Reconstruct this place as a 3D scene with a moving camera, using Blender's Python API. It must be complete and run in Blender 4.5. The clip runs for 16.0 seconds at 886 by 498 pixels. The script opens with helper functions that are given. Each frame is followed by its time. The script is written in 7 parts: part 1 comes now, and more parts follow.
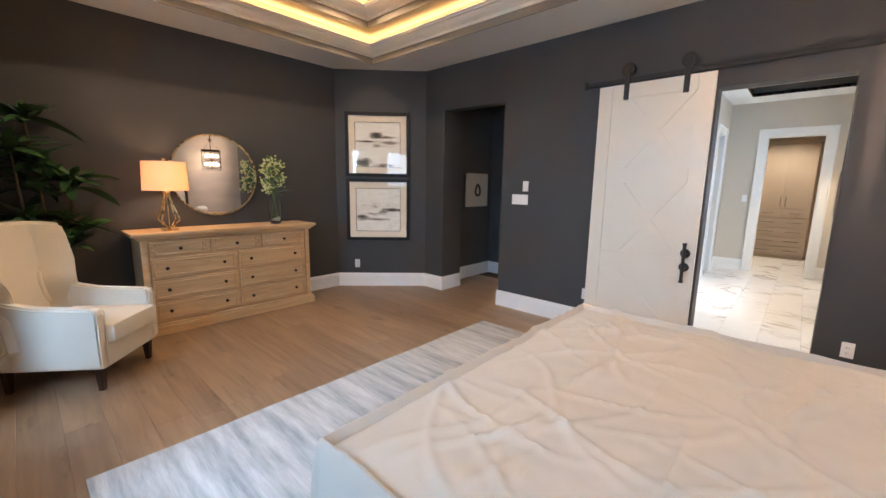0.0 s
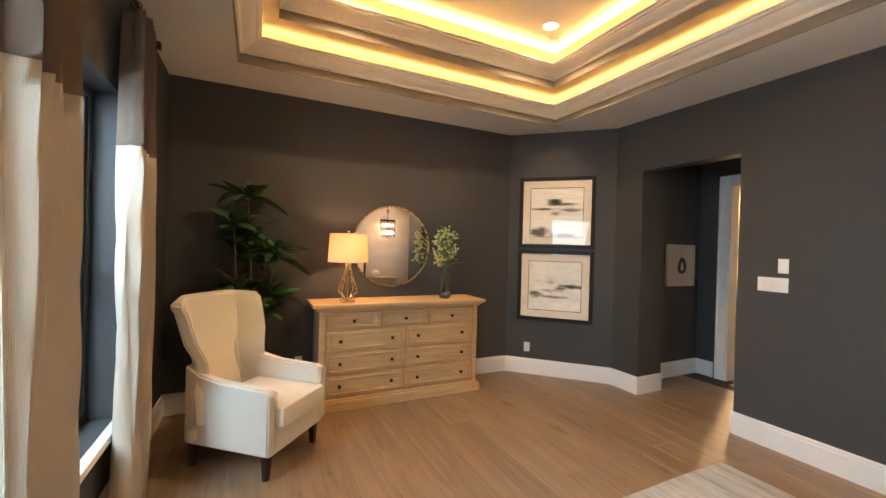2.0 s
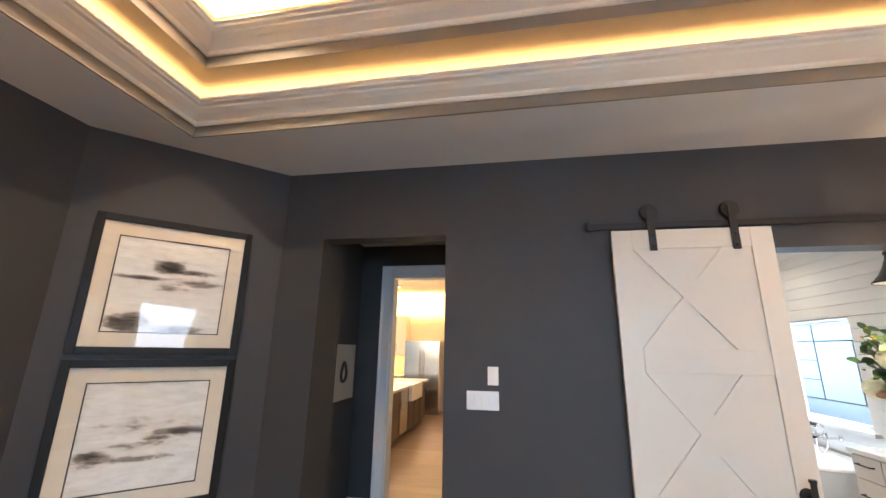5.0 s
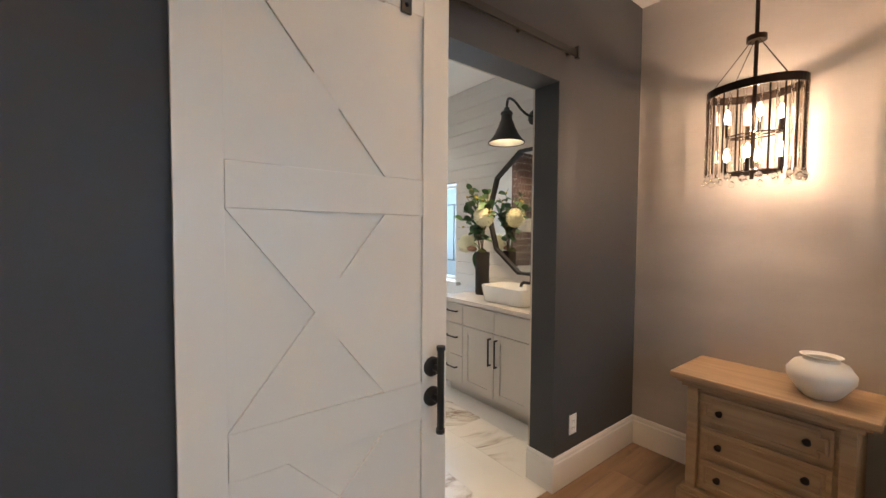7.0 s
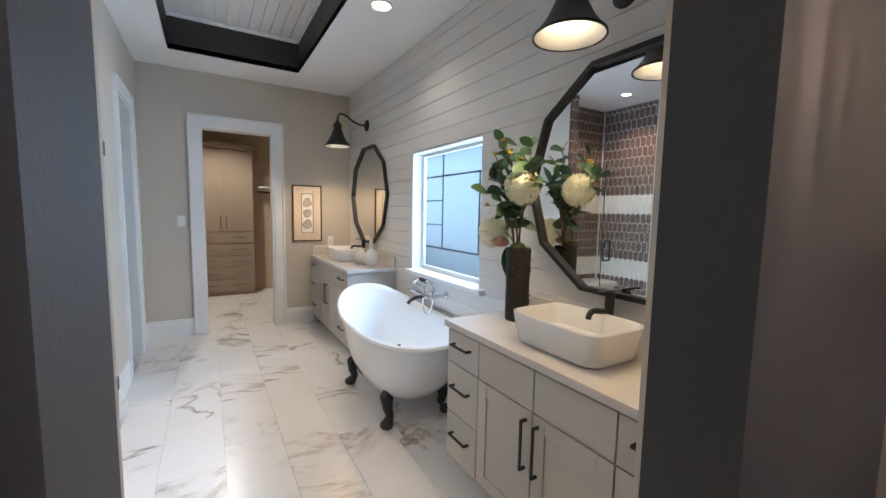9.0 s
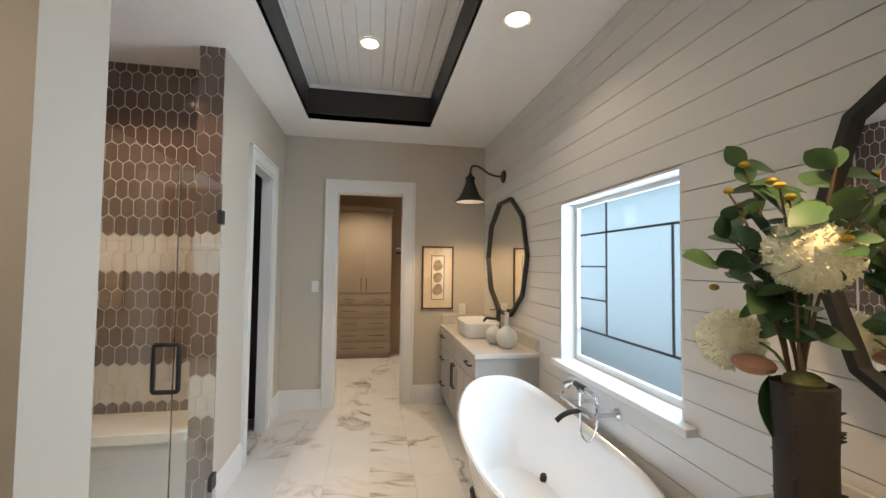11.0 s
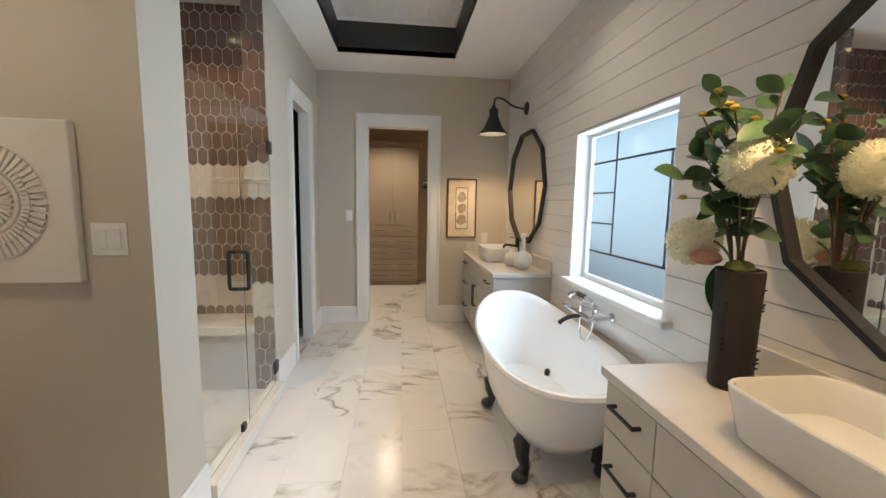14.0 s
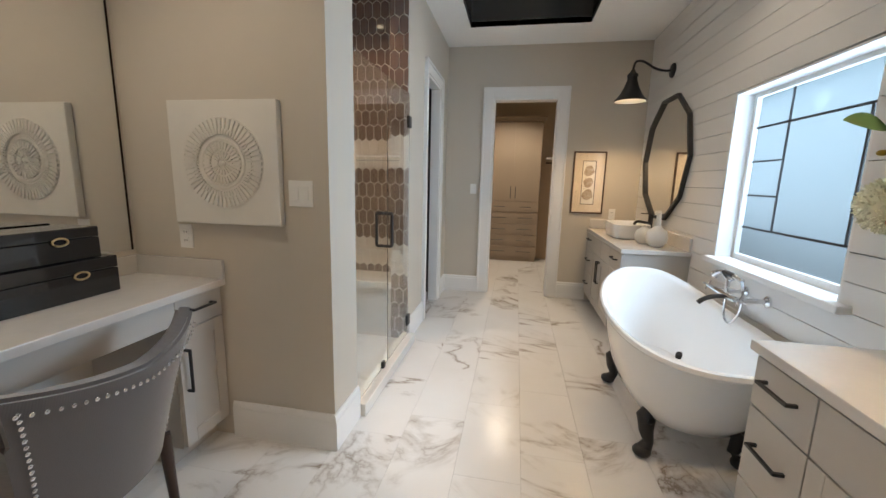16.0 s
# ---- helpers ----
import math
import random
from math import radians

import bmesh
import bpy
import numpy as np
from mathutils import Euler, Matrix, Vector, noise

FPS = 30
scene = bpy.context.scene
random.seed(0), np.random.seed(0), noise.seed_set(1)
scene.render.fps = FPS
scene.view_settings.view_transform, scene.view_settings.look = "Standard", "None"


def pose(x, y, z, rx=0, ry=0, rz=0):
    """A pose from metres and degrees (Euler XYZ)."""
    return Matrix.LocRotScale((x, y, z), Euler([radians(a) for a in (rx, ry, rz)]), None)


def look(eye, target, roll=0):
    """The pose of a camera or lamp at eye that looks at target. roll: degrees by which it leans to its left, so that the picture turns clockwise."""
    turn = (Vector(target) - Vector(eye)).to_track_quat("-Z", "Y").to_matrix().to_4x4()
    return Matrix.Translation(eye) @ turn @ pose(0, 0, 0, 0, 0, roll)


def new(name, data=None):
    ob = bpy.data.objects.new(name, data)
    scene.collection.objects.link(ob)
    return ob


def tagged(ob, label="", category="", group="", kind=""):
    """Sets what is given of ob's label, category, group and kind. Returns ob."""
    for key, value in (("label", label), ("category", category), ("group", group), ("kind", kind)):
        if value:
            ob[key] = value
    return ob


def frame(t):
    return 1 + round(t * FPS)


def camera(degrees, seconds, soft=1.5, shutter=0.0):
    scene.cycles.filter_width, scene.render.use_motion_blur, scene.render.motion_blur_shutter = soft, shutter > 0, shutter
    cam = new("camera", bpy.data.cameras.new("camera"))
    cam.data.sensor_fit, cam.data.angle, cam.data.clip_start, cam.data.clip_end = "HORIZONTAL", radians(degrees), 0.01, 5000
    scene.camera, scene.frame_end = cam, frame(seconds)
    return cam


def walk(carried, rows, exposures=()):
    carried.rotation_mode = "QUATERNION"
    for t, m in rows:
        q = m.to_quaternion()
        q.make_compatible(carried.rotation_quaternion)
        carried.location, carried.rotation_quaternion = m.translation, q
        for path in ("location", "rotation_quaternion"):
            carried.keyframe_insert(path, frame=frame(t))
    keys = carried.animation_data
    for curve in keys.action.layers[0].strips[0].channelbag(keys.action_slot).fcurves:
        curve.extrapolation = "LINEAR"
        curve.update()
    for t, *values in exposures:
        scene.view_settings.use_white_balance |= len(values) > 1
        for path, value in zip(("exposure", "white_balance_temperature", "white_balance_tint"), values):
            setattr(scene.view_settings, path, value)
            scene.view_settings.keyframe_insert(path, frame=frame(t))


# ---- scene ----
cam = camera(97.2, 16.0)
PATH = [
    (0, (-3.953, -3.632, 1.469), (-2.497, -2.299, 1.145), 0.9),
    (0.5, (-3.928, -3.488, 1.447), (-2.687, -1.951, 1.134), 1.3),
    (1, (-3.918, -3.334, 1.455), (-2.862, -1.657, 1.185), 1.5),
    (1.5, (-3.873, -3.145, 1.502), (-2.944, -1.382, 1.334), 1.4),
    (2, (-3.772, -2.892, 1.548), (-2.906, -1.09, 1.536), 1.6),
    (2.5, (-3.74, -2.592, 1.57), (-2.894, -0.787, 1.74), 1.7),
    (3, (-3.677, -2.33, 1.599), (-2.79, -0.563, 1.896), 2.0),
    (3.5, (-3.534, -2.002, 1.617), (-2.443, -0.376, 2.024), 2.1),
    (4, (-3.339, -1.718, 1.616), (-1.95, -0.368, 2.114), 2.1),
    (4.5, (-3.079, -1.517, 1.622), (-1.405, -0.565, 2.161), 1.8),
    (5, (-2.677, -1.424, 1.642), (-0.77, -1.072, 2.131), 1.0),
    (5.2, (-2.526, -1.423, 1.632), (-0.584, -1.32, 2.102), 0.8),
    (7.3, (-1.152, -2.158, 1.442), (0.362, -3.457, 1.297), 1.2),
    (7.5, (-1.054, -2.275, 1.471), (0.439, -3.593, 1.287), 1.3),
    (8, (-0.83, -2.636, 1.454), (0.66, -3.954, 1.248), 0.8),
    (8.5, (-0.537, -2.904, 1.48), (1.026, -4.133, 1.256), 0.4),
    (9, (-0.257, -3.086, 1.469), (1.55, -4.171, 1.27), 1.1),
    (9.5, (-0.042, -3.293, 1.505), (1.911, -4.094, 1.345), 1.2),
    (10, (0.168, -3.384, 1.574), (2.205, -3.954, 1.474), 1.1),
    (12.3, (0.72, -3.458, 1.569), (2.813, -3.744, 1.719), 1.1),
    (12.5, (0.71, -3.458, 1.556), (2.808, -3.735, 1.663), 1),
    (13, (0.589, -3.412, 1.503), (2.688, -3.688, 1.476), 1),
    (13.5, (0.399, -3.402, 1.478), (2.493, -3.669, 1.311), 1),
    (14, (0.209, -3.431, 1.479), (2.299, -3.662, 1.232), 1),
    (14.5, (0.048, -3.483, 1.453), (2.142, -3.622, 1.169), 1),
    (15, (-0.019, -3.48, 1.444), (2.076, -3.5, 1.139), 1.1),
    (15.5, (-0.013, -3.466, 1.446), (2.074, -3.313, 1.119), 1.3),
    (16, (0.08, -3.352, 1.399), (2.132, -2.979, 1.036), 1.4),
]
EXPOSURES = [(0.0, 0.88, 5900, 10), (1.0, 0.90, 6600, 10), (2.5, 1.05, 7100, 10), (3.5, 1.02, 7000, 10), (4.0, 1.0, 6200, 10), (5.0, 0.98, 5900, 10), (7.4, 0.22, 6250, 10), (8.5, 0.1, 5900, 10), (9.0, 0.05, 5500, 10), (9.5, 0.0, 6500, 10), (12.5, 0.02, 6450, 10), (14.0, -0.03, 6500, 10), (16.0, -0.03, 6200, 10)]
walk(cam, [(t, look(eye, target, roll)) for t, eye, target, roll in PATH], EXPOSURES)

# ---- world, sun, large lights ----
world = bpy.data.worlds.new("world")
scene.world = world
world.use_nodes = True
sky = world.node_tree.nodes.new("ShaderNodeTexSky")
sky.sky_type, sky.sun_disc = "NISHITA", False
sky.sun_elevation, sky.sun_rotation = radians(38), radians(166)
world.node_tree.links.new(sky.outputs["Color"], world.node_tree.nodes["Background"].inputs["Color"])
world.node_tree.nodes["Background"].inputs["Strength"].default_value = 0.12

sun = new("sun", bpy.data.lights.new("sun", "SUN"))
sun.data.energy, sun.data.angle, sun.data.color = 0.9, radians(6), (1.0, 0.98, 0.95)
sun.matrix_world = look((3.2, -12.8, 10.3), (0, 0, 0))


# the bathroom is drawn up on a plan of its own, set into the house by BATH; room is the plan in use
BATH_SCALE = 1.059
BATH = Matrix.Translation((0.129, 0.131, 0)) @ Matrix.Scale(BATH_SCALE, 4)
HOUSE = Matrix.Identity(4)
room = HOUSE


def area(name, m, w, h, watts, colour):
    k = room.median_scale
    ob = new(name, bpy.data.lights.new(name, "AREA"))
    ob.data.shape, ob.data.size, ob.data.size_y = "RECTANGLE", w * k, h * k
    ob.data.energy, ob.data.color = watts * k * k, colour
    ob.matrix_world = Matrix.Translation(room @ m.translation) @ m.to_3x3().to_4x4()
    return ob


def point(name, place, watts, colour, radius=0.03, blend=None, spot=None):
    ob = new(name, bpy.data.lights.new(name, "SPOT" if spot else "POINT"))
    k = room.median_scale
    ob.data.energy, ob.data.color, ob.data.shadow_soft_size = watts * k * k, colour, radius * k
    if spot:
        ob.data.spot_size, ob.data.spot_blend = radians(spot), 0.6
    ob.location = room @ Vector(place)
    return ob


WARM, LED, DAY = (1.0, 0.70, 0.42), (1.0, 0.58, 0.20), (0.80, 0.90, 1.0)

# the plan, in metres: x east, y north
XB, XW, YA, YS, ZC = 0.0, -4.48, 1.22, -4.71, 2.98          # bedroom
BX0, BX1, BY0, BY1, BZ = 0.14, 4.59, -4.60, -2.46, 2.80      # bathroom
DIAG = 0.34                                                   # the angled wall is x + y = DIAG

# sky light in the window openings
room = BATH
area("sky_light_bath", look((2.27, -5.0, 1.75), (2.15, -3.2, 1.8)), 1.3, 0.9, 85, (0.62, 0.81, 1.0))
room = HOUSE
area("sky_light_bed_a", look((-5.4, -1.75, 2.4), (0.0, -1.2, 0.7)), 1.2, 1.6, 62, (0.55, 0.77, 1.0))
area("sky_light_bed_b", look((-5.4, -0.5, 2.9), (-3.2, -0.4, 0.7)), 0.9, 1.6, 14, (0.50, 0.74, 1.0))
# added fill outside the unseen southern window, aimed through the barn-door opening
area("sky_light_bed_c", look((-5.3, -4.0, 2.1), (0.9, -3.2, 0.2)), 1.2, 1.5, 24, (0.60, 0.80, 1.0))

# cove strips: up-facing, behind both crowns
R1 = (-3.92, -4.27, -0.66, 0.66)
R2 = (-3.65, -4.00, -0.93, 0.39)
for (x0, y0, x1, y1), z, watts in ((R1, 3.150, 7.5), (R2, 3.440, 9.0)):
    cx, cy = (x0 + x1) / 2, (y0 + y1) / 2
    area("cove_light_n", pose(cx, y1 - 0.05, z, 132), x1 - x0 - 0.1, 0.03, watts * (x1 - x0), LED)
    area("cove_light_s", pose(cx, y0 + 0.05, z, 228), x1 - x0 - 0.1, 0.03, watts * (x1 - x0), LED)
    area("cove_light_e", pose(x1 - 0.05, cy, z, 0, 228), 0.03, y1 - y0 - 0.1, watts * (y1 - y0), LED)
    area("cove_light_w", pose(x0 + 0.05, cy, z, 0, 132), 0.03, y1 - y0 - 0.1, watts * (y1 - y0), LED)


# ---- materials ----
def nodes_of(name):
    m = bpy.data.materials.new(name)
    m.use_nodes = True
    return m, m.node_tree, m.node_tree.nodes["Principled BSDF"]


def mat(name, colour, rough=0.5, metal=0.0, vary=0.06, scale=6.0, bump=0.0, bump_scale=60.0, stretch=(1, 1, 1), spec=0.5, coat=0.0, rnd=0.0, sheen=0.0):
    """A plain surface with grain at two scales: broad mottling of the colour and fine relief."""
    m, t, b = nodes_of(name)
    N, L = t.nodes.new, t.links.new
    co = N("ShaderNodeTexCoord")
    mp = N("ShaderNodeMapping")
    mp.inputs["Scale"].default_value = stretch
    L(co.outputs["Object"], mp.inputs["Vector"])
    n1 = N("ShaderNodeTexNoise")
    n1.inputs["Scale"].default_value, n1.inputs["Detail"].default_value = scale, 6
    L(mp.outputs["Vector"], n1.inputs["Vector"])
    mix = N("ShaderNodeMix")
    mix.data_type = "RGBA"
    mix.inputs["A"].default_value = (*[max(0, c * (1 - vary)) for c in colour], 1)
    mix.inputs["B"].default_value = (*[min(1, c * (1 + vary)) for c in colour], 1)
    L(n1.outputs["Fac"], mix.inputs["Factor"])
    out = mix.outputs["Result"]
    if rnd:
        info = N("ShaderNodeObjectInfo")
        mr = N("ShaderNodeMapRange")
        mr.inputs["To Min"].default_value, mr.inputs["To Max"].default_value = 1 - rnd, 1 + rnd
        L(info.outputs["Random"], mr.inputs["Value"])
        hs = N("ShaderNodeHueSaturation")
        L(mr.outputs["Result"], hs.inputs["Value"])
        L(out, hs.inputs["Color"])
        out = hs.outputs["Color"]
    L(out, b.inputs["Base Color"])
    rr = N("ShaderNodeMapRange")
    rr.inputs["To Min"].default_value, rr.inputs["To Max"].default_value = max(0.02, rough - 0.07), min(1, rough + 0.07)
    L(n1.outputs["Fac"], rr.inputs["Value"])
    L(rr.outputs["Result"], b.inputs["Roughness"])
    b.inputs["Metallic"].default_value = metal
    b.inputs["Specular IOR Level"].default_value = spec
    b.inputs["Coat Weight"].default_value = coat
    b.inputs["Sheen Weight"].default_value = sheen
    if bump:
        n2 = N("ShaderNodeTexNoise")
        n2.inputs["Scale"].default_value, n2.inputs["Detail"].default_value = bump_scale, 4
        L(mp.outputs["Vector"], n2.inputs["Vector"])
        bp = N("ShaderNodeBump")
        bp.inputs["Strength"].default_value, bp.inputs["Distance"].default_value = bump, 0.004
        L(n2.outputs["Fac"], bp.inputs["Height"])
        L(bp.outputs["Normal"], b.inputs["Normal"])
    return m


def glow(name, colour, strength):
    m, t, b = nodes_of(name)
    b.inputs["Base Color"].default_value = (0.8, 0.8, 0.8, 1)
    b.inputs["Emission Color"].default_value = (*colour, 1)
    b.inputs["Emission Strength"].default_value = strength
    return m


def glass(name, colour=(1, 1, 1), rough=0.0, ior=1.45):
    m, t, b = nodes_of(name)
    b.inputs["Base Color"].default_value = (*colour, 1)
    b.inputs["Roughness"].default_value = rough
    b.inputs["Transmission Weight"].default_value = 1.0
    b.inputs["IOR"].default_value = ior
    return m


CHARCOAL = mat("charcoal_wall_paint", (0.060, 0.059, 0.060), 0.55, vary=0.10, scale=3, bump=0.12, bump_scale=220, spec=0.3)
GREIGE = mat("greige_wall_paint", (0.57, 0.515, 0.435), 0.6, vary=0.04, scale=3, bump=0.10, bump_scale=220)
CEIL = mat("ceiling_paint", (0.62, 0.61, 0.58), 0.75, vary=0.04, scale=2, bump=0.2, bump_scale=160)
BATHCEIL = mat("white_ceiling_paint", (0.88, 0.88, 0.87), 0.75, vary=0.03, scale=2, bump=0.12, bump_scale=160)
TAUPE = mat("taupe_tray_paint", (0.21, 0.18, 0.145), 0.6, vary=0.05, scale=3)
CREAM = mat("cream_crown_paint", (0.76, 0.70, 0.60), 0.45, vary=0.04, scale=4)
TRIM = mat("white_trim_paint", (0.80, 0.79, 0.77), 0.32, vary=0.02, scale=5, bump=0.03)
WALLPAPER = mat("silver_wallpaper", (0.50, 0.465, 0.44), 0.34, metal=0.35, vary=0.26, scale=2.2, bump=0.25, bump_scale=26, stretch=(0.6, 1, 1.6))
SHIP = mat("white_shiplap_paint", (0.74, 0.72, 0.69), 0.35, vary=0.03, scale=4, bump=0.04, bump_scale=40, rnd=0.02)
BLACK = mat("black_iron", (0.016, 0.015, 0.015), 0.45, vary=0.25, scale=20, bump=0.05, bump_scale=90)
DARKTRAY = mat("dark_tray_paint", (0.040, 0.037, 0.034), 0.5, vary=0.08, scale=4)
GROUT = mat("grout", (0.60, 0.58, 0.55), 0.85, vary=0.05, scale=30)
TAN = mat("tan_closet_paint", (0.50, 0.40, 0.29), 0.6, vary=0.04, scale=3)
# ---- building blocks ----
def bm_box(x0, y0, z0, x1, y1, z1, bevel=0.0, bm=None):
    own = bmesh.new()
    bmesh.ops.create_cube(own, size=1)
    for v in own.verts:
        v.co = ((x0 + x1) / 2 + v.co.x * (x1 - x0), (y0 + y1) / 2 + v.co.y * (y1 - y0), (z0 + z1) / 2 + v.co.z * (z1 - z0))
    if bevel:
        bmesh.ops.bevel(own, geom=own.edges[:], offset=bevel, segments=2, affect="EDGES", profile=0.6)
    return join(bm, own)


def join(bm, other):
    if bm is None:
        return other
    me = bpy.data.meshes.new("tmp")
    other.to_mesh(me)
    other.free()
    bm.from_mesh(me)
    bpy.data.meshes.remove(me)
    return bm


def boxes(*rows, bevel=0.0):
    bm = None
    for r in rows:
        bm = bm_box(*r, bevel=bevel, bm=bm)
    return bm


def bm_lathe(profile, n=32, x=0, y=0, z=0, bm=None, sx=1.0, sy=1.0):
    """Turns a profile of (radius, height) round the upright axis."""
    own = bmesh.new()
    rings = []
    for r, h in profile:
        if r < 1e-5:
            rings.append([own.verts.new((x, y, z + h))])
        else:
            rings.append([own.verts.new((x + sx * r * math.cos(2 * math.pi * k / n), y + sy * r * math.sin(2 * math.pi * k / n), z + h)) for k in range(n)])
    for a, b in zip(rings, rings[1:]):
        for k in range(n):
            j = (k + 1) % n
            if len(a) == 1 and len(b) > 1:
                own.faces.new((a[0], b[k], b[j]))
            elif len(b) == 1 and len(a) > 1:
                own.faces.new((a[k], a[j], b[0]))
            elif len(a) > 1:
                own.faces.new((a[k], a[j], b[j], b[k]))
    bmesh.ops.recalc_face_normals(own, faces=own.faces)
    return join(bm, own)


def bm_tube(points, radius, n=10, bm=None, caps=True, radii=None):
    """A round bar along a line of points."""
    own = bmesh.new()
    pts = [Vector(p) for p in points]
    rings = []
    up = Vector((0.123, 0.456, 0.881)).normalized()
    for i, p in enumerate(pts):
        d = (pts[min(i + 1, len(pts) - 1)] - pts[max(i - 1, 0)]).normalized()
        a = d.cross(up)
        if a.length < 0.05:
            a = d.cross(Vector((1, 0, 0)))
        a.normalize()
        b = d.cross(a)
        r = radii[i] if radii else radius
        rings.append([own.verts.new(p + r * (math.cos(2 * math.pi * k / n) * a + math.sin(2 * math.pi * k / n) * b)) for k in range(n)])
    for a, b in zip(rings, rings[1:]):
        for k in range(n):
            own.faces.new((a[k], a[(k + 1) % n], b[(k + 1) % n], b[k]))
    if caps:
        own.faces.new(rings[0][::-1])
        own.faces.new(rings[-1])
    bmesh.ops.recalc_face_normals(own, faces=own.faces)
    return join(bm, own)


def bm_prism(poly, d0, d1, axis="z", bm=None):
    """A flat polygon drawn out along an axis."""
    own = bmesh.new()
    def place(u, v, w):
        return {"z": (u, v, w), "y": (u, w, v), "x": (w, u, v)}[axis]
    a = [own.verts.new(place(u, v, d0)) for u, v in poly]
    b = [own.verts.new(place(u, v, d1)) for u, v in poly]
    own.faces.new(a)
    own.faces.new(b[::-1])
    for k in range(len(a)):
        j = (k + 1) % len(a)
        own.faces.new((a[k], b[k], b[j], a[j]))
    bmesh.ops.recalc_face_normals(own, faces=own.faces)
    return join(bm, own)


def bm_sphere(x, y, z, r, n=14, bm=None, sx=1, sy=1, sz=1):
    own = bmesh.new()
    bmesh.ops.create_uvsphere(own, u_segments=n, v_segments=max(6, n // 2), radius=r)
    for v in own.verts:
        v.co = (x + v.co.x * sx, y + v.co.y * sy, z + v.co.z * sz)
    return join(bm, own)


def arc(p0, p1, p2, n=10):
    """A smooth bend from p0 to p2, drawn towards p1."""
    a, b, c = Vector(p0), Vector(p1), Vector(p2)
    return [tuple((1 - t) ** 2 * a + 2 * t * (1 - t) * b + t * t * c) for t in [k / n for k in range(n + 1)]]


def mesh_of(name, bm, material, smooth=False):
    me = bpy.data.meshes.new(name)
    bm.to_mesh(me)
    bm.free()
    if material:
        me.materials.append(material)
    if smooth:
        me.polygons.foreach_set("use_smooth", [True] * len(me.polygons))
        me.set_sharp_from_angle(angle=radians(38))
    return me


def part(name, bm, material, parent, label="", smooth=False):
    ob = new(name, mesh_of(name, bm, material, smooth))
    ob.parent = parent
    if label:
        ob["label"] = label
    return ob


def thing(name, m, label, category, group=""):
    ob = new(name)
    ob.empty_display_size = 0.1
    ob.matrix_world = room @ (m if isinstance(m, Matrix) else Matrix.Translation(m))
    return tagged(ob, label, category, group)


def structure(name, bm, material, label, category, smooth=False):
    ob = new(name, mesh_of(name, bm, material, smooth))
    ob.matrix_world = room
    return tagged(ob, label, category, kind="structure")


def wall_x(x0, x1, y0, y1, z1, holes):
    """A wall that runs north, with openings (y0, y1, z0, z1)."""
    bm, at = None, y0
    for a, b, lo, hi in sorted(holes):
        if a > at:
            bm = bm_box(x0, at, 0, x1, a, z1, bm=bm)
        if lo > 0:
            bm = bm_box(x0, a, 0, x1, b, lo, bm=bm)
        if hi < z1:
            bm = bm_box(x0, a, hi, x1, b, z1, bm=bm)
        at = b
    return bm_box(x0, at, 0, x1, y1, z1, bm=bm) if at < y1 else bm


def wall_y(y0, y1, x0, x1, z1, holes):
    bm, at = None, x0
    for a, b, lo, hi in sorted(holes):
        if a > at:
            bm = bm_box(at, y0, 0, a, y1, z1, bm=bm)
        if lo > 0:
            bm = bm_box(a, y0, 0, b, y1, lo, bm=bm)
        if hi < z1:
            bm = bm_box(a, y0, hi, b, y1, z1, bm=bm)
        at = b
    return bm_box(at, y0, 0, x1, y1, z1, bm=bm) if at < x1 else bm


# ---- the large structure: bedroom ----
ALC = (-0.95, 0.0, 2.43)          # opening to the vestibule
BARN = (-3.805, -3.012, 2.28)     # opening to the bathroom
# the first window is out of view, added only to let daylight in
WIN_B = [(-4.20, -2.50, 0.52, 2.36), (-2.15, -1.40, 0.52, 2.36), (-1.10, -0.08, 0.52, 2.36)]
subfloor_bed = structure("floor_bedroom", bm_box(XW - 0.3, YS - 0.2, -0.25, 0.10, YA + 0.2, -0.014), mat("floor_gap", (0.05, 0.035, 0.02), 0.8), "dark gap beneath the brown oak planks", "floor")
structure("wall_north", bm_box(XW - 0.2, YA, 0, DIAG - YA + 0.08, YA + 0.14, 3.9), CHARCOAL, "charcoal painted wall behind the dresser", "wall")
structure("wall_angled", bm_prism([(0.0, DIAG), (DIAG - YA, YA), (DIAG - YA + 0.1, YA + 0.1), (0.1, DIAG + 0.1)], 0, 3.9), CHARCOAL, "short angled charcoal wall with two pictures", "wall")
structure("wall_east", wall_x(0, 0.164, YS - 0.14, DIAG + 0.05, 3.9, [(BARN[0], BARN[1], 0, BARN[2]), (ALC[0], ALC[1], 0, ALC[2])]), CHARCOAL, "charcoal painted wall with two openings", "wall")
structure("wall_west", wall_x(XW - 0.2, XW, YS - 0.14, YA, 3.9, WIN_B), CHARCOAL, "charcoal painted wall with tall windows", "wall")
structure("wall_south", bm_box(XW, YS - 0.14, 0, 0, YS, 3.9), WALLPAPER, "silver textured wallpaper behind the bed", "wall")


def ring(r, inset0, z0, inset1, z1, bm=None, close=True):
    """A sloping or level band between two rectangles inside the tray."""
    own = bmesh.new()
    x0, y0, x1, y1 = r
    def rect(i, z):
        return [own.verts.new(c) for c in ((x0 + i, y0 + i, z), (x1 - i, y0 + i, z), (x1 - i, y1 - i, z), (x0 + i, y1 - i, z))]
    a, b = rect(inset0, z0), rect(inset1, z1)
    for k in range(4):
        j = (k + 1) % 4
        own.faces.new((a[k], a[j], b[j], b[k]))
    return join(bm, own)


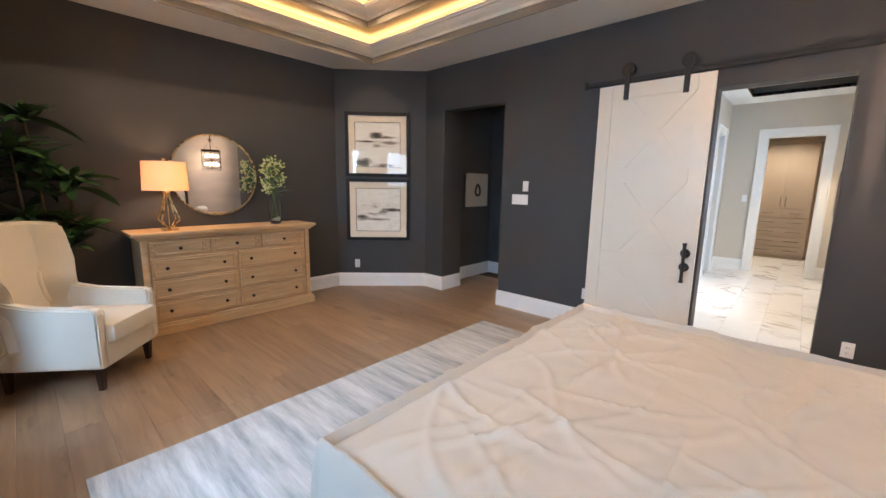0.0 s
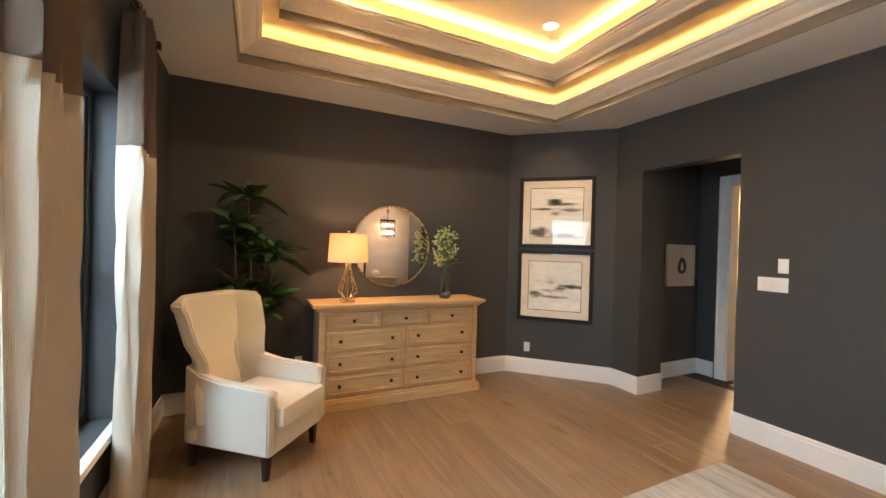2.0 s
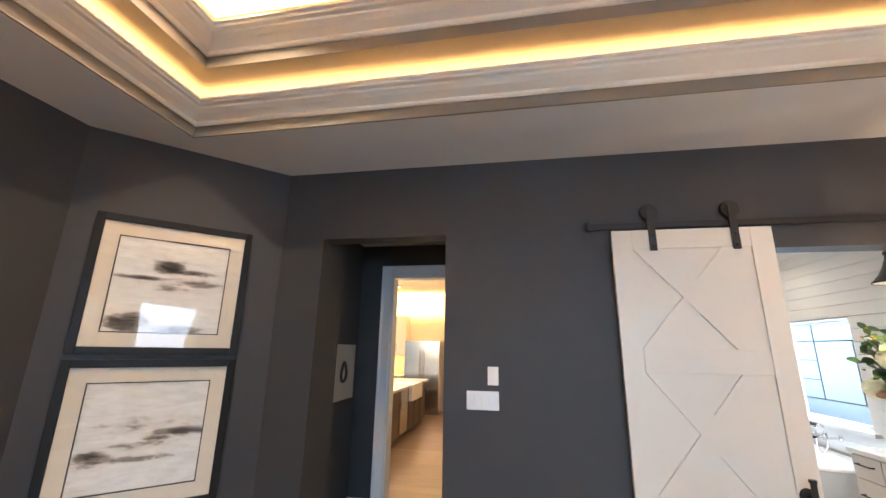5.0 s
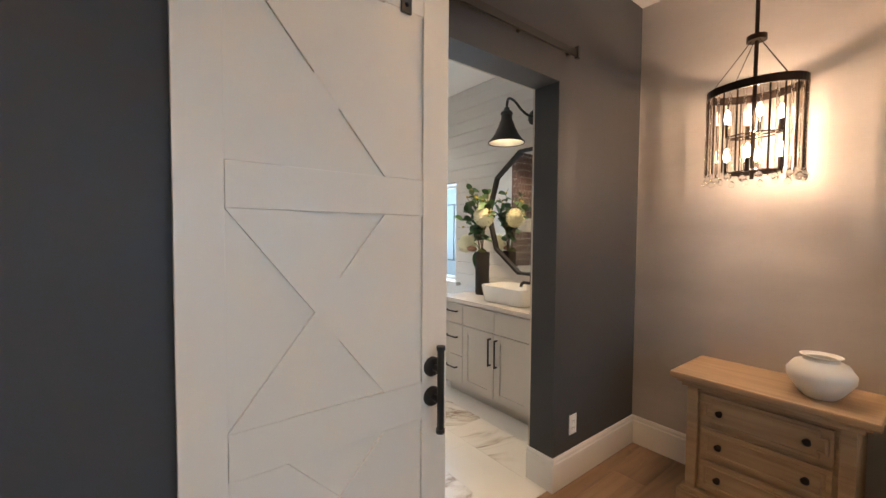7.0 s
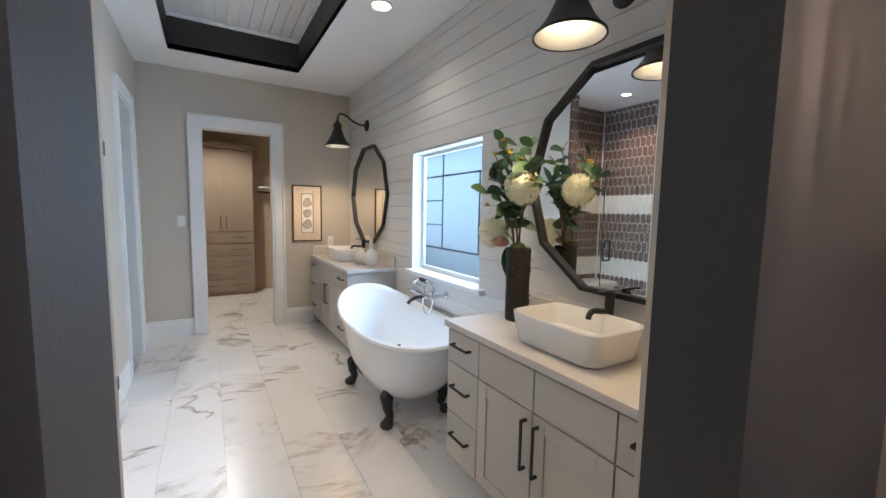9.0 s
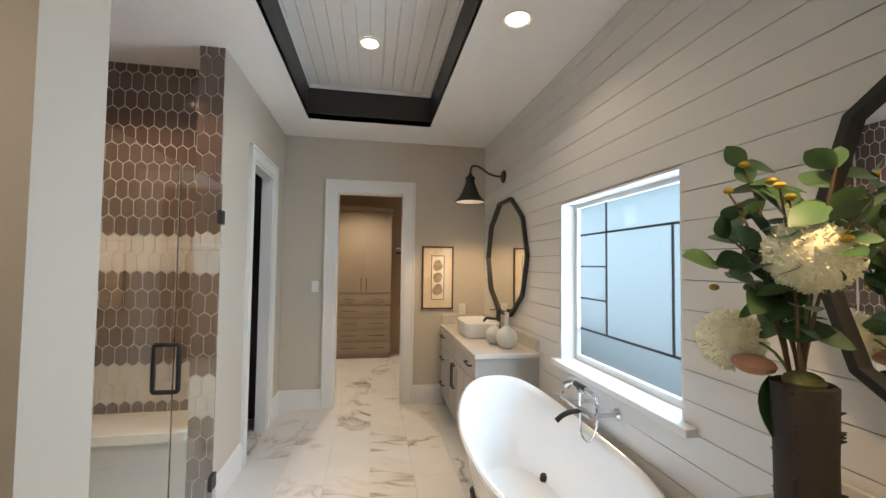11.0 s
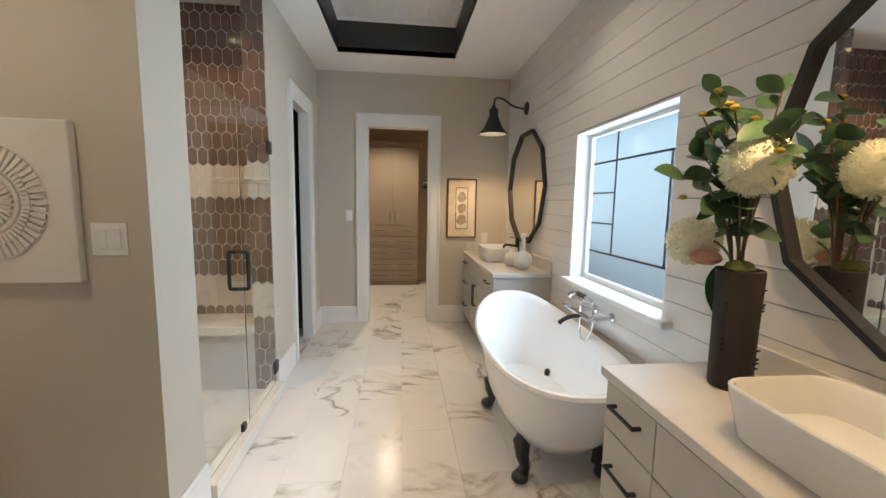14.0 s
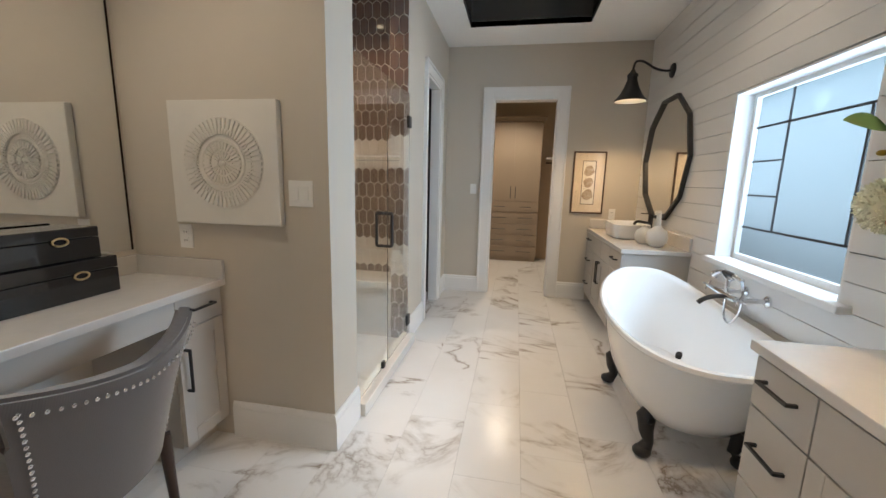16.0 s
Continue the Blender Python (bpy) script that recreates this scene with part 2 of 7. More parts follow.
def profile_ring(r, pts, bm=None):
    for (i0, z0), (i1, z1) in zip(pts, pts[1:]):
        bm = ring(r, i0, z0, i1, z1, bm)
    return bm


# level soffit, two stepped trays with crowns, and the top
x0, y0, x1, y1 = R1
structure("ceiling_soffit", boxes((XW, y1, ZC, 0, YA, ZC + 0.06), (XW, YS, ZC, 0, y0, ZC + 0.06), (XW, y0, ZC, x0, y1, ZC + 0.06), (x1, y0, ZC, 0, y1, ZC + 0.06)), CEIL, "pale painted soffit round the tray ceiling", "ceiling")
structure("ceiling_tray_lower", profile_ring(R1, [(-0.01, ZC - 0.001), (0.003, ZC - 0.001), (0.003, 3.27), (0.27, 3.27)]), TAUPE, "taupe fascia of the lower tray", "ceiling")
structure("ceiling_tray_upper", profile_ring(R2, [(0, 3.268), (0, 3.64)]), TAUPE, "taupe fascia of the upper tray", "ceiling")
structure("ceiling_top", bm_box(R2[0] - 0.2, R2[1] - 0.2, 3.64, R2[2] + 0.2, R2[3] + 0.2, 3.70), CEIL, "pale flat top of the tray ceiling", "ceiling")
CROWN = [(-0.004, 0.0), (0.012, 0.0), (0.020, 0.010), (0.024, 0.022), (0.045, 0.030), (0.075, 0.042), (0.105, 0.060), (0.112, 0.070), (0.135, 0.074), (0.140, 0.086), (0.155, 0.090), (0.158, 0.100), (0.140, 0.102), (0.128, 0.080), (0.03, 0.045)]
structure("trim_crown_lower", profile_ring(R1, [(0.001 + i, 3.055 + h) for i, h in CROWN]), CREAM, "cream moulded crown of the lower tray", "trim")
structure("trim_crown_upper", profile_ring(R2, [(0.001 + i, 3.345 + h) for i, h in CROWN]), CREAM, "cream moulded crown of the upper tray", "trim")
# added slab, hidden above the tray, shuts out the sky
structure("unseen_cover_bedroom", boxes((XW - 0.3, YS - 0.2, 3.9, 0.2, YA + 0.2, 4.0)), CEIL, "unseen slab added above the ceilings to keep sky light out", "ceiling")


def baseboard(name, a, b, h=0.19, inward=(0, 1), d=0.016, material=None):
    """A moulded board along the wall from a to b, standing d proud towards inward."""
    prof = [(0, 0), (d, 0), (d, h - 0.035), (d - 0.004, h - 0.028), (d - 0.004, h - 0.012), (d - 0.009, h), (0, h)]
    a, b, n = Vector((*a, 0)), Vector((*b, 0)), Vector((*inward, 0)).normalized()
    bm = bmesh.new()
    ra = [bm.verts.new(a + n * u + Vector((0, 0, v))) for u, v in prof]
    rb = [bm.verts.new(b + n * u + Vector((0, 0, v))) for u, v in prof]
    for k in range(len(prof)):
        j = (k + 1) % len(prof)
        bm.faces.new((ra[k], ra[j], rb[j], rb[k]))
    bm.faces.new(ra)
    bm.faces.new(rb[::-1])
    bmesh.ops.recalc_face_normals(bm, faces=bm.faces)
    return structure(name, bm, material or TRIM, "white painted baseboard", "baseboard")


q = 0.0113
baseboard("baseboard", (XW, YA), (DIAG - YA - 0.005, YA), inward=(0, -1))
baseboard("baseboard", (DIAG - YA - 0.005, YA), (0.0, DIAG + 0.005), inward=(-1, -1))
baseboard("baseboard", (0, DIAG), (0, ALC[1]), inward=(-1, 0))
baseboard("baseboard", (-0.016, ALC[1]), (0.39, ALC[1]), inward=(0, -1))
baseboard("baseboard", (0, ALC[0]), (0, BARN[1]), inward=(-1, 0))
baseboard("baseboard", (-0.016, ALC[0]), (0.39, ALC[0]), inward=(0, 1))
baseboard("baseboard", (0, BARN[0]), (0, YS), inward=(-1, 0))
baseboard("baseboard", (-0.016, BARN[0]), (0.176, BARN[0]), inward=(0, 1))
baseboard("baseboard", (XW, YS), (0, YS), inward=(0, 1))
baseboard("baseboard", (XW, YS), (XW, YA), inward=(1, 0))

# vestibule beyond the opening, with the door to the kitchen
structure("wall_vestibule_north", boxes((0.164, 0.0, 0, 0.39, 0.40, 2.75), (0.39, 0.26, 0, 1.45, 0.40, 2.75)), CHARCOAL, "charcoal painted vestibule wall", "wall")
structure("wall_vestibule_south", bm_box(0.164, -1.09, 0, 1.59, ALC[0], 2.75), CHARCOAL, "charcoal painted vestibule wall", "wall")
KD = (-0.86, -0.10, 2.40)
structure("wall_kitchen", wall_x(1.45, 1.59, ALC[0], 0.40, 2.75, [(KD[0], KD[1], 0, KD[2])]), CHARCOAL, "charcoal wall with the kitchen doorway", "wall")
structure("ceiling_vestibule", bm_box(0.164, -1.09, 2.75, 1.59, 0.40, 2.85), CEIL, "pale vestibule ceiling", "ceiling")
baseboard("baseboard", (0.39, 0.26), (1.45, 0.26), inward=(0, -1))
baseboard("baseboard", (1.45, 0.26), (1.45, 0.04), inward=(-1, 0))


def casing_x(name, x, d, y0, y1, z1, w=0.11, material=None):
    """A door's casing on a wall of constant x; d: which way it stands proud."""
    t = 0.02 * d
    lo, hi = min(x, x + t), max(x, x + t)
    bm = boxes((lo, y0 - w, 0, hi, y0, z1 + w), (lo, y1, 0, hi, y1 + w, z1 + w), (lo, y0, z1, hi, y1, z1 + w), bevel=0.004)
    lo2, hi2 = min(x, x + 1.5 * t), max(x, x + 1.5 * t)
    bm = bm_box(lo2, y0 - w - 0.004, 0, hi2, y0 - w + 0.018, z1 + w, 0.003, bm)
    bm = bm_box(lo2, y1 + w - 0.018, 0, hi2, y1 + w + 0.004, z1 + w, 0.003, bm)
    bm = bm_box(lo2, y0 - w - 0.004, z1 + w - 0.018, hi2, y1 + w + 0.004, z1 + w + 0.004, 0.003, bm)
    return structure(name, bm, material or TRIM, "white painted door casing", "trim")


casing_x("trim_casing_kitchen", 1.45, -1, KD[0], KD[1], KD[2])
structure("trim_jamb_kitchen", boxes((1.44, KD[1] - 0.02, 0, 1.60, KD[1] + 0.001, KD[2]), (1.44, KD[0] - 0.001, 0, 1.60, KD[0] + 0.02, KD[2]), (1.44, KD[0] + 0.02, KD[2] - 0.02, 1.60, KD[1] - 0.02, KD[2] + 0.001)), TRIM, "white painted door jamb", "trim")

# ---- the large structure: bathroom ----
room = BATH
floor_bath = structure("floor_bathroom", bm_box(-0.10, BY0 - 0.15, -0.25, 7.2, -0.95, -0.010), GROUT, "pale grout bed beneath the marble tiles", "floor")
BWIN = (1.75, 2.79, 0.87, 1.90)
wall_ship = structure("wall_shiplap", wall_y(BY0 - 0.22, BY0 - 0.016, 0.025, BX1 + 0.14, 3.2, [BWIN]), mat("shiplap_gap", (0.10, 0.095, 0.09), 0.8), "dark backing of the white shiplap boards", "wall")
CLO = (-3.70, -2.985, 2.25)
structure("wall_closet", wall_x(BX1, BX1 + 0.14, BY0, -1.0, 3.2, [(CLO[0], CLO[1], 0, CLO[2])]), GREIGE, "greige painted wall with the closet doorway", "wall")
casing_x("trim_casing_closet", BX1, -1, CLO[0], CLO[1], CLO[2])
structure("trim_jamb_closet", boxes((4.58, CLO[1] - 0.02, 0, 4.74, CLO[1] + 0.001, CLO[2]), (4.58, CLO[0] - 0.001, 0, 4.74, CLO[0] + 0.02, CLO[2]), (4.58, CLO[0] + 0.02, CLO[2] - 0.02, 4.74, CLO[1] - 0.02, CLO[2] + 0.001)), TRIM, "white painted door jamb", "trim")
baseboard("baseboard", (BX1, BY1), (BX1, CLO[1] + 0.115), inward=(-1, 0))
baseboard("baseboard", (BX1, CLO[0] - 0.115), (BX1, -4.13), inward=(-1, 0))
# wall of the nook with the relief panel, and the shower's post
SH = (1.85, 2.92)                 # shower opening along x
WC = (3.53, 4.12, 2.26)           # door to the toilet room
structure("wall_panel", bm_box(1.57, -2.48, 0, 1.85, -1.43, 3.2), GREIGE, "greige painted wall beside the shower", "wall")
structure("wall_toilet_room", boxes((SH[1] + 0.02, BY1, 0, WC[0], -2.38, 3.2), (WC[1], BY1, 0, BX1, -2.38, 3.2), (WC[0], BY1, WC[2], WC[1], -2.38, 3.2)), GREIGE, "greige painted wall with the toilet-room door", "wall")
structure("wall_nook_north", bm_box(0.025, -1.43, 0, 1.85, -1.10, 3.2), GREIGE, "greige painted wall of the dressing nook", "wall")
room = HOUSE
structure("wall_bath_west", wall_x(0.164, 0.176, -4.745, -1.38, 3.39, [(BARN[0], BARN[1], 0, BARN[2])]), GREIGE, "greige painted wall round the barn-door opening", "wall")
room = BATH
baseboard("baseboard", (1.57, -1.93), (1.57, -2.48), inward=(-1, 0))
baseboard("baseboard", (1.554, -2.48), (1.85, -2.48), inward=(0, -1))
baseboard("baseboard", (SH[1] + 0.03, BY1), (WC[0] - 0.105, BY1), inward=(0, -1))
baseboard("baseboard", (WC[1] + 0.105, BY1), (BX1, BY1), inward=(0, -1))
baseboard("baseboard", (0.056, -1.93), (0.056, -2.92), inward=(1, 0))


def casing_y(name, y, x0, x1, z1, w=0.10, t=0.02):
    bm = boxes((x0 - w, y - t, 0, x0, y, z1 + w), (x1, y - t, 0, x1 + w, y, z1 + w), (x0, y - t, z1, x1, y, z1 + w), bevel=0.004)
    bm = bm_box(x0 - w - 0.004, y - 1.5 * t, 0, x0 - w + 0.018, y, z1 + w, 0.003, bm)
    bm = bm_box(x1 + w - 0.018, y - 1.5 * t, 0, x1 + w + 0.004, y, z1 + w, 0.003, bm)
    bm = bm_box(x0 - w - 0.004, y - 1.5 * t, z1 + w - 0.018, x1 + w + 0.004, y, z1 + w + 0.004, 0.003, bm)
    return structure(name, bm, TRIM, "white painted door casing", "trim")


casing_y("trim_casing_toilet_room", BY1, WC[0], WC[1], WC[2])
structure("trim_jamb_toilet_room", boxes((WC[0] - 0.001, BY1 - 0.01, 0, WC[0] + 0.02, -2.375, WC[2]), (WC[1] - 0.02, BY1 - 0.01, 0, WC[1] + 0.001, -2.375, WC[2]), (WC[0] + 0.02, BY1 - 0.01, WC[2] - 0.02, WC[1] - 0.02, -2.375, WC[2])), TRIM, "white painted door jamb", "trim")
# ceiling with a dark recessed tray
T = (0.95, -3.89, 4.05, -2.77)
structure("ceiling_bathroom", boxes((0.025, BY0, BZ, 4.73, T[1], BZ + 0.05), (0.025, T[3], BZ, 4.73, -1.0, BZ + 0.05), (0.025, T[1], BZ, T[0], T[3], BZ + 0.05), (T[2], T[1], BZ, 4.73, T[3], BZ + 0.05)), BATHCEIL, "white bathroom ceiling", "ceiling")
structure("ceiling_bath_tray_side", profile_ring(T, [(0, BZ + 0.001), (0, 3.12)]), DARKTRAY, "near-black side of the ceiling recess", "ceiling")
bm = None
n = 12
for k in range(n):
    w = (T[3] - T[1]) / n
    bm = bm_box(T[0] - 0.02, T[1] + k * w + 0.003, 3.115, T[2] + 0.02, T[1] + (k + 1) * w - 0.003, 3.13, 0.002, bm)
bm = bm_box(T[0] - 0.03, T[1] - 0.03, 3.128, T[2] + 0.03, T[3] + 0.03, 3.16, 0, bm)
structure("ceiling_bath_tray_boards", bm, BATHCEIL, "white boarded top of the ceiling recess", "ceiling")
structure("trim_bath_tray", profile_ring(T, [(0.001, 3.085), (0.014, 3.088), (0.02, 3.114)]), BATHCEIL, "thin white bead round the ceiling recess", "trim")
# added slab over bathroom, closet and kitchen, out of view, blocks sky light
structure("unseen_cover_bathroom", bm_box(0.02, -5.0, 3.2, 7.3, 5.2, 3.3), BATHCEIL, "unseen slab added above the ceilings to keep sky light out", "ceiling")
SGROUT = mat("cream_grout", (0.74, 0.70, 0.63), 0.85, vary=0.05, scale=30)
# shower enclosure shell
structure("wall_shower_east", bm_box(3.262, -2.32, 0, 3.36, -1.40, BZ), SGROUT, "grout bed of the tiled shower wall", "wall")
structure("wall_shower_north", bm_box(1.85, -1.408, 0, 3.36, -1.30, BZ), SGROUT, "grout bed of the tiled shower wall", "wall")
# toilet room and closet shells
# near-black stands in for the shade of the unlit toilet room, not its paint
structure("wall_toilet_back", boxes((3.36, -1.30, 0, BX1, -1.2, BZ), (4.40, -2.319, 0, 4.585, -1.30, BZ)), mat("unlit_room_shade", (0.05, 0.05, 0.055), 0.6), "toilet room wall, coloured near-black for the shade of the unlit room", "wall")
structure("wall_closet_room", boxes((4.73, -2.25, 0, 7.1, -2.15, 3.2), (7.0, -4.75, 0, 7.1, -2.25, 3.2), (4.73, -4.85, 0, 7.1, -4.60, 3.2)), TAN, "warm tan closet wall", "wall")
structure("ceiling_closet", bm_box(4.73, -4.75, 2.75, 7.1, -2.15, 2.80), CEIL, "pale closet ceiling", "ceiling")


# ---- materials of the things ----
def wood(name, light, dark, rough=0.45, scale=1.0, along="x", rnd=0.12, bump=0.12, knots=0.0):
    """Straight-grained wood; the grain runs along one axis."""
    m, t, b = nodes_of(name)
    N, L = t.nodes.new, t.links.new
    co = N("ShaderNodeTexCoord")
    info = N("ShaderNodeObjectInfo")
    add = N("ShaderNodeVectorMath")
    sc = N("ShaderNodeVectorMath")
    sc.operation = "SCALE"
    sc.inputs[0].default_value = (7.3, 5.1, 9.7)
    L(info.outputs["Random"], sc.inputs["Scale"])
    L(co.outputs["Object"], add.inputs[0])
    L(sc.outputs["Vector"], add.inputs[1])
    mp = N("ShaderNodeMapping")
    mp.inputs["Scale"].default_value = {"x": (1.2, 16, 16), "y": (16, 1.2, 16), "z": (16, 16, 1.2)}[along]
    L(add.outputs["Vector"], mp.inputs["Vector"])
    n1 = N("ShaderNodeTexNoise")
    n1.inputs["Scale"].default_value, n1.inputs["Detail"].default_value, n1.inputs["Distortion"].default_value = scale * 1.6, 8, 0.6
    L(mp.outputs["Vector"], n1.inputs["Vector"])
    ramp = N("ShaderNodeValToRGB")
    ramp.color_ramp.elements[0].position, ramp.color_ramp.elements[1].position = 0.30, 0.72
    ramp.color_ramp.elements[0].color, ramp.color_ramp.elements[1].color = (*dark, 1), (*light, 1)
    L(n1.outputs["Fac"], ramp.inputs["Fac"])
    out = ramp.outputs["Color"]
    if knots:
        v = N("ShaderNodeTexNoise")
        v.inputs["Scale"].default_value, v.inputs["Detail"].default_value = 3.2, 3
        mk = N("ShaderNodeMapping")
        mk.inputs["Scale"].default_value = {"x": (0.9, 2.6, 1), "y": (2.6, 0.9, 1), "z": (2.6, 1, 0.9)}[along]
        L(add.outputs["Vector"], mk.inputs["Vector"])
        L(mk.outputs["Vector"], v.inputs["Vector"])
        kr = N("ShaderNodeValToRGB")
        kr.color_ramp.elements[0].position, kr.color_ramp.elements[1].position = 0.66, 0.78
        L(v.outputs["Fac"], kr.inputs["Fac"])
        ml = N("ShaderNodeMath")
        ml.operation = "MULTIPLY"
        ml.inputs[1].default_value = knots
        L(kr.outputs["Color"], ml.inputs[0])
        mx = N("ShaderNodeMix")
        mx.data_type = "RGBA"
        mx.inputs["B"].default_value = (*[c * 0.35 for c in dark], 1)
        L(ml.outputs["Value"], mx.inputs["Factor"])
        L(out, mx.inputs["A"])
        out = mx.outputs["Result"]
    mr = N("ShaderNodeMapRange")
    mr.inputs["To Min"].default_value, mr.inputs["To Max"].default_value = 1 - rnd, 1 + rnd
    L(info.outputs["Random"], mr.inputs["Value"])
    hs = N("ShaderNodeHueSaturation")
    L(mr.outputs["Result"], hs.inputs["Value"])
    L(out, hs.inputs["Color"])
    L(hs.outputs["Color"], b.inputs["Base Color"])
    rr = N("ShaderNodeMapRange")
    rr.inputs["To Min"].default_value, rr.inputs["To Max"].default_value = rough - 0.08, rough + 0.10
    L(n1.outputs["Fac"], rr.inputs["Value"])
    L(rr.outputs["Result"], b.inputs["Roughness"])
    bp = N("ShaderNodeBump")
    bp.inputs["Strength"].default_value, bp.inputs["Distance"].default_value = bump, 0.003
    L(n1.outputs["Fac"], bp.inputs["Height"])
    L(bp.outputs["Normal"], b.inputs["Normal"])
    return m


def weave(name, colour, rough=0.9, vary=0.08, pitch=420.0, bump=0.25, sheen=0.2, stretch=(1, 1, 1)):
    """Cloth: fine crossing threads over a soft mottling."""
    m = mat(name, colour, rough, vary=vary, scale=5, stretch=stretch, sheen=sheen, spec=0.25)
    t = m.node_tree
    N, L, b = t.nodes.new, t.links.new, t.nodes["Principled BSDF"]
    co = N("ShaderNodeTexCoord")
    hs = []
    for axis in "XZ":
        w = N("ShaderNodeTexWave")
        w.bands_direction = axis
        w.inputs["Scale"].default_value, w.inputs["Distortion"].default_value = pitch / 6.28, 0.8
        L(co.outputs["Object"], w.inputs["Vector"])
        hs.append(w)
    mx = N("ShaderNodeMath")
    mx.operation = "ADD"
    L(hs[0].outputs["Fac"], mx.inputs[0])
    L(hs[1].outputs["Fac"], mx.inputs[1])
    bp = N("ShaderNodeBump")
    bp.inputs["Strength"].default_value, bp.inputs["Distance"].default_value = bump, 0.0015
    L(mx.outputs["Value"], bp.inputs["Height"])
    L(bp.outputs["Normal"], b.inputs["Normal"])
    return m


def streaks(name, a, bcol, c, scale, stretch, rough=0.95, bump=0.5):
    """Three mingled tones drawn out along one way, as in a woven rug or a painting."""
    m, t, b = nodes_of(name)
    N, L = t.nodes.new, t.links.new
    co, mp, n1 = N("ShaderNodeTexCoord"), N("ShaderNodeMapping"), N("ShaderNodeTexNoise")
    mp.inputs["Scale"].default_value = stretch
    L(co.outputs["Object"], mp.inputs["Vector"])
    n1.inputs["Scale"].default_value, n1.inputs["Detail"].default_value, n1.inputs["Roughness"].default_value = scale, 8, 0.68
    L(mp.outputs["Vector"], n1.inputs["Vector"])
    r = N("ShaderNodeValToRGB")
    e = r.color_ramp.elements
    e[0].position, e[1].position = 0.32, 0.66
    e[0].color, e[1].color = (*a, 1), (*c, 1)
    mid = e.new(0.48)
    mid.color = (*bcol, 1)
    L(n1.outputs["Fac"], r.inputs["Fac"])
    L(r.outputs["Color"], b.inputs["Base Color"])
    b.inputs["Roughness"].default_value = rough
    n2 = N("ShaderNodeTexNoise")
    n2.inputs["Scale"].default_value = 180
    L(co.outputs["Object"], n2.inputs["Vector"])
    bp = N("ShaderNodeBump")
    bp.inputs["Strength"].default_value, bp.inputs["Distance"].default_value = bump, 0.006
    L(n2.outputs["Fac"], bp.inputs["Height"])
    L(bp.outputs["Normal"], b.inputs["Normal"])
    return m


OAK = wood("pale_oak", (0.60, 0.405, 0.215), (0.46, 0.29, 0.14), 0.5, along="x", rnd=0.04, scale=1.4)
FLOOROAK = wood("brown_oak_plank", (0.34, 0.22, 0.132), (0.215, 0.135, 0.08), 0.36, along="y", rnd=0.13, scale=0.8, knots=0.9)
GREYOAK = wood("greyed_oak", (0.45, 0.315, 0.19), (0.32, 0.21, 0.12), 0.5, along="x", rnd=0.04, scale=1.4)
LEG = wood("dark_stained_leg", (0.05, 0.022, 0.012), (0.025, 0.011, 0.007), 0.3, along="z", rnd=0.05)
KNOB = mat("dark_bronze", (0.030, 0.020, 0.015), 0.35, metal=0.8, vary=0.2, scale=30)
BRASS = mat("aged_brass", (0.55, 0.40, 0.20), 0.28, metal=1.0, vary=0.12, scale=25)
CHROME = mat("chrome", (0.75, 0.76, 0.78), 0.08, metal=1.0, vary=0.03, scale=12)
LINEN = weave("cream_linen", (0.72, 0.66, 0.56), vary=0.05)
IVORY = weave("ivory_duvet", (0.60, 0.54, 0.47), vary=0.04, pitch=700, bump=0.12)
SHEET = weave("pale_blue_white_sheet", (0.72, 0.76, 0.78), vary=0.03, pitch=700, bump=0.1)
CURTAIN_L = weave("cream_curtain", (0.52, 0.44, 0.34), vary=0.10, stretch=(1, 1, 0.4))
CURTAIN_D = weave("brown_curtain_band", (0.15, 0.105, 0.08), vary=0.10, stretch=(1, 1, 0.4))
RUG = streaks("grey_streaked_rug", (0.27, 0.275, 0.285), (0.43, 0.43, 0.425), (0.60, 0.59, 0.57), 2.4, (5.0, 0.55, 1))
MIRROR = mat("mirror_silver", (0.88, 0.89, 0.88), 0.02, metal=1.0, vary=0.0)
MIRROR.node_tree.nodes["Principled BSDF"].inputs["Roughness"].default_value = 0.0
for link in list(MIRROR.node_tree.nodes["Principled BSDF"].inputs["Roughness"].links):
    MIRROR.node_tree.links.remove(link)
CLEAR = glass("clear_glass", (0.97, 0.99, 0.98))
PLATE = mat("white_plastic", (0.80, 0.79, 0.76), 0.3, vary=0.01)
BARNP = mat("white_barn_paint", (0.76, 0.705, 0.61), 0.38, vary=0.03, scale=3, bump=0.05, bump_scale=50)
MATBOARD = mat("cream_mat_board", (0.66, 0.57, 0.45), 0.9, vary=0.02, scale=20)
BULB = glow("lamp_bulb", (1.0, 0.66, 0.34), 25)
DISC = glow("downlight_disc", (1.0, 0.80, 0.50), 7)


def leaf_mat(name, colour, rnd=0.3):
    m = mat(name, colour, 0.42, vary=0.25, scale=14, rnd=rnd, spec=0.4)
    m.node_tree.nodes["Principled BSDF"].inputs["Subsurface Weight"].default_value = 0.05
    return m


LEAF_D = leaf_mat("dark_green_leaf", (0.045, 0.115, 0.032))
LEAF_M = leaf_mat("fresh_green_leaf", (0.085, 0.17, 0.06))
STEM = mat("brown_stem", (0.13, 0.085, 0.05), 0.8, vary=0.3, scale=30, bump=0.3, bump_scale=80)


# ---- bedroom things ----
room = HOUSE


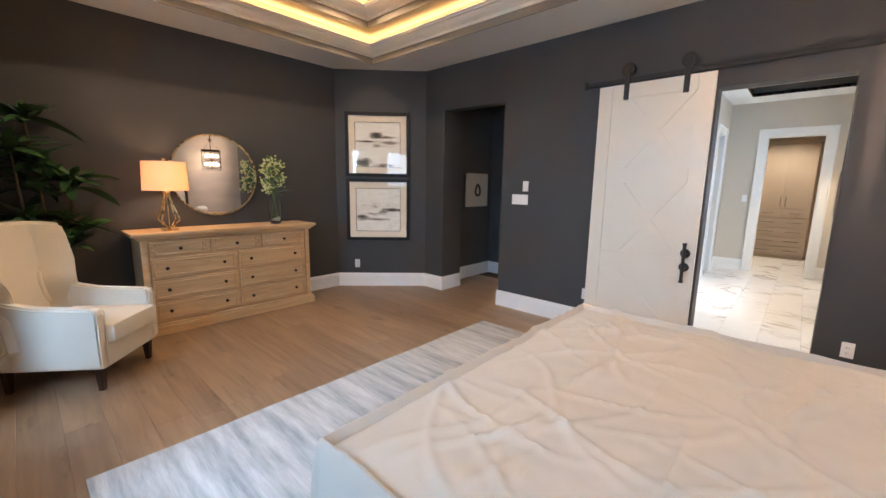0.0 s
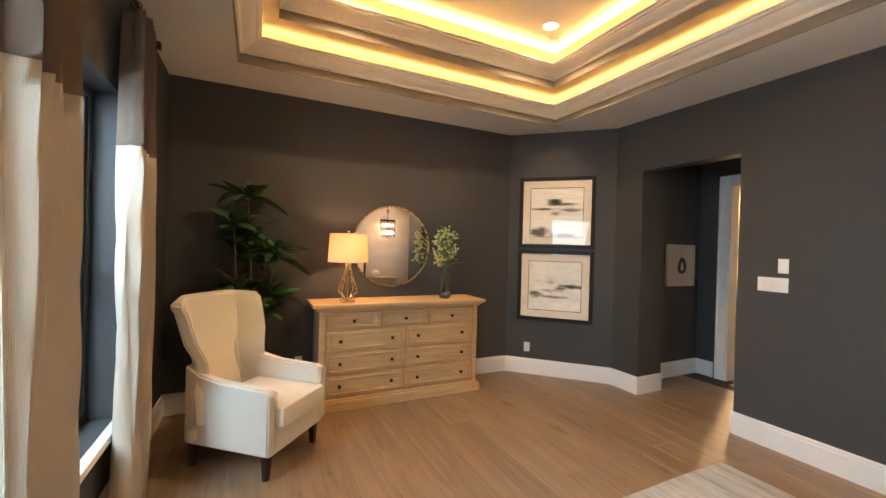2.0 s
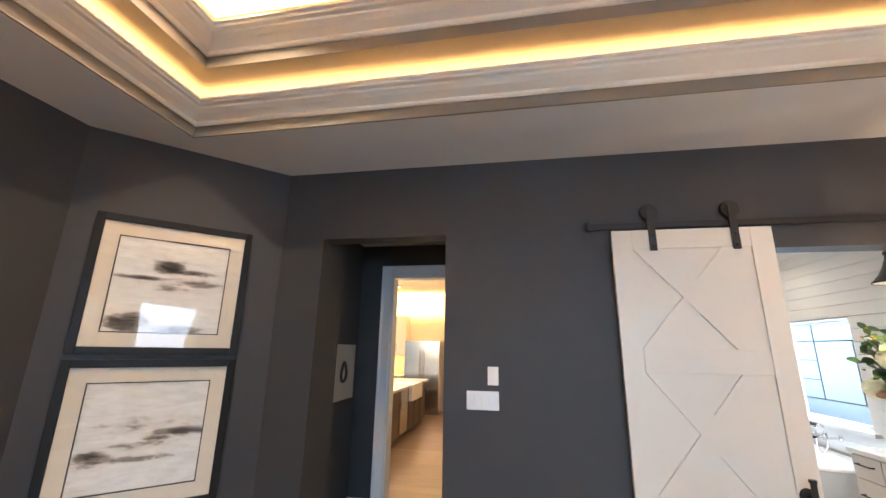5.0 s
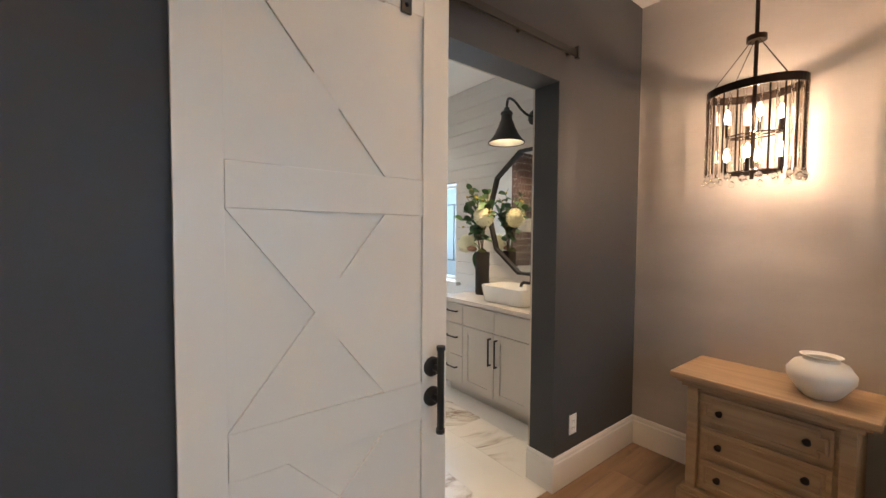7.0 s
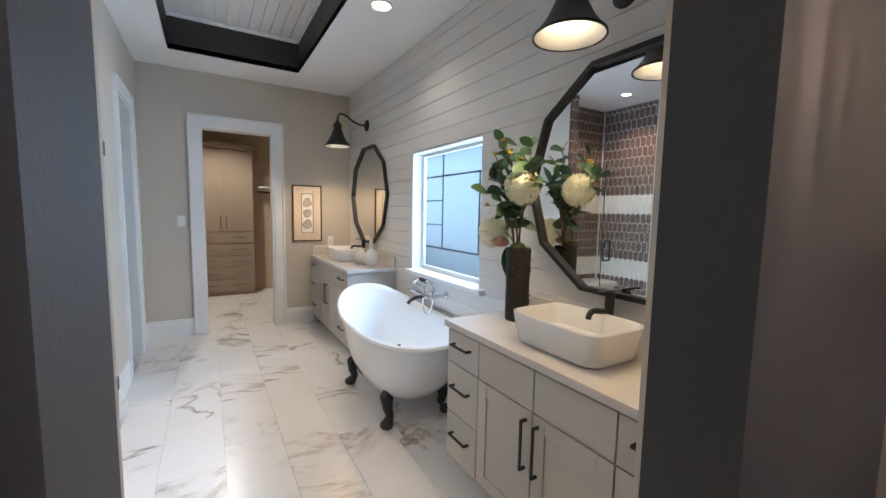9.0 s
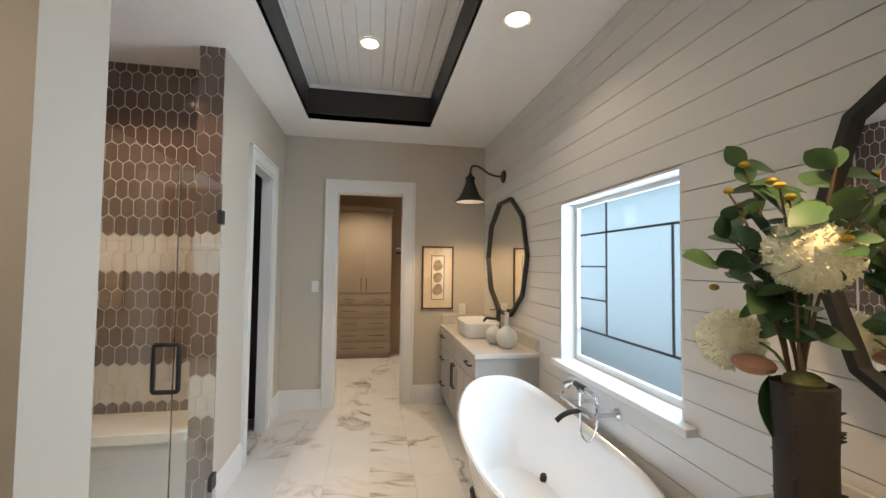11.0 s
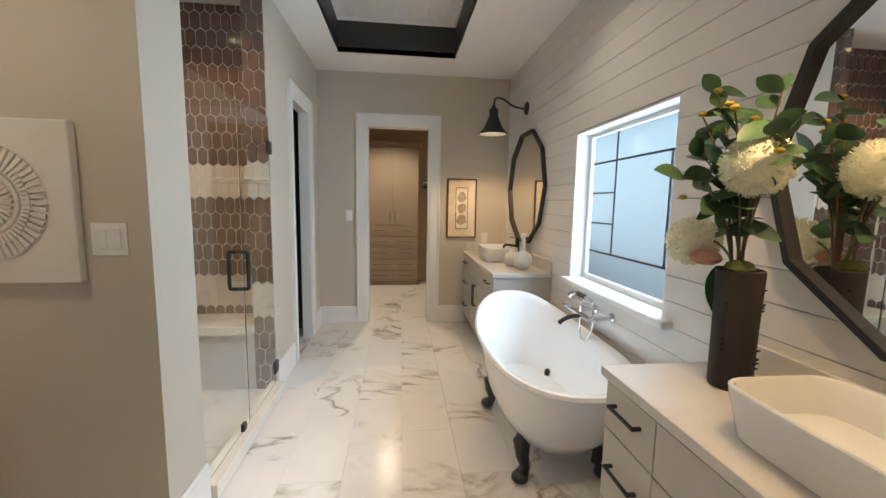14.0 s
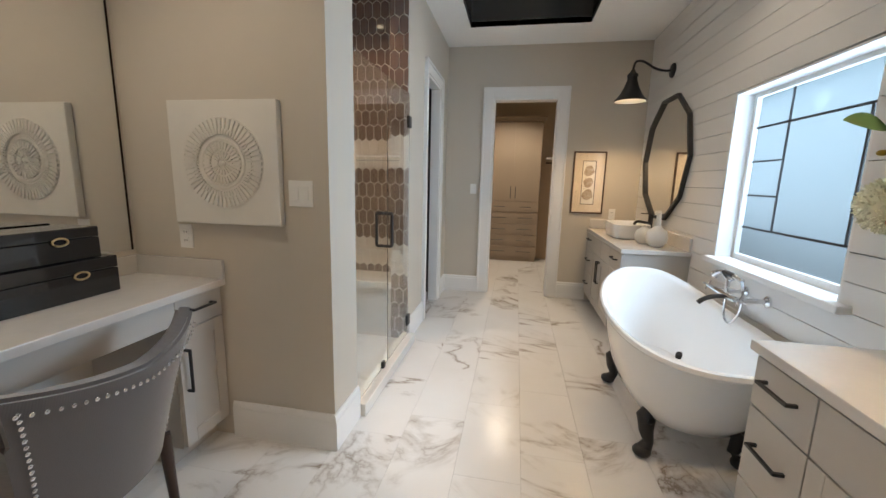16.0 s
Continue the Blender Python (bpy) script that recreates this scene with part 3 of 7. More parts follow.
def chest(name, m, W, H, D, rows, material, label, group=""):
    """A chest of drawers; front towards local -y, base at z 0. rows: (height share, columns, notched)."""
    top = thing(name, m, label, "dresser" if W > 1 else "nightstand", group)
    w = W - 0.14
    part("tabletop", bm_box(-W / 2, -D / 2, H - 0.034, W / 2, D / 2, H, 0.007), material, top)
    bm = boxes((-w / 2 - 0.045, -D / 2 + 0.022, H - 0.052, w / 2 + 0.045, D / 2, H - 0.034), (-w / 2 - 0.026, -D / 2 + 0.038, H - 0.072, w / 2 + 0.026, D / 2, H - 0.052), bevel=0.006)
    part("cornice", bm, material, top)
    f = -D / 2 + 0.055
    body = part("body", boxes((-w / 2, f + 0.02, 0.10, w / 2, D / 2 - 0.005, H - 0.072), (-w / 2, f, 0.10, -w / 2 + 0.05, f + 0.02, H - 0.072), (w / 2 - 0.05, f, 0.10, w / 2, f + 0.02, H - 0.072), bevel=0.003), material, top)
    part("plinth", boxes((-w / 2 - 0.03, -D / 2 + 0.02, 0, w / 2 + 0.03, D / 2, 0.085), (-w / 2 - 0.014, -D / 2 + 0.035, 0.085, w / 2 + 0.014, D / 2, 0.105), bevel=0.005), material, top)
    z = H - 0.085
    span = z - 0.115
    for share, cols, notched in rows:
        h = span * share
        for c in range(cols):
            dw = (w - 0.11) / cols
            x0 = -w / 2 + 0.055 + c * dw
            a, b, lo, hi = x0 + 0.012, x0 + dw - 0.012, z - h + 0.010, z - 0.010
            drawer = part("drawer", bm_box(a, f + 0.001, lo, b, f + 0.02, hi, 0.003), material, top)
            e, r = 0.020, 0.014
            if notched:
                k = 0.028
                ring_ = [(a + e + k, lo + e), (b - e - k, lo + e), (b - e - k, lo + e + k), (b - e, lo + e + k), (b - e, hi - e - k), (b - e - k, hi - e - k), (b - e - k, hi - e), (a + e + k, hi - e), (a + e + k, hi - e - k), (a + e, hi - e - k), (a + e, lo + e + k), (a + e + k, lo + e + k)]
                mb = None
                for p0, p1 in zip(ring_, ring_[1:] + ring_[:1]):
                    mb = bm_box(min(p0[0], p1[0]) - r / 2, f - 0.009, min(p0[1], p1[1]) - r / 2, max(p0[0], p1[0]) + r / 2, f + 0.001, max(p0[1], p1[1]) + r / 2, 0.004, mb)
            else:
                mb = boxes((a + e, f - 0.010, lo + e, b - e, f + 0.001, lo + e + r), (a + e, f - 0.010, hi - e - r, b - e, f + 0.001, hi - e), (a + e, f - 0.010, lo + e, a + e + r, f + 0.001, hi - e), (b - e - r, f - 0.010, lo + e, b - e, f + 0.001, hi - e), bevel=0.004)
            part("moulding", mb, material, drawer)
            xs = [(a + b) / 2] if dw < 0.55 and W > 1 else [a + dw * 0.16, b - dw * 0.16]
            for x in xs:
                kb = bm_lathe([(0.0, 0.030), (0.010, 0.029), (0.016, 0.022), (0.016, 0.017), (0.007, 0.012), (0.007, 0.0), (0.012, 0.0), (0.012, -0.001)], 14)
                bmesh.ops.rotate(kb, verts=kb.verts, cent=(0, 0, 0), matrix=Matrix.Rotation(radians(90), 3, "X"))
                bmesh.ops.translate(kb, verts=kb.verts, vec=(x, f - 0.001, (lo + hi) / 2))
                part("knob", kb, KNOB, drawer, "dark bronze knob", smooth=True)
        z -= h
    return top


chest("dresser", (-2.40, 0.955, 0), 1.80, 0.99, 0.46, [(0.20, 3, True), (0.267, 2, False), (0.267, 2, False), (0.266, 2, False)], OAK, "long pale oak dresser with nine moulded drawers")
chest("nightstand", pose(-0.805, -4.475, 0, 0, 0, 180), 0.77, 0.72, 0.45, [(0.34, 1, True), (0.33, 1, False), (0.33, 1, False)], GREYOAK, "pale oak nightstand with moulded drawers beside the bed")

# round wall mirror
mi = thing("wall_mirror", (-2.42, YA, 1.535), "large round mirror in a thin brass frame", "mirror")
bm = bm_lathe([(0.0, 0.016), (0.426, 0.016), (0.426, 0.002)], 96)
fr = bm_lathe([(0.425, 0.0), (0.440, 0.0), (0.442, 0.018), (0.438, 0.030), (0.428, 0.030), (0.425, 0.018), (0.425, 0.0)], 96)
for b_, nm, mt in ((bm, "mirror_glass", MIRROR), (fr, "frame", BRASS)):
    bmesh.ops.rotate(b_, verts=b_.verts, cent=(0, 0, 0), matrix=Matrix.Rotation(radians(90), 3, "X"))
    bmesh.ops.recalc_face_normals(b_, faces=b_.faces)
    part(nm, b_, mt, mi, smooth=True)

# table lamp
SHADE, st, sb = nodes_of("linen_lamp_shade")
sb.inputs["Base Color"].default_value, sb.inputs["Roughness"].default_value = (0.80, 0.66, 0.46, 1), 0.9
stl = st.nodes.new("ShaderNodeBsdfTranslucent")
stl.inputs["Color"].default_value = (0.42, 0.22, 0.10, 1)
smx = st.nodes.new("ShaderNodeMixShader")
smx.inputs["Fac"].default_value = 0.34
st.links.new(sb.outputs["BSDF"], smx.inputs[1])
st.links.new(stl.outputs["BSDF"], smx.inputs[2])
st.links.new(smx.outputs["Shader"], st.nodes["Material Output"].inputs["Surface"])
LX, LY = -2.96, 0.90
lamp = thing("table_lamp", (LX, LY, 0.99), "brass table lamp with a drum shade, lit", "lamp")
part("shade", bm_lathe([(0.190, 0.385), (0.178, 0.655)], 48), SHADE, lamp, "glowing cream linen drum shade", smooth=True)
part("base_plate", bm_box(-0.062, -0.062, 0, 0.062, 0.062, 0.024, 0.004), BRASS, lamp)
for k in range(4):
    a = math.pi / 4 + k * math.pi / 2
    c, s_ = math.cos(a), math.sin(a)
    pts = [(0.02 * c, 0.02 * s_, 0.024), (0.055 * c, 0.055 * s_, 0.055), (0.105 * c, 0.105 * s_, 0.105), (0.088 * c, 0.088 * s_, 0.150), (0.060 * c, 0.060 * s_, 0.22), (0.036 * c, 0.036 * s_, 0.30), (0.022 * c, 0.022 * s_, 0.375)]
    part("strut", bm_tube(pts, 0.007, 8), BRASS, lamp, smooth=True)
part("stem", bm_tube([(0, 0, 0.02), (0, 0, 0.675)], 0.005, 8), BRASS, lamp)
part("collar", bm_lathe([(0, 0.36), (0.026, 0.36), (0.028, 0.378), (0.015, 0.392), (0, 0.392)], 20), BRASS, lamp, smooth=True)
part("finial", bm_sphere(0, 0, 0.680, 0.012), BRASS, lamp, smooth=True)
part("bulb", bm_sphere(0, 0, 0.50, 0.030), BULB, lamp, smooth=True)
point("table_lamp_light", (LX, LY, 1.50), 9.0, (1.0, 0.56, 0.31), 0.05)

# glass vase with white blossom
va = thing("vase", (-1.90, 0.93, 0.99), "clear glass vase with green stems and white blossom on the dresser", "vase")
part("glass_body", bm_lathe([(0.0, 0.0), (0.055, 0.0), (0.062, 0.02), (0.072, 0.15), (0.074, 0.28), (0.071, 0.28), (0.068, 0.15), (0.056, 0.03), (0.0, 0.025)], 32), CLEAR, va, smooth=True)
part("water", bm_lathe([(0, 0.028), (0.054, 0.030), (0.064, 0.12), (0, 0.12)], 24), glass("water", (0.85, 0.92, 0.85), 0, 1.33), va)
bm = None
rnd = random.Random(4)
for k in range(14):
    bm = bm_sphere(rnd.uniform(-0.035, 0.035), rnd.uniform(-0.035, 0.035), 0.045 + rnd.uniform(0, 0.02), 0.014, 6, bm)
tagged(part("pebbles", bm, PLATE, va), kind="stuff")
BLOSSOM = mat("cream_blossom", (0.60, 0.63, 0.30), 0.7, vary=0.15, scale=40)
tips = []
for k in range(11):
    a = rnd.uniform(0, 6.28)
    top_ = (0.09 * math.cos(a) - 0.01, 0.06 * math.sin(a), 0.40 + 0.033 * k)
    part("stem", bm_tube(arc((rnd.uniform(-0.02, 0.02), rnd.uniform(-0.02, 0.02), 0.05), (0.0, 0, 0.40), top_, 8), 0.0035, 6), LEAF_M, va)
    tips.append(top_)


def leaf_mesh(name, L_, W_, material, bend=0.25, fold=0.12, n=7):
    """A pointed leaf along +x with a bent midrib."""
    bm = bmesh.new()
    rows_ = []
    for k in range(n + 1):
        t = k / n
        w = W_ / 2 * math.sin(math.pi * min(1, t * 0.93 + 0.05)) ** 0.8 if k < n else 0.001
        x, z = L_ * t, -bend * L_ * t * t
        rows_.append([bm.verts.new((x, -w, z + fold * w)), bm.verts.new((x, 0, z)), bm.verts.new((x, w, z + fold * w))])
    for a, b in zip(rows_, rows_[1:]):
        bm.faces.new((a[0], a[1], b[1], b[0]))
        bm.faces.new((a[1], a[2], b[2], b[1]))
    return mesh_of(name, bm, material, True)


def put_leaf(me, parent, p, yaw, pitch, roll=0.0, s=1.0, name="leaf"):
    ob = new(name, me)
    ob.parent = parent
    ob.matrix_local = Matrix.Translation(p) @ Euler((radians(roll), radians(pitch), radians(yaw))).to_matrix().to_4x4() @ Matrix.Scale(s, 4)
    return ob


vl = leaf_mesh("leaf", 0.17, 0.045, LEAF_M)
put_leaf(vl, va, (0.03, 0, 0.36), -10, -22, s=1.0)
put_leaf(vl, va, (0.03, 0, 0.50), 8, -28, s=0.9)
put_leaf(vl, va, (-0.02, 0, 0.46), 170, -25, s=0.7)
for k in range(12):
    put_leaf(vl, va, (rnd.uniform(-0.04, 0.04), rnd.uniform(-0.03, 0.03), 0.34 + 0.03 * k), k * 137.5, rnd.uniform(-45, -5), rnd.uniform(-20, 20), rnd.uniform(0.4, 0.65))
bm, bg = None, None
for x, y, z in tips:
    for k in range(34):
        d = Vector((rnd.gauss(0, 1), rnd.gauss(0, 1), rnd.gauss(0, 1))).normalized() * rnd.uniform(0.025, 0.075)
        target = bm_sphere(x + d.x, y + d.y, z + d.z, rnd.uniform(0.007, 0.014), 6)
        if k % 3:
            bm = join(bm, target)
        else:
            bg = join(bg, target)
tagged(part("blossom", bm, BLOSSOM, va), "creamy white blossom clusters", kind="stuff")
tagged(part("budding", bg, LEAF_M, va), "pale green buds", kind="stuff")


# wing armchair
def armchair(m):
    ch = thing("armchair", m, "cream linen wing armchair with dark tapered legs", "armchair")
    part("seat_base", bm_box(-0.33, -0.36, 0.17, 0.33, 0.32, 0.36, 0.025), LINEN, ch, smooth=True)
    cu = bm_box(-0.265, -0.42, 0.345, 0.265, 0.24, 0.485, 0.04)
    for v in cu.verts:
        if v.co.z > 0.44:
            v.co.z += 0.025 * math.cos(v.co.x / 0.265 * 1.3) * math.cos((v.co.y + 0.09) / 0.33 * 1.3)
    part("seat_cushion", cu, LINEN, ch, smooth=True)
    nu, nz = 20, 22
    bm = bmesh.new()
    def prof(u, z):
        t = (z - 0.20) / 0.98
        half = 0.335 if z < 0.55 else 0.335 - 0.045 * math.sin(min(1, (z - 0.55) / 0.30) * math.pi) + 0.055 * max(0, (z - 0.70) / 0.48) ** 1.2
        y = 0.33 + 0.13 * max(0, t) ** 1.1
        wing = (0.20 if z < 0.62 else 0.20 - 0.07 * max(0, (z - 0.75) / 0.4)) * max(0, abs(u) - 0.62) / 0.38
        y -= wing * (1.0 if z > 0.3 else 0.6)
        top_drop = 0.035 * abs(u) ** 4 * (1 if z > 1.1 else 0)
        return Vector((u * half, y, z - top_drop))
    g = [[bm.verts.new(prof(-1 + 2 * i / nu, 0.20 + 0.97 * j / nz)) for j in range(nz + 1)] for i in range(nu + 1)]
    back = [[bm.verts.new(prof(-1 + 2 * i / nu, 0.20 + 0.97 * j / nz) + Vector((0.045 * (-1 + 2 * i / nu) ** 5, 0.085, 0.012 if j == nz else 0))) for j in range(nz + 1)] for i in range(nu + 1)]
    for i in range(nu):
        for j in range(nz):
            bm.faces.new((g[i][j], g[i + 1][j], g[i + 1][j + 1], g[i][j + 1]))
            bm.faces.new((back[i][j], back[i][j + 1], back[i + 1][j + 1], back[i + 1][j]))
    for i in range(nu):
        bm.faces.new((g[i][nz], g[i + 1][nz], back[i + 1][nz], back[i][nz]))
        bm.faces.new((g[i][0], back[i][0], back[i + 1][0], g[i + 1][0]))
    for j in range(nz):
        bm.faces.new((g[0][j], g[0][j + 1], back[0][j + 1], back[0][j]))
        bm.faces.new((g[nu][j], back[nu][j], back[nu][j + 1], g[nu][j + 1]))
    bmesh.ops.recalc_face_normals(bm, faces=bm.faces)
    bmesh.ops.bevel(bm, geom=[e for e in bm.edges if e.calc_face_angle(0) > 0.9], offset=0.018, segments=3, affect="EDGES")
    part("backrest", bm, LINEN, ch, smooth=True)
    for s in (-1, 1):
        poly = [(-0.36, 0.18), (-0.36, 0.585), (-0.33, 0.615), (0.05, 0.63), (0.22, 0.66), (0.36, 0.72), (0.36, 0.18)]
        arm = bm_prism(poly, s * 0.265, s * 0.345, "x")
        bmesh.ops.bevel(arm, geom=arm.edges[:], offset=0.014, segments=3, affect="EDGES")
        part("arm", arm, LINEN, ch, smooth=True)
        # welt along the arm's front
        part("piping", bm_tube([(s * 0.268, -0.362, 0.20), (s * 0.268, -0.366, 0.58), (s * 0.305, -0.366, 0.612), (s * 0.342, -0.362, 0.58), (s * 0.342, -0.362, 0.20)], 0.005, 6), LINEN, ch, smooth=True)
    for x, y in ((-0.28, -0.30), (0.28, -0.30), (-0.28, 0.33), (0.28, 0.33)):
        lg = boxes((x - 0.028, y - 0.028, 0, x + 0.028, y + 0.028, 0.175), bevel=0.003)
        for v in lg.verts:
            if v.co.z < 0.05:
                v.co.x, v.co.y = x + (v.co.x - x) * 0.62, y + (v.co.y - y) * 0.62
        part("leg", lg, LEG, ch, "dark stained tapered leg")
    return ch


armchair(pose(-3.72, 0.24, 0, 0, 0, 49.5) @ Matrix.Diagonal((0.93, 0.93, 0.98, 1.0)))

# tall plant behind the chair
pl = thing("potted_plant", (-3.80, 0.99, 0), "tall leafy green plant in a dark pot by the wall", "plant")
part("pot", bm_lathe([(0.0, 0.0), (0.13, 0.0), (0.165, 0.30), (0.170, 0.32), (0.155, 0.32), (0.15, 0.29), (0.0, 0.28)], 32), mat("dark_pot_glaze", (0.03, 0.028, 0.026), 0.5, vary=0.2), pl, smooth=True)
part("soil", bm_lathe([(0.0, 0.295), (0.148, 0.292)], 24), mat("soil", (0.03, 0.02, 0.012), 1.0, vary=0.4, scale=60), pl)
rnd = random.Random(11)
pleaf = [leaf_mesh("leaf", 0.33, 0.125, LEAF_D, 0.35), leaf_mesh("leaf", 0.25, 0.085, LEAF_D, 0.2), leaf_mesh("leaf", 0.36, 0.13, LEAF_D, 0.5)]
trunks = [arc((0, 0, 0.28), (0.03, 0, 1.0), (-0.04, 0.02, 1.95), 10), arc((0.04, 0.02, 0.28), (0.10, 0, 0.8), (0.20, -0.02, 1.45), 10), arc((-0.03, 0, 0.28), (-0.10, -0.04, 0.7), (-0.14, -0.06, 1.70), 10)]
for pts in trunks:
    part("trunk", bm_tube(pts, 0.014, 8, radii=[0.018 - 0.001 * k for k in range(11)]), STEM, pl, "slim brown trunk", smooth=True)
for pts, crowns in ((trunks[0], ((1.0, 32), (0.85, 28), (0.70, 26), (0.55, 20))), (trunks[1], ((1.0, 30), (0.78, 26), (0.6, 22))), (trunks[2], ((1.0, 30), (0.74, 26), (0.55, 18)))):
    for at, count in crowns:
        p = Vector(pts[int(at * 10)])
        for k in range(count):
            yaw = k * 137.5 + rnd.uniform(-20, 20)
            reach = 0.62 if math.sin(radians(yaw)) < -0.2 or math.sin(radians(yaw)) > 0.6 else 0.95
            put_leaf(rnd.choice(pleaf), pl, p + Vector((rnd.uniform(-0.02, 0.02), rnd.uniform(-0.02, 0.02), rnd.uniform(-0.06, 0.04))), yaw, rnd.uniform(-62, 10), rnd.uniform(-25, 25), reach * rnd.uniform(0.75, 1.05))

# curtains on a black rod
def curtain(m, width, height, folds, seed):
    c = thing("curtain", m, "cream floor-length curtain with a brown top band", "curtain", "curtains of the window wall")
    r = random.Random(seed)
    ph = [r.uniform(-0.5, 0.5) for _ in range(folds + 2)]
    n, levels = folds * 10, 22
    split = height - 0.74
    for name, z0, z1, material, label in (("panel", 0.012, split, CURTAIN_L, ""), ("top_band", split, height, CURTAIN_D, "dark brown top band")):
        bm = bmesh.new()
        cols = []
        for i in range(n + 1):
            t = i / n
            col = []
            for j in range(levels + 1):
                z = z0 + (z1 - z0) * j / levels
                g = z / height
                w = width * (1.0 - 0.30 * g ** 3 + 0.05 * math.sin(3 * z + seed))
                a = t * folds * 2 * math.pi + (ph[int(t * folds)] * (1 - t * folds % 1) + ph[int(t * folds) + 1] * (t * folds % 1)) * 0.6 + 0.5 * math.sin(2.1 * z + 4 * t + seed)
                d = 0.052 * (1 - 0.15 * g) * math.sin(a) + 0.018 * math.sin(2.7 * a + z * 2)
                col.append(bm.verts.new((d, (t - 0.5) * w + 0.012 * math.cos(a), z)))
            cols.append(col)
        for a, b in zip(cols, cols[1:]):
            for j in range(levels):
                bm.faces.new((a[j], b[j], b[j + 1], a[j + 1]))
        ob = part(name, bm, material, c, label, smooth=True)
        so = ob.modifiers.new("thickness", "SOLIDIFY")
        so.thickness = 0.004
    for k in range(folds):
        y = (-0.5 + (k + 0.5) / folds) * width * 0.68
        pts = [(0.024 * math.cos(q_), y, height + 0.022 + 0.024 * math.sin(q_)) for q_ in [2 * math.pi * j / 14 for j in range(15)]]
        part("ring", bm_tube(pts, 0.004, 6, caps=False), BLACK, c)
    return c


ROD = 2.80
curtain(pose(-4.375, -0.16, 0), 0.46, ROD - 0.03, 4, 3)
curtain(pose(-4.375, -1.26, 0), 0.46, ROD - 0.03, 4, 7)
curtain(pose(-4.375, -2.30, 0), 0.50, ROD - 0.03, 4, 9)
curtain(pose(-4.375, -4.36, 0), 0.46, ROD - 0.03, 4, 12)
rod = thing("curtain_rod", (-4.375, 0, ROD), "black iron curtain rod with square finials", "curtain rod")
part("rod", bm_tube([(0, -4.60, 0.0), (0, 0.20, 0.0)], 0.012, 12), BLACK, rod, smooth=True)
for y in (0.215, -4.615):
    part("finial", bm_box(-0.022, y - 0.022, -0.022, 0.022, y + 0.022, 0.022, 0.004), BLACK, rod)
for y in (0.13, -0.62, -1.80, -2.40, -4.56):
    part("bracket", bm_tube([(0, y, 0), (-0.04, y, -0.012), (-0.104, y, -0.012)], 0.008, 8), BLACK, rod)

# windows of the west wall, with what is outside
FRAMEB = mat("dark_bronze_window_frame", (0.035, 0.037, 0.042), 0.45, vary=0.08)
PANE = glass("window_pane", (0.96, 0.98, 1.0), 0.0, 1.02)
for k, (a, b, lo, hi) in enumerate(WIN_B):
    w = structure(f"window_{k + 1}", boxes((-4.66, a, lo, -4.60, a + 0.05, hi), (-4.66, b - 0.05, lo, -4.60, b, hi), (-4.66, a + 0.05, lo, -4.60, b - 0.05, lo + 0.06), (-4.66, a + 0.05, hi - 0.05, -4.60, b - 0.05, hi), bevel=0.004), FRAMEB, "tall dark-framed sash window", "window")
    mid = lo + (hi - lo) * 0.47
    part("meeting_rail", bm_box(-4.655, a + 0.05, mid - 0.022, -4.605, b - 0.05, mid + 0.022, 0.004), FRAMEB, w)
    part("sash_lock", boxes((-4.604, (a + b) / 2 - 0.03, mid + 0.02, -4.585, (a + b) / 2 + 0.03, mid + 0.035), bevel=0.003), FRAMEB, w)
    part("sash", boxes((-4.64, a + 0.05, mid, -4.612, a + 0.085, hi - 0.05), (-4.64, b - 0.085, mid, -4.612, b - 0.05, hi - 0.05), (-4.64, a + 0.05, lo + 0.06, -4.612, a + 0.085, mid), (-4.64, b - 0.085, lo + 0.06, -4.612, b - 0.05, mid), bevel=0.003), FRAMEB, w)
    for z0, z1 in ((lo + 0.06, mid - 0.022), (mid + 0.022, hi - 0.05)):
        pn = part("pane", bm_box(-4.632, a + 0.085, z0, -4.626, b - 0.085, z1), PANE, w)
        pn.visible_shadow = False
    part("sill", bm_box(-4.60, a - 0.03, lo - 0.045, -4.43, b + 0.03, lo - 0.004, 0.006), TRIM, w, "white window sill")


# rug
rug = thing("rug", (-2.25, -2.75, 0), "large pale grey streaked woven rug under the bed", "rug")
bm = bmesh.new()
bmesh.ops.create_grid(bm, x_segments=60, y_segments=60, size=1)
for v in bm.verts:
    v.co = (v.co.x * 1.62 + 0.004 * math.sin(9 * v.co.y), v.co.y * 1.55 + 0.004 * math.sin(11 * v.co.x), 0.011 + 0.0015 * noise.noise(v.co * 9))
ext = bmesh.ops.extrude_face_region(bm, geom=bm.faces[:])
for g in ext["geom"]:
    if isinstance(g, bmesh.types.BMVert):
        g.co.z = 0.001
bmesh.ops.recalc_face_normals(bm, faces=bm.faces)
part("pile", bm, RUG, rug, smooth=True)

# bed with the head at the south wall
bed = thing("bed", (-2.30, -3.65, 0), "wide bed with an upholstered frame, made up", "bed")
part("side_rail", bm_box(-1.03, -0.975, 0.14, -0.97, 1.06, 0.40, 0.015), LINEN, bed, smooth=True)
part("side_rail", bm_box(0.97, -0.975, 0.14, 1.03, 1.06, 0.40, 0.015), LINEN, bed, smooth=True)
part("footboard", bm_box(-1.05, 1.06, 0.10, 1.05, 1.12, 0.50, 0.02), LINEN, bed, smooth=True)
hb = bm_prism([(-1.08, 0.1), (-1.08, 1.22), (-1.02, 1.34), (-0.85, 1.40), (-0.5, 1.48), (0, 1.52), (0.5, 1.48), (0.85, 1.40), (1.02, 1.34), (1.08, 1.22), (1.08, 0.1)], -1.058, -0.973, "y")
bmesh.ops.bevel(hb, geom=hb.edges[:], offset=0.012, segments=2, affect="EDGES")
head = part("headboard", hb, LINEN, bed, smooth=True)
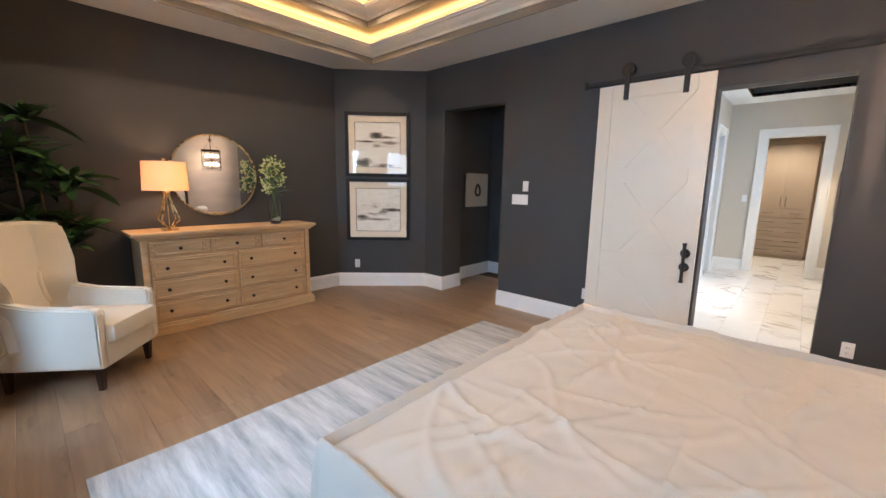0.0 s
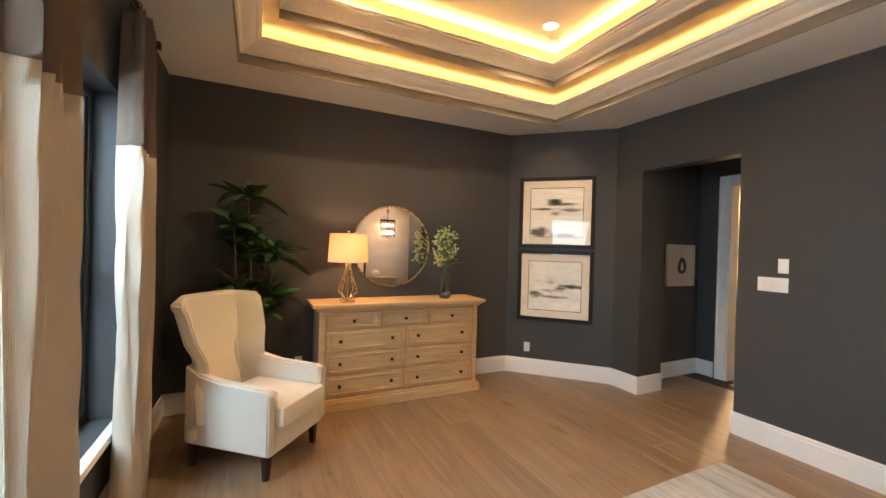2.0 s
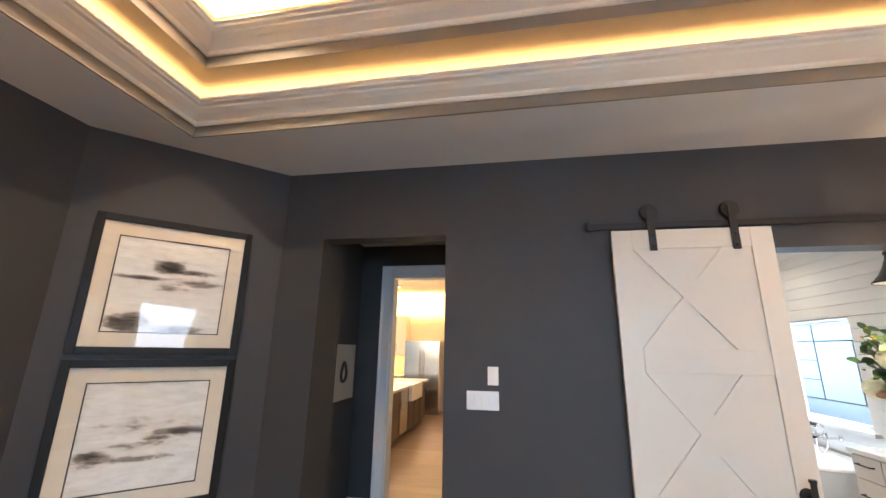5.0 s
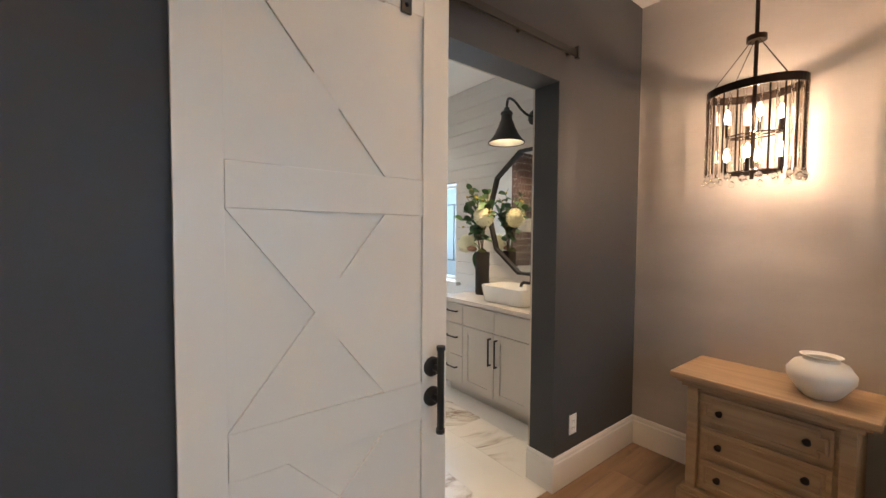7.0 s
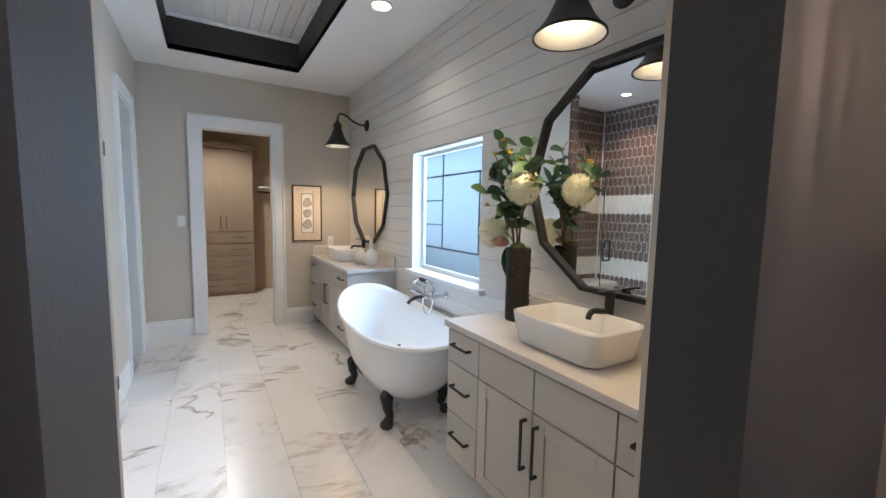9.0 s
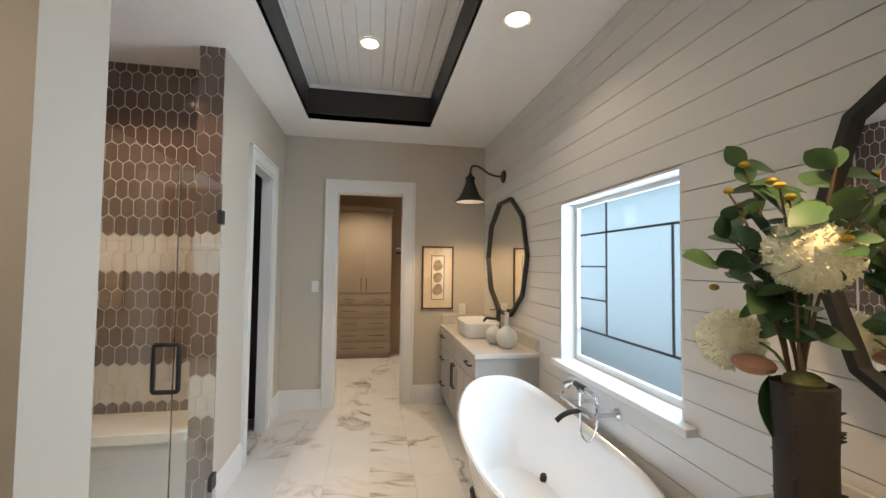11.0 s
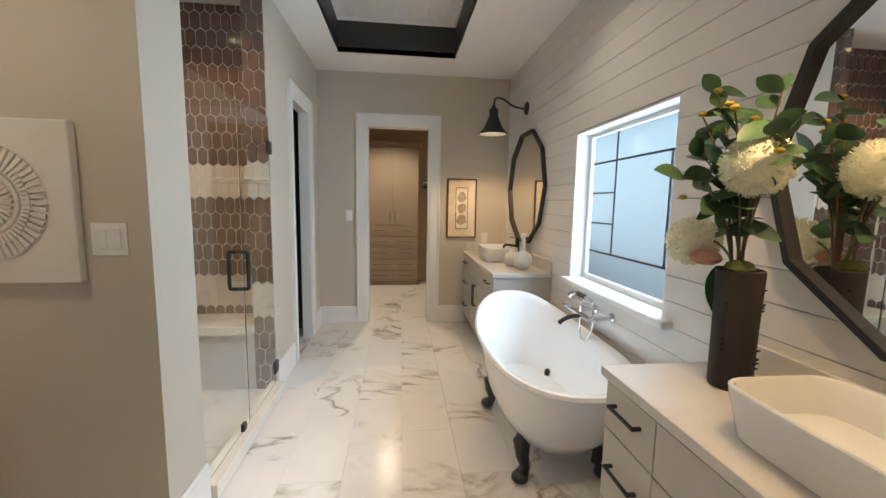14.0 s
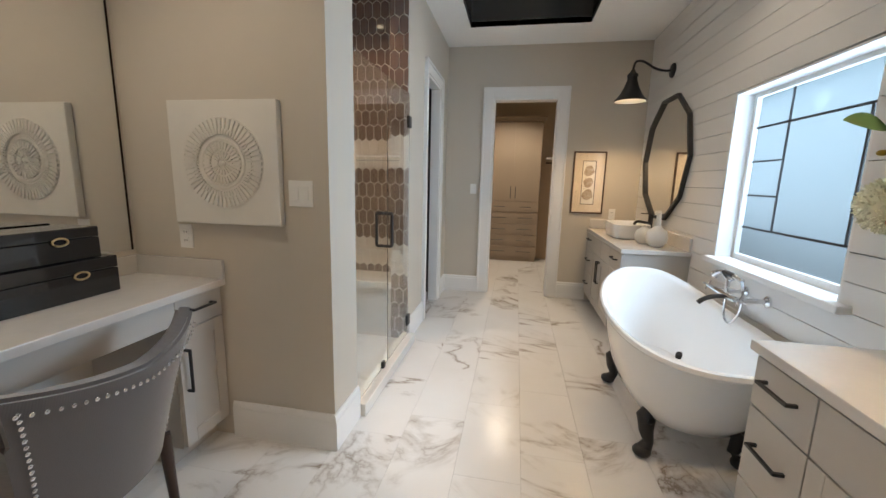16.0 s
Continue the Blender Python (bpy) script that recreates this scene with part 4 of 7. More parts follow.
rim_line = [(-1.075, 0.12), (-1.075, 1.20), (-1.02, 1.335), (-0.85, 1.405), (-0.5, 1.485), (0, 1.525), (0.5, 1.485), (0.85, 1.405), (1.02, 1.335), (1.075, 1.20), (1.075, 0.12)]
part("rim", bm_tube([(x, -0.985, z) for x, z in rim_line], 0.032, 10), LEG, head, "dark carved wooden rim", smooth=True)
bm = None
edge = [(-1.04, 0.70 + 0.03 * k) for k in range(18)] + [(-1.04 + 0.052 * k, 1.245 + 0.235 * math.sin(math.pi * k / 40)) for k in range(1, 41)] + [(1.04, 1.21 - 0.03 * k) for k in range(18)]
for x, z in edge:
    bm = bm_sphere(x, -0.972, z, 0.008, 6, bm)
tagged(part("nailheads", bm, BRASS, head), "row of brass nailheads", kind="stuff")
for x in (-0.96, 0.96):
    for y in (-0.91, 1.02):
        part("leg", bm_lathe([(0, 0), (0.028, 0), (0.036, 0.14), (0, 0.14)], 16, x, y), LEG, bed, "dark turned foot")
part("mattress", bm_box(-0.96, -0.965, 0.22, 0.96, 1.03, 0.55, 0.05), SHEET, bed, smooth=True)


def drape(bm, x0, x1, y0, y1, top, hem, nx, ny, drop, seed):
    """A cover laid over the mattress: flat on top with soft creases, rounded over the edges, hanging at both sides and the foot."""
    r = random.Random(seed)
    creases = [(r.uniform(x0, x1), r.uniform(y0, y1), r.uniform(0, math.pi), r.uniform(0.006, 0.016), r.uniform(0.2, 0.7)) for _ in range(64)]
    def place(u, v):
        # u across, v from head to foot, in metres along the cloth
        w = (x1 - x0) / 2
        side = max(0.0, abs(u) - w)
        foot = max(0.0, v - (y1 - y0))
        x = math.copysign(min(abs(u), w) + 0.035 * (1 - math.exp(-side / 0.05)), u) if side else u
        y = y0 + min(v, y1 - y0) + 0.035 * (1 - math.exp(-foot / 0.05))
        z = top - max(0.0, side - 0.02) - max(0.0, foot - 0.02)
        z = max(z, hem)
        edge_ = min(w - abs(u), (y1 - y0) - v)
        if edge_ > 0:
            z -= 0.045 * math.exp(-edge_ / 0.07)
        h = 0.014 * noise.noise(Vector((u * 1.3, v * 1.3, seed))) + 0.011 * noise.noise(Vector((u * 4, v * 4, seed + 3))) + 0.004 * noise.noise(Vector((u * 11, v * 11, seed + 7)))
        for cx, cy, a, amp, ln in creases:
            dx, dy = x - cx, y - cy
            al, ac = dx * math.cos(a) + dy * math.sin(a), -dx * math.sin(a) + dy * math.cos(a)
            ac += 0.06 * math.sin(al * 6 + cx)
            if abs(al) < ln and abs(ac) < 0.14:
                h += amp * math.exp(-(ac / 0.016) ** 2) * (1 - (al / ln) ** 2)
        if side > 0.03:
            x += math.copysign(0.020 * math.sin(v * 13 + seed) * min(1, side / 0.2), u)
        elif foot > 0.03:
            y += 0.018 * math.sin(u * 12 + seed) * min(1, foot / 0.2)
        else:
            z += h
        return Vector((x, y, z))
    w = (x1 - x0) / 2 + drop
    vmax = (y1 - y0) + drop
    g = [[bm.verts.new(place(-w + 2 * w * i / nx, vmax * j / ny)) for j in range(ny + 1)] for i in range(nx + 1)]
    for i in range(nx):
        for j in range(ny):
            bm.faces.new((g[i][j], g[i + 1][j], g[i + 1][j + 1], g[i][j + 1]))
    return bm


ob = part("duvet", drape(bmesh.new(), -1.04, 1.04, -0.45, 1.10, 0.635, 0.20, 190, 150, 0.40, 5), IVORY, bed, "rumpled ivory duvet", smooth=True)
so = ob.modifiers.new("thickness", "SOLIDIFY")
so.thickness = 0.012
for k, (x, y, tilt) in enumerate(((-0.52, -0.79, 62), (0.52, -0.79, 62), (-0.45, -0.59, 48), (0.45, -0.59, 48))):
    pw = bm_box(-0.36, -0.24, -0.08, 0.36, 0.24, 0.08, 0.0)
    bmesh.ops.subdivide_edges(pw, edges=pw.edges[:], cuts=6, use_grid_fill=True)
    for v in pw.verts:
        e = max(abs(v.co.x) / 0.36, abs(v.co.y) / 0.24)
        v.co.z *= 1.0 - 0.85 * e ** 3
        v.co += Vector((0.01, 0.01, 0.006)) * noise.noise(v.co * 8)
    bmesh.ops.rotate(pw, verts=pw.verts, cent=(0, 0, 0), matrix=Matrix.Rotation(radians(tilt), 3, "X"))
    cushion = thing("pillow", (-2.30 + x, -3.65 + y, 0.585 + 0.22), "plump pale bed pillow against the headboard", "pillow", "pillows on the bed")
    part("cover", pw, SHEET if k < 2 else IVORY, cushion, smooth=True)

# sliding barn door with its rail
door = thing("barn_door", (-0.03, -2.531, 0.015), "white sliding barn door with crossed braces, slid open", "door")
W2, HD = 0.466, 2.39
part("panel", bm_box(-0.010, -W2, 0, 0.014, W2, HD, 0.002), BARNP, door)
bx = lambda y0, z0, y1, z1: bm_box(-0.021, y0, z0, -0.0095, y1, z1, 0.0018)
part("stile", bx(-W2, 0, -W2 + 0.122, HD), BARNP, door)
part("stile", bx(W2 - 0.122, 0, W2, HD), BARNP, door)
rails = [(0.0, 0.16), (0.695, 0.841), (1.504, 1.641), (2.265, HD)]
for lo, hi in rails:
    part("rail", bx(-W2 + 0.123, lo, W2 - 0.123, hi), BARNP, door)
for (a, lo), (hi, b) in zip(rails, rails[1:]):
    y0, y1, z0, z1 = -W2 + 0.123, W2 - 0.123, lo + 0.001, hi - 0.001
    t = 0.168
    part("brace", bm_prism([(y1, z1), (y1 - t, z1), (y0, z0), (y0 + t, z0)], -0.0205, -0.0095, "x"), BARNP, door)
    part("brace", bm_prism([(y0, z1), (y0 + t, z1), (y1, z0), (y1 - t, z0)], -0.0201, -0.0092, "x"), BARNP, door)
for y in (-0.26, 0.22):
    hg = part("hanger", boxes((-0.031, y - 0.022, HD - 0.14, -0.022, y + 0.022, HD + 0.15), bevel=0.002), BLACK, door, "black iron strap hanger")
    wh = bm_lathe([(0, -0.012), (0.052, -0.012), (0.056, -0.008), (0.048, 0.0), (0.056, 0.008), (0.052, 0.012), (0, 0.012)], 28)
    bmesh.ops.rotate(wh, verts=wh.verts, cent=(0, 0, 0), matrix=Matrix.Rotation(radians(90), 3, "Y"))
    bmesh.ops.translate(wh, verts=wh.verts, vec=(-0.009, y, HD + 0.125))
    part("wheel", wh, BLACK, hg, smooth=True)
    for z in (HD - 0.11, HD - 0.04):
        part("bolt", bm_sphere(-0.033, y, z, 0.009, 8), BLACK, hg)
hd = part("handle", bm_tube([(-0.082, -0.391, 0.655), (-0.082, -0.391, 0.985)], 0.014, 14), BLACK, door, "black pull handle", smooth=True)
for z in (0.775, 0.897):
    ro = bm_lathe([(0, 0), (0.040, 0), (0.040, 0.008), (0.034, 0.016), (0.014, 0.020), (0.014, 0.060), (0, 0.060)], 24)
    bmesh.ops.rotate(ro, verts=ro.verts, cent=(0, 0, 0), matrix=Matrix.Rotation(radians(-90), 3, "Y"))
    bmesh.ops.translate(ro, verts=ro.verts, vec=(-0.021, -0.391, z))
    part("rosette", ro, BLACK, hd, smooth=True)
for z in (0.655, 0.985):
    part("cap", bm_lathe([(0, z - 0.008), (0.018, z - 0.008), (0.018, z + 0.008), (0, z + 0.008)], 16, -0.082, -0.391), BLACK, hd, smooth=True)
rail = thing("barn_door_rail", (0, -2.915, 2.44), "black flat iron sliding rail above the opening", "rail")
part("bar", bm_box(-0.044, -1.005, -0.02, -0.034, 1.005, 0.02, 0.002), BLACK, rail)
for y in (-0.95, -0.55, -0.1, 0.4, 0.9):
    part("spacer", bm_tube([(-0.034, y, 0), (0.0, y, 0)], 0.012, 12), BLACK, rail)
for y in (-0.99, 0.99):
    part("stop", boxes((-0.055, y - 0.012, -0.028, -0.030, y + 0.012, 0.036), bevel=0.003), BLACK, rail)


# two framed washes of ink on the angled wall
def wash(name, seed, strokes):
    """An ink wash on paper: soft-edged strokes (x, z, half width, half height, depth) broken up by noise."""
    m, t, b = nodes_of(name)
    N, L = t.nodes.new, t.links.new
    co, mp = N("ShaderNodeTexCoord"), N("ShaderNodeMapping")
    mp.inputs["Location"].default_value, mp.inputs["Scale"].default_value = (seed, 0, seed), (1.0, 1, 3.2)
    L(co.outputs["Object"], mp.inputs["Vector"])
    n1 = N("ShaderNodeTexNoise")
    n1.inputs["Scale"].default_value, n1.inputs["Detail"].default_value, n1.inputs["Roughness"].default_value = 9, 9, 0.68
    L(mp.outputs["Vector"], n1.inputs["Vector"])
    total = None
    for x, z, a, h, deep in strokes:
        a, h, deep = a * 1.35, h * 1.5, deep + 0.05
        mv = N("ShaderNodeMapping")
        mv.inputs["Location"].default_value, mv.inputs["Scale"].default_value = (-x / a, 0, -z / h), (1 / a, 0, 1 / h)
        L(co.outputs["Object"], mv.inputs["Vector"])
        ln = N("ShaderNodeVectorMath")
        ln.operation = "LENGTH"
        L(mv.outputs["Vector"], ln.inputs[0])
        mr = N("ShaderNodeMapRange")
        mr.interpolation_type = "SMOOTHSTEP"
        mr.inputs["From Min"].default_value, mr.inputs["From Max"].default_value = 0.1, 1.0
        mr.inputs["To Min"].default_value, mr.inputs["To Max"].default_value = deep, 0.0
        L(ln.outputs["Value"], mr.inputs["Value"])
        if total is None:
            total = mr.outputs["Result"]
        else:
            mx = N("ShaderNodeMath")
            mx.operation = "MAXIMUM"
            L(total, mx.inputs[0])
            L(mr.outputs["Result"], mx.inputs[1])
            total = mx.outputs["Value"]
    s_ = N("ShaderNodeMath")
    s_.operation = "ADD"
    L(n1.outputs["Fac"], s_.inputs[0])
    L(total, s_.inputs[1])
    r = N("ShaderNodeValToRGB")
    e = r.color_ramp.elements
    e[0].position, e[1].position = 0.40, 0.95
    e[0].color, e[1].color = (0.76, 0.73, 0.67, 1), (0.045, 0.038, 0.032, 1)
    q1, q2 = e.new(0.64), e.new(0.78)
    q1.color, q2.color = (0.64, 0.60, 0.54, 1), (0.26, 0.22, 0.18, 1)
    L(s_.outputs["Value"], r.inputs["Fac"])
    L(r.outputs["Color"], b.inputs["Base Color"])
    b.inputs["Roughness"].default_value = 0.8
    return m


FRAMEK = mat("black_picture_frame", (0.012, 0.011, 0.011), 0.45, vary=0.15, scale=20, spec=0.3)
PGLASS = glass("picture_glass", (1, 1, 1), 0.0, 1.45)


def picture(m, w, h, art, label, border=0.085, fw=0.045, depth=0.034, framem=None, glazed=True):
    """Upright on a wall, facing local -y, centred at its origin."""
    p = thing("picture", m, label, "picture")
    f = framem or FRAMEK
    part("frame", boxes((-w / 2, -depth, -h / 2, -w / 2 + fw, 0, h / 2), (w / 2 - fw, -depth, -h / 2, w / 2, 0, h / 2), (-w / 2 + fw, -depth, -h / 2, w / 2 - fw, 0, -h / 2 + fw), (-w / 2 + fw, -depth, h / 2 - fw, w / 2 - fw, 0, h / 2), bevel=0.003), f, p)
    mw, mh = w / 2 - fw - border, h / 2 - fw - border
    part("mat_board", boxes((-w / 2 + fw, -0.016, -h / 2 + fw, -mw, -0.012, h / 2 - fw), (mw, -0.016, -h / 2 + fw, w / 2 - fw, -0.012, h / 2 - fw), (-mw, -0.016, -h / 2 + fw, mw, -0.012, -mh), (-mw, -0.016, mh, mw, -0.012, h / 2 - fw)), MATBOARD, p, "cream mat board")
    e = 0.006
    part("fillet", boxes((-mw, -0.0175, -mh, -mw + e, -0.010, mh), (mw - e, -0.0175, -mh, mw, -0.010, mh), (-mw + e, -0.0175, -mh, mw - e, -0.010, -mh + e), (-mw + e, -0.0175, mh - e, mw - e, -0.010, mh)), FRAMEK, p)
    part("print", bm_box(-mw, -0.010, -mh, mw, -0.006, mh), art, p)
    if glazed:
        g = part("glazing", bm_box(-w / 2 + fw, -0.024, -h / 2 + fw, w / 2 - fw, -0.022, h / 2 - fw), PGLASS, p)
        g.visible_shadow = False
    return p


cx, cy = -0.477 + 0.007, 0.805 + 0.007
picture(pose(cx, cy, 2.0, 0, 0, -45), 0.885, 0.865, wash("ink_landscape_hill", 2.3, [(-0.02, 0.125, 0.13, 0.05, 0.42), (0.06, 0.105, 0.20, 0.022, 0.36), (-0.16, 0.045, 0.20, 0.016, 0.34), (0.14, 0.03, 0.18, 0.035, 0.26), (0.0, -0.01, 0.34, 0.03, 0.14), (-0.20, -0.24, 0.14, 0.06, 0.40), (0.08, -0.275, 0.2, 0.03, 0.26)]), "black-framed ink wash landscape with a dark hill")
picture(pose(cx, cy, 1.105, 0, 0, -45), 0.885, 0.865, wash("ink_landscape_shore", 7.9, [(0.20, 0.0, 0.20, 0.03, 0.42), (0.08, -0.025, 0.10, 0.02, 0.36), (-0.22, -0.11, 0.11, 0.05, 0.34), (-0.02, -0.135, 0.24, 0.02, 0.26), (0.0, 0.05, 0.34, 0.06, 0.08), (-0.05, -0.06, 0.26, 0.02, 0.16)]), "black-framed ink wash landscape with a snowy shore")


# switches and sockets; local -y faces the room
def wall_plate(m, gangs, label, name="light_switch", kind="rocker"):
    w = 0.070 + 0.046 * (gangs - 1)
    p = thing(name, m, label, "switch" if kind == "rocker" else "outlet")
    part("plate", bm_box(-w / 2, -0.006, -0.0575, w / 2, 0.0, 0.0575, 0.0025), PLATE, p)
    for k in range(gangs):
        x = (k - (gangs - 1) / 2) * 0.046
        if kind == "rocker":
            part("rocker", bm_box(x - 0.016, -0.010, -0.033, x + 0.016, -0.0055, 0.033, 0.002), PLATE, p)
        else:
            for z in (-0.02, 0.02):
                s = part("socket", bm_box(x - 0.016, -0.0085, z - 0.014, x + 0.016, -0.0055, z + 0.014, 0.003), PLATE, p)
                part("slot", boxes((x - 0.008, -0.009, z - 0.005, x - 0.005, -0.0084, z + 0.005), (x + 0.005, -0.009, z - 0.005, x + 0.008, -0.0084, z + 0.005)), BLACK, s)
    return p


wall_plate(pose(0, -1.207, 1.316, 0, 0, -90), 4, "wide white four-gang switch plate on the charcoal wall")
wall_plate(pose(0, -1.275, 1.468, 0, 0, -90), 1, "small white single switch plate on the charcoal wall")
wall_plate(pose(-0.69, 1.03, 0.33, 0, 0, -45), 1, "white wall socket low on the angled wall", "wall_outlet", "socket")
wall_plate(pose(0, -2.05, 0.36, 0, 0, -90), 1, "white wall socket beside the barn door", "wall_outlet", "socket")
wall_plate(pose(0, -3.99, 0.335, 0, 0, -90), 1, "white wall socket above the baseboard", "wall_outlet", "socket")
wall_plate(pose(-3.36, YA, 0.36), 1, "white wall socket beside the dresser", "wall_outlet", "socket")
wall_plate(pose(0.62, 0.26, 1.25), 1, "white switch in the dark vestibule")

# chandelier over the nightstand
CX, CY = -0.70, -4.44
chand = thing("chandelier", (CX, CY, 0.035), "oval bronze chandelier with hanging glass rods, lit", "chandelier")
def oval(a, b, z, n=40):
    return [(a * math.cos(2 * math.pi * k / n), b * math.sin(2 * math.pi * k / n), z) for k in range(n + 1)]
A_, B_ = 0.205, 0.15
rim = bm_lathe([(1.0, 2.125), (1.0, 2.165), (0.955, 2.165), (0.955, 2.125), (1.0, 2.125)], 48, sx=A_, sy=B_)
part("rim", rim, KNOB, chand, "dark bronze oval rim")
part("stem", bm_tube([(0, 0, 1.70), (0, 0, 2.94)], 0.009, 10), KNOB, chand)
part("canopy", bm_lathe([(0, 2.905), (0.06, 2.91), (0.065, 2.943), (0, 2.943)], 24), KNOB, chand, smooth=True)
part("collar", bm_lathe([(0, 2.385), (0.042, 2.385), (0.042, 2.41), (0, 2.415)], 20), KNOB, chand, smooth=True)
for k in range(4):
    a = math.pi / 4 + k * math.pi / 2
    part("wire", bm_tube([(0.02 * math.cos(a), 0.02 * math.sin(a), 2.39), (A_ * math.cos(a), B_ * math.sin(a), 2.16)], 0.0018, 5), KNOB, chand)
part("lower_ring", bm_tube(oval(0.11, 0.08, 1.735, 30), 0.006, 6, caps=False), KNOB, chand)
part("cross_bar", bm_tube([(-0.11, 0, 1.735), (0.11, 0, 1.735)], 0.006, 6), KNOB, chand)
part("middle_ring", bm_tube(oval(0.11, 0.08, 1.92, 30), 0.005, 6, caps=False), KNOB, chand)
part("middle_bar", bm_tube([(-0.11, 0, 1.92), (0.11, 0, 1.92)], 0.005, 6), KNOB, chand)
RIBBED = glass("ribbed_glass", (1.0, 0.97, 0.95), 0.16)
rods, gl = mesh_of("glass_rod", bm_tube([(0, 0, 0), (0, 0, -0.40)], 0.0065, 8), RIBBED, True), mesh_of("bead", bm_lathe([(0, 0.012), (0.006, 0.008), (0.0155, -0.008), (0.0155, -0.016), (0.009, -0.025), (0, -0.028)], 14), CLEAR, True)
bars = mesh_of("bronze_rod", bm_tube([(0, 0, 0), (0, 0, -0.395)], 0.0042, 6), KNOB, True)
for k in range(40):
    a = 2 * math.pi * k / 40
    x, y = 0.975 * A_ * math.cos(a), 0.975 * B_ * math.sin(a)
    r_ = new("bronze_rod" if k % 2 else "glass_rod", bars if k % 2 else rods)
    r_.parent, r_.location = chand, (x, y, 2.126)
    if k % 2 == 0:
        b_ = new("bead", gl)
        b_.parent, b_.location = chand, (x, y, 1.715 - 0.012 * (k % 4 // 2))
for z in (1.80, 1.99):
    for k in range(4):
        a = k * math.pi / 2 + (0.4 if z > 1.9 else 0)
        x, y = 0.11 * math.cos(a), 0.08 * math.sin(a)
        part("candle_sleeve", bm_tube([(x, y, z - 0.07), (x, y, z)], 0.010, 8), KNOB, chand)
        part("bulb", bm_lathe([(0, 0.0), (0.011, 0.006), (0.016, 0.028), (0.010, 0.055), (0, 0.075)], 12, x, y, z), BULB, chand, "lit candle bulb", smooth=True)
point("chandelier_light_low", (CX, CY, 1.865), 32, (1.0, 0.66, 0.42), 0.02)
point("chandelier_light_high", (CX, CY, 2.065), 32, (1.0, 0.66, 0.42), 0.02)

# white pot on the nightstand
CERAMIC = mat("white_glazed_ceramic", (0.76, 0.74, 0.70), 0.35, vary=0.06, scale=8, bump=0.06, bump_scale=30)
pot = thing("ceramic_jar", (-0.985, -4.43, 0.721), "round white ceramic jar with a wide mouth on the nightstand", "jar")
part("body", bm_lathe([(0, 0), (0.055, 0), (0.075, 0.02), (0.118, 0.085), (0.120, 0.115), (0.095, 0.155), (0.066, 0.168), (0.062, 0.180), (0.075, 0.190), (0.070, 0.190), (0.055, 0.178), (0.058, 0.165), (0.085, 0.15), (0.108, 0.11), (0.06, 0.02), (0, 0.015)], 36), CERAMIC, pot, smooth=True)


# ceiling fittings
def downlight(x, y, z, watts, r=0.075, colour=(1.0, 0.82, 0.61)):
    d = thing("downlight", (x, y, z), "round recessed ceiling downlight, lit", "downlight", "recessed downlights")
    part("trim_ring", bm_lathe([(r * 0.80, -0.002), (r, -0.010), (r * 1.06, -0.006), (r * 1.06, 0.0), (r * 0.8, 0.0)], 32), TRIM, d, smooth=True)
    part("lens", bm_lathe([(0, -0.004), (r * 0.82, -0.004)], 32), DISC, d, "glowing frosted lens")
    s = point("downlight_light", (x, y, z - 0.02), watts, colour, 0.05, spot=130)
    return d


for x, y in ((-1.33, 0.0), (-3.08, 0.05), (-1.33, -3.6), (-3.08, -3.6)):
    downlight(x, y, 3.64, 50 if y > -1 else 24, colour=(1.0, 0.71, 0.43))
vent = thing("ceiling_vent", (-2.37, -0.29, 3.64), "white metal ceiling air vent with slats", "vent")
part("frame", boxes((-0.19, -0.11, -0.012, -0.15, 0.11, 0), (0.15, -0.11, -0.012, 0.19, 0.11, 0), (-0.15, -0.11, -0.012, 0.15, -0.08, 0), (-0.15, 0.08, -0.012, 0.15, 0.11, 0), bevel=0.003), TRIM, vent)
part("backing", bm_box(-0.15, -0.08, -0.003, 0.15, 0.08, -0.001), BLACK, vent)
for k in range(9):
    sl = bm_box(-0.15, -0.008, -0.001, 0.15, 0.008, 0.001)
    bmesh.ops.rotate(sl, verts=sl.verts, cent=(0, 0, 0), matrix=Matrix.Rotation(radians(38), 3, "X"))
    bmesh.ops.translate(sl, verts=sl.verts, vec=(0, -0.068 + 0.017 * k, -0.009))
    part("slat", sl, TRIM, vent)
sm = thing("smoke_detector", (-1.16, 0.13, 3.64), "small round white smoke detector on the ceiling", "smoke detector")
part("base", bm_lathe([(0, -0.008), (0.062, -0.008), (0.064, 0.0), (0, 0)], 28), PLATE, sm, smooth=True)
part("cover", bm_lathe([(0, -0.040), (0.038, -0.040), (0.050, -0.030), (0.054, -0.008), (0, -0.008)], 28), PLATE, sm, smooth=True)
fan = thing("ceiling_fan", (-2.30, -1.80, 3.64), "grey ceiling fan with five still blades", "ceiling fan")
part("downrod", bm_tube([(0, 0, 0), (0, 0, -0.22)], 0.014, 12), KNOB, fan)
part("canopy", bm_lathe([(0, -0.05), (0.04, -0.05), (0.065, 0), (0, 0)], 24), KNOB, fan, smooth=True)
part("motor", bm_lathe([(0, -0.36), (0.08, -0.355), (0.105, -0.30), (0.10, -0.24), (0.03, -0.215), (0, -0.215)], 32), KNOB, fan, smooth=True)
GREYW = wood("grey_fan_wood", (0.20, 0.19, 0.18), (0.12, 0.115, 0.11), 0.5, along="x")
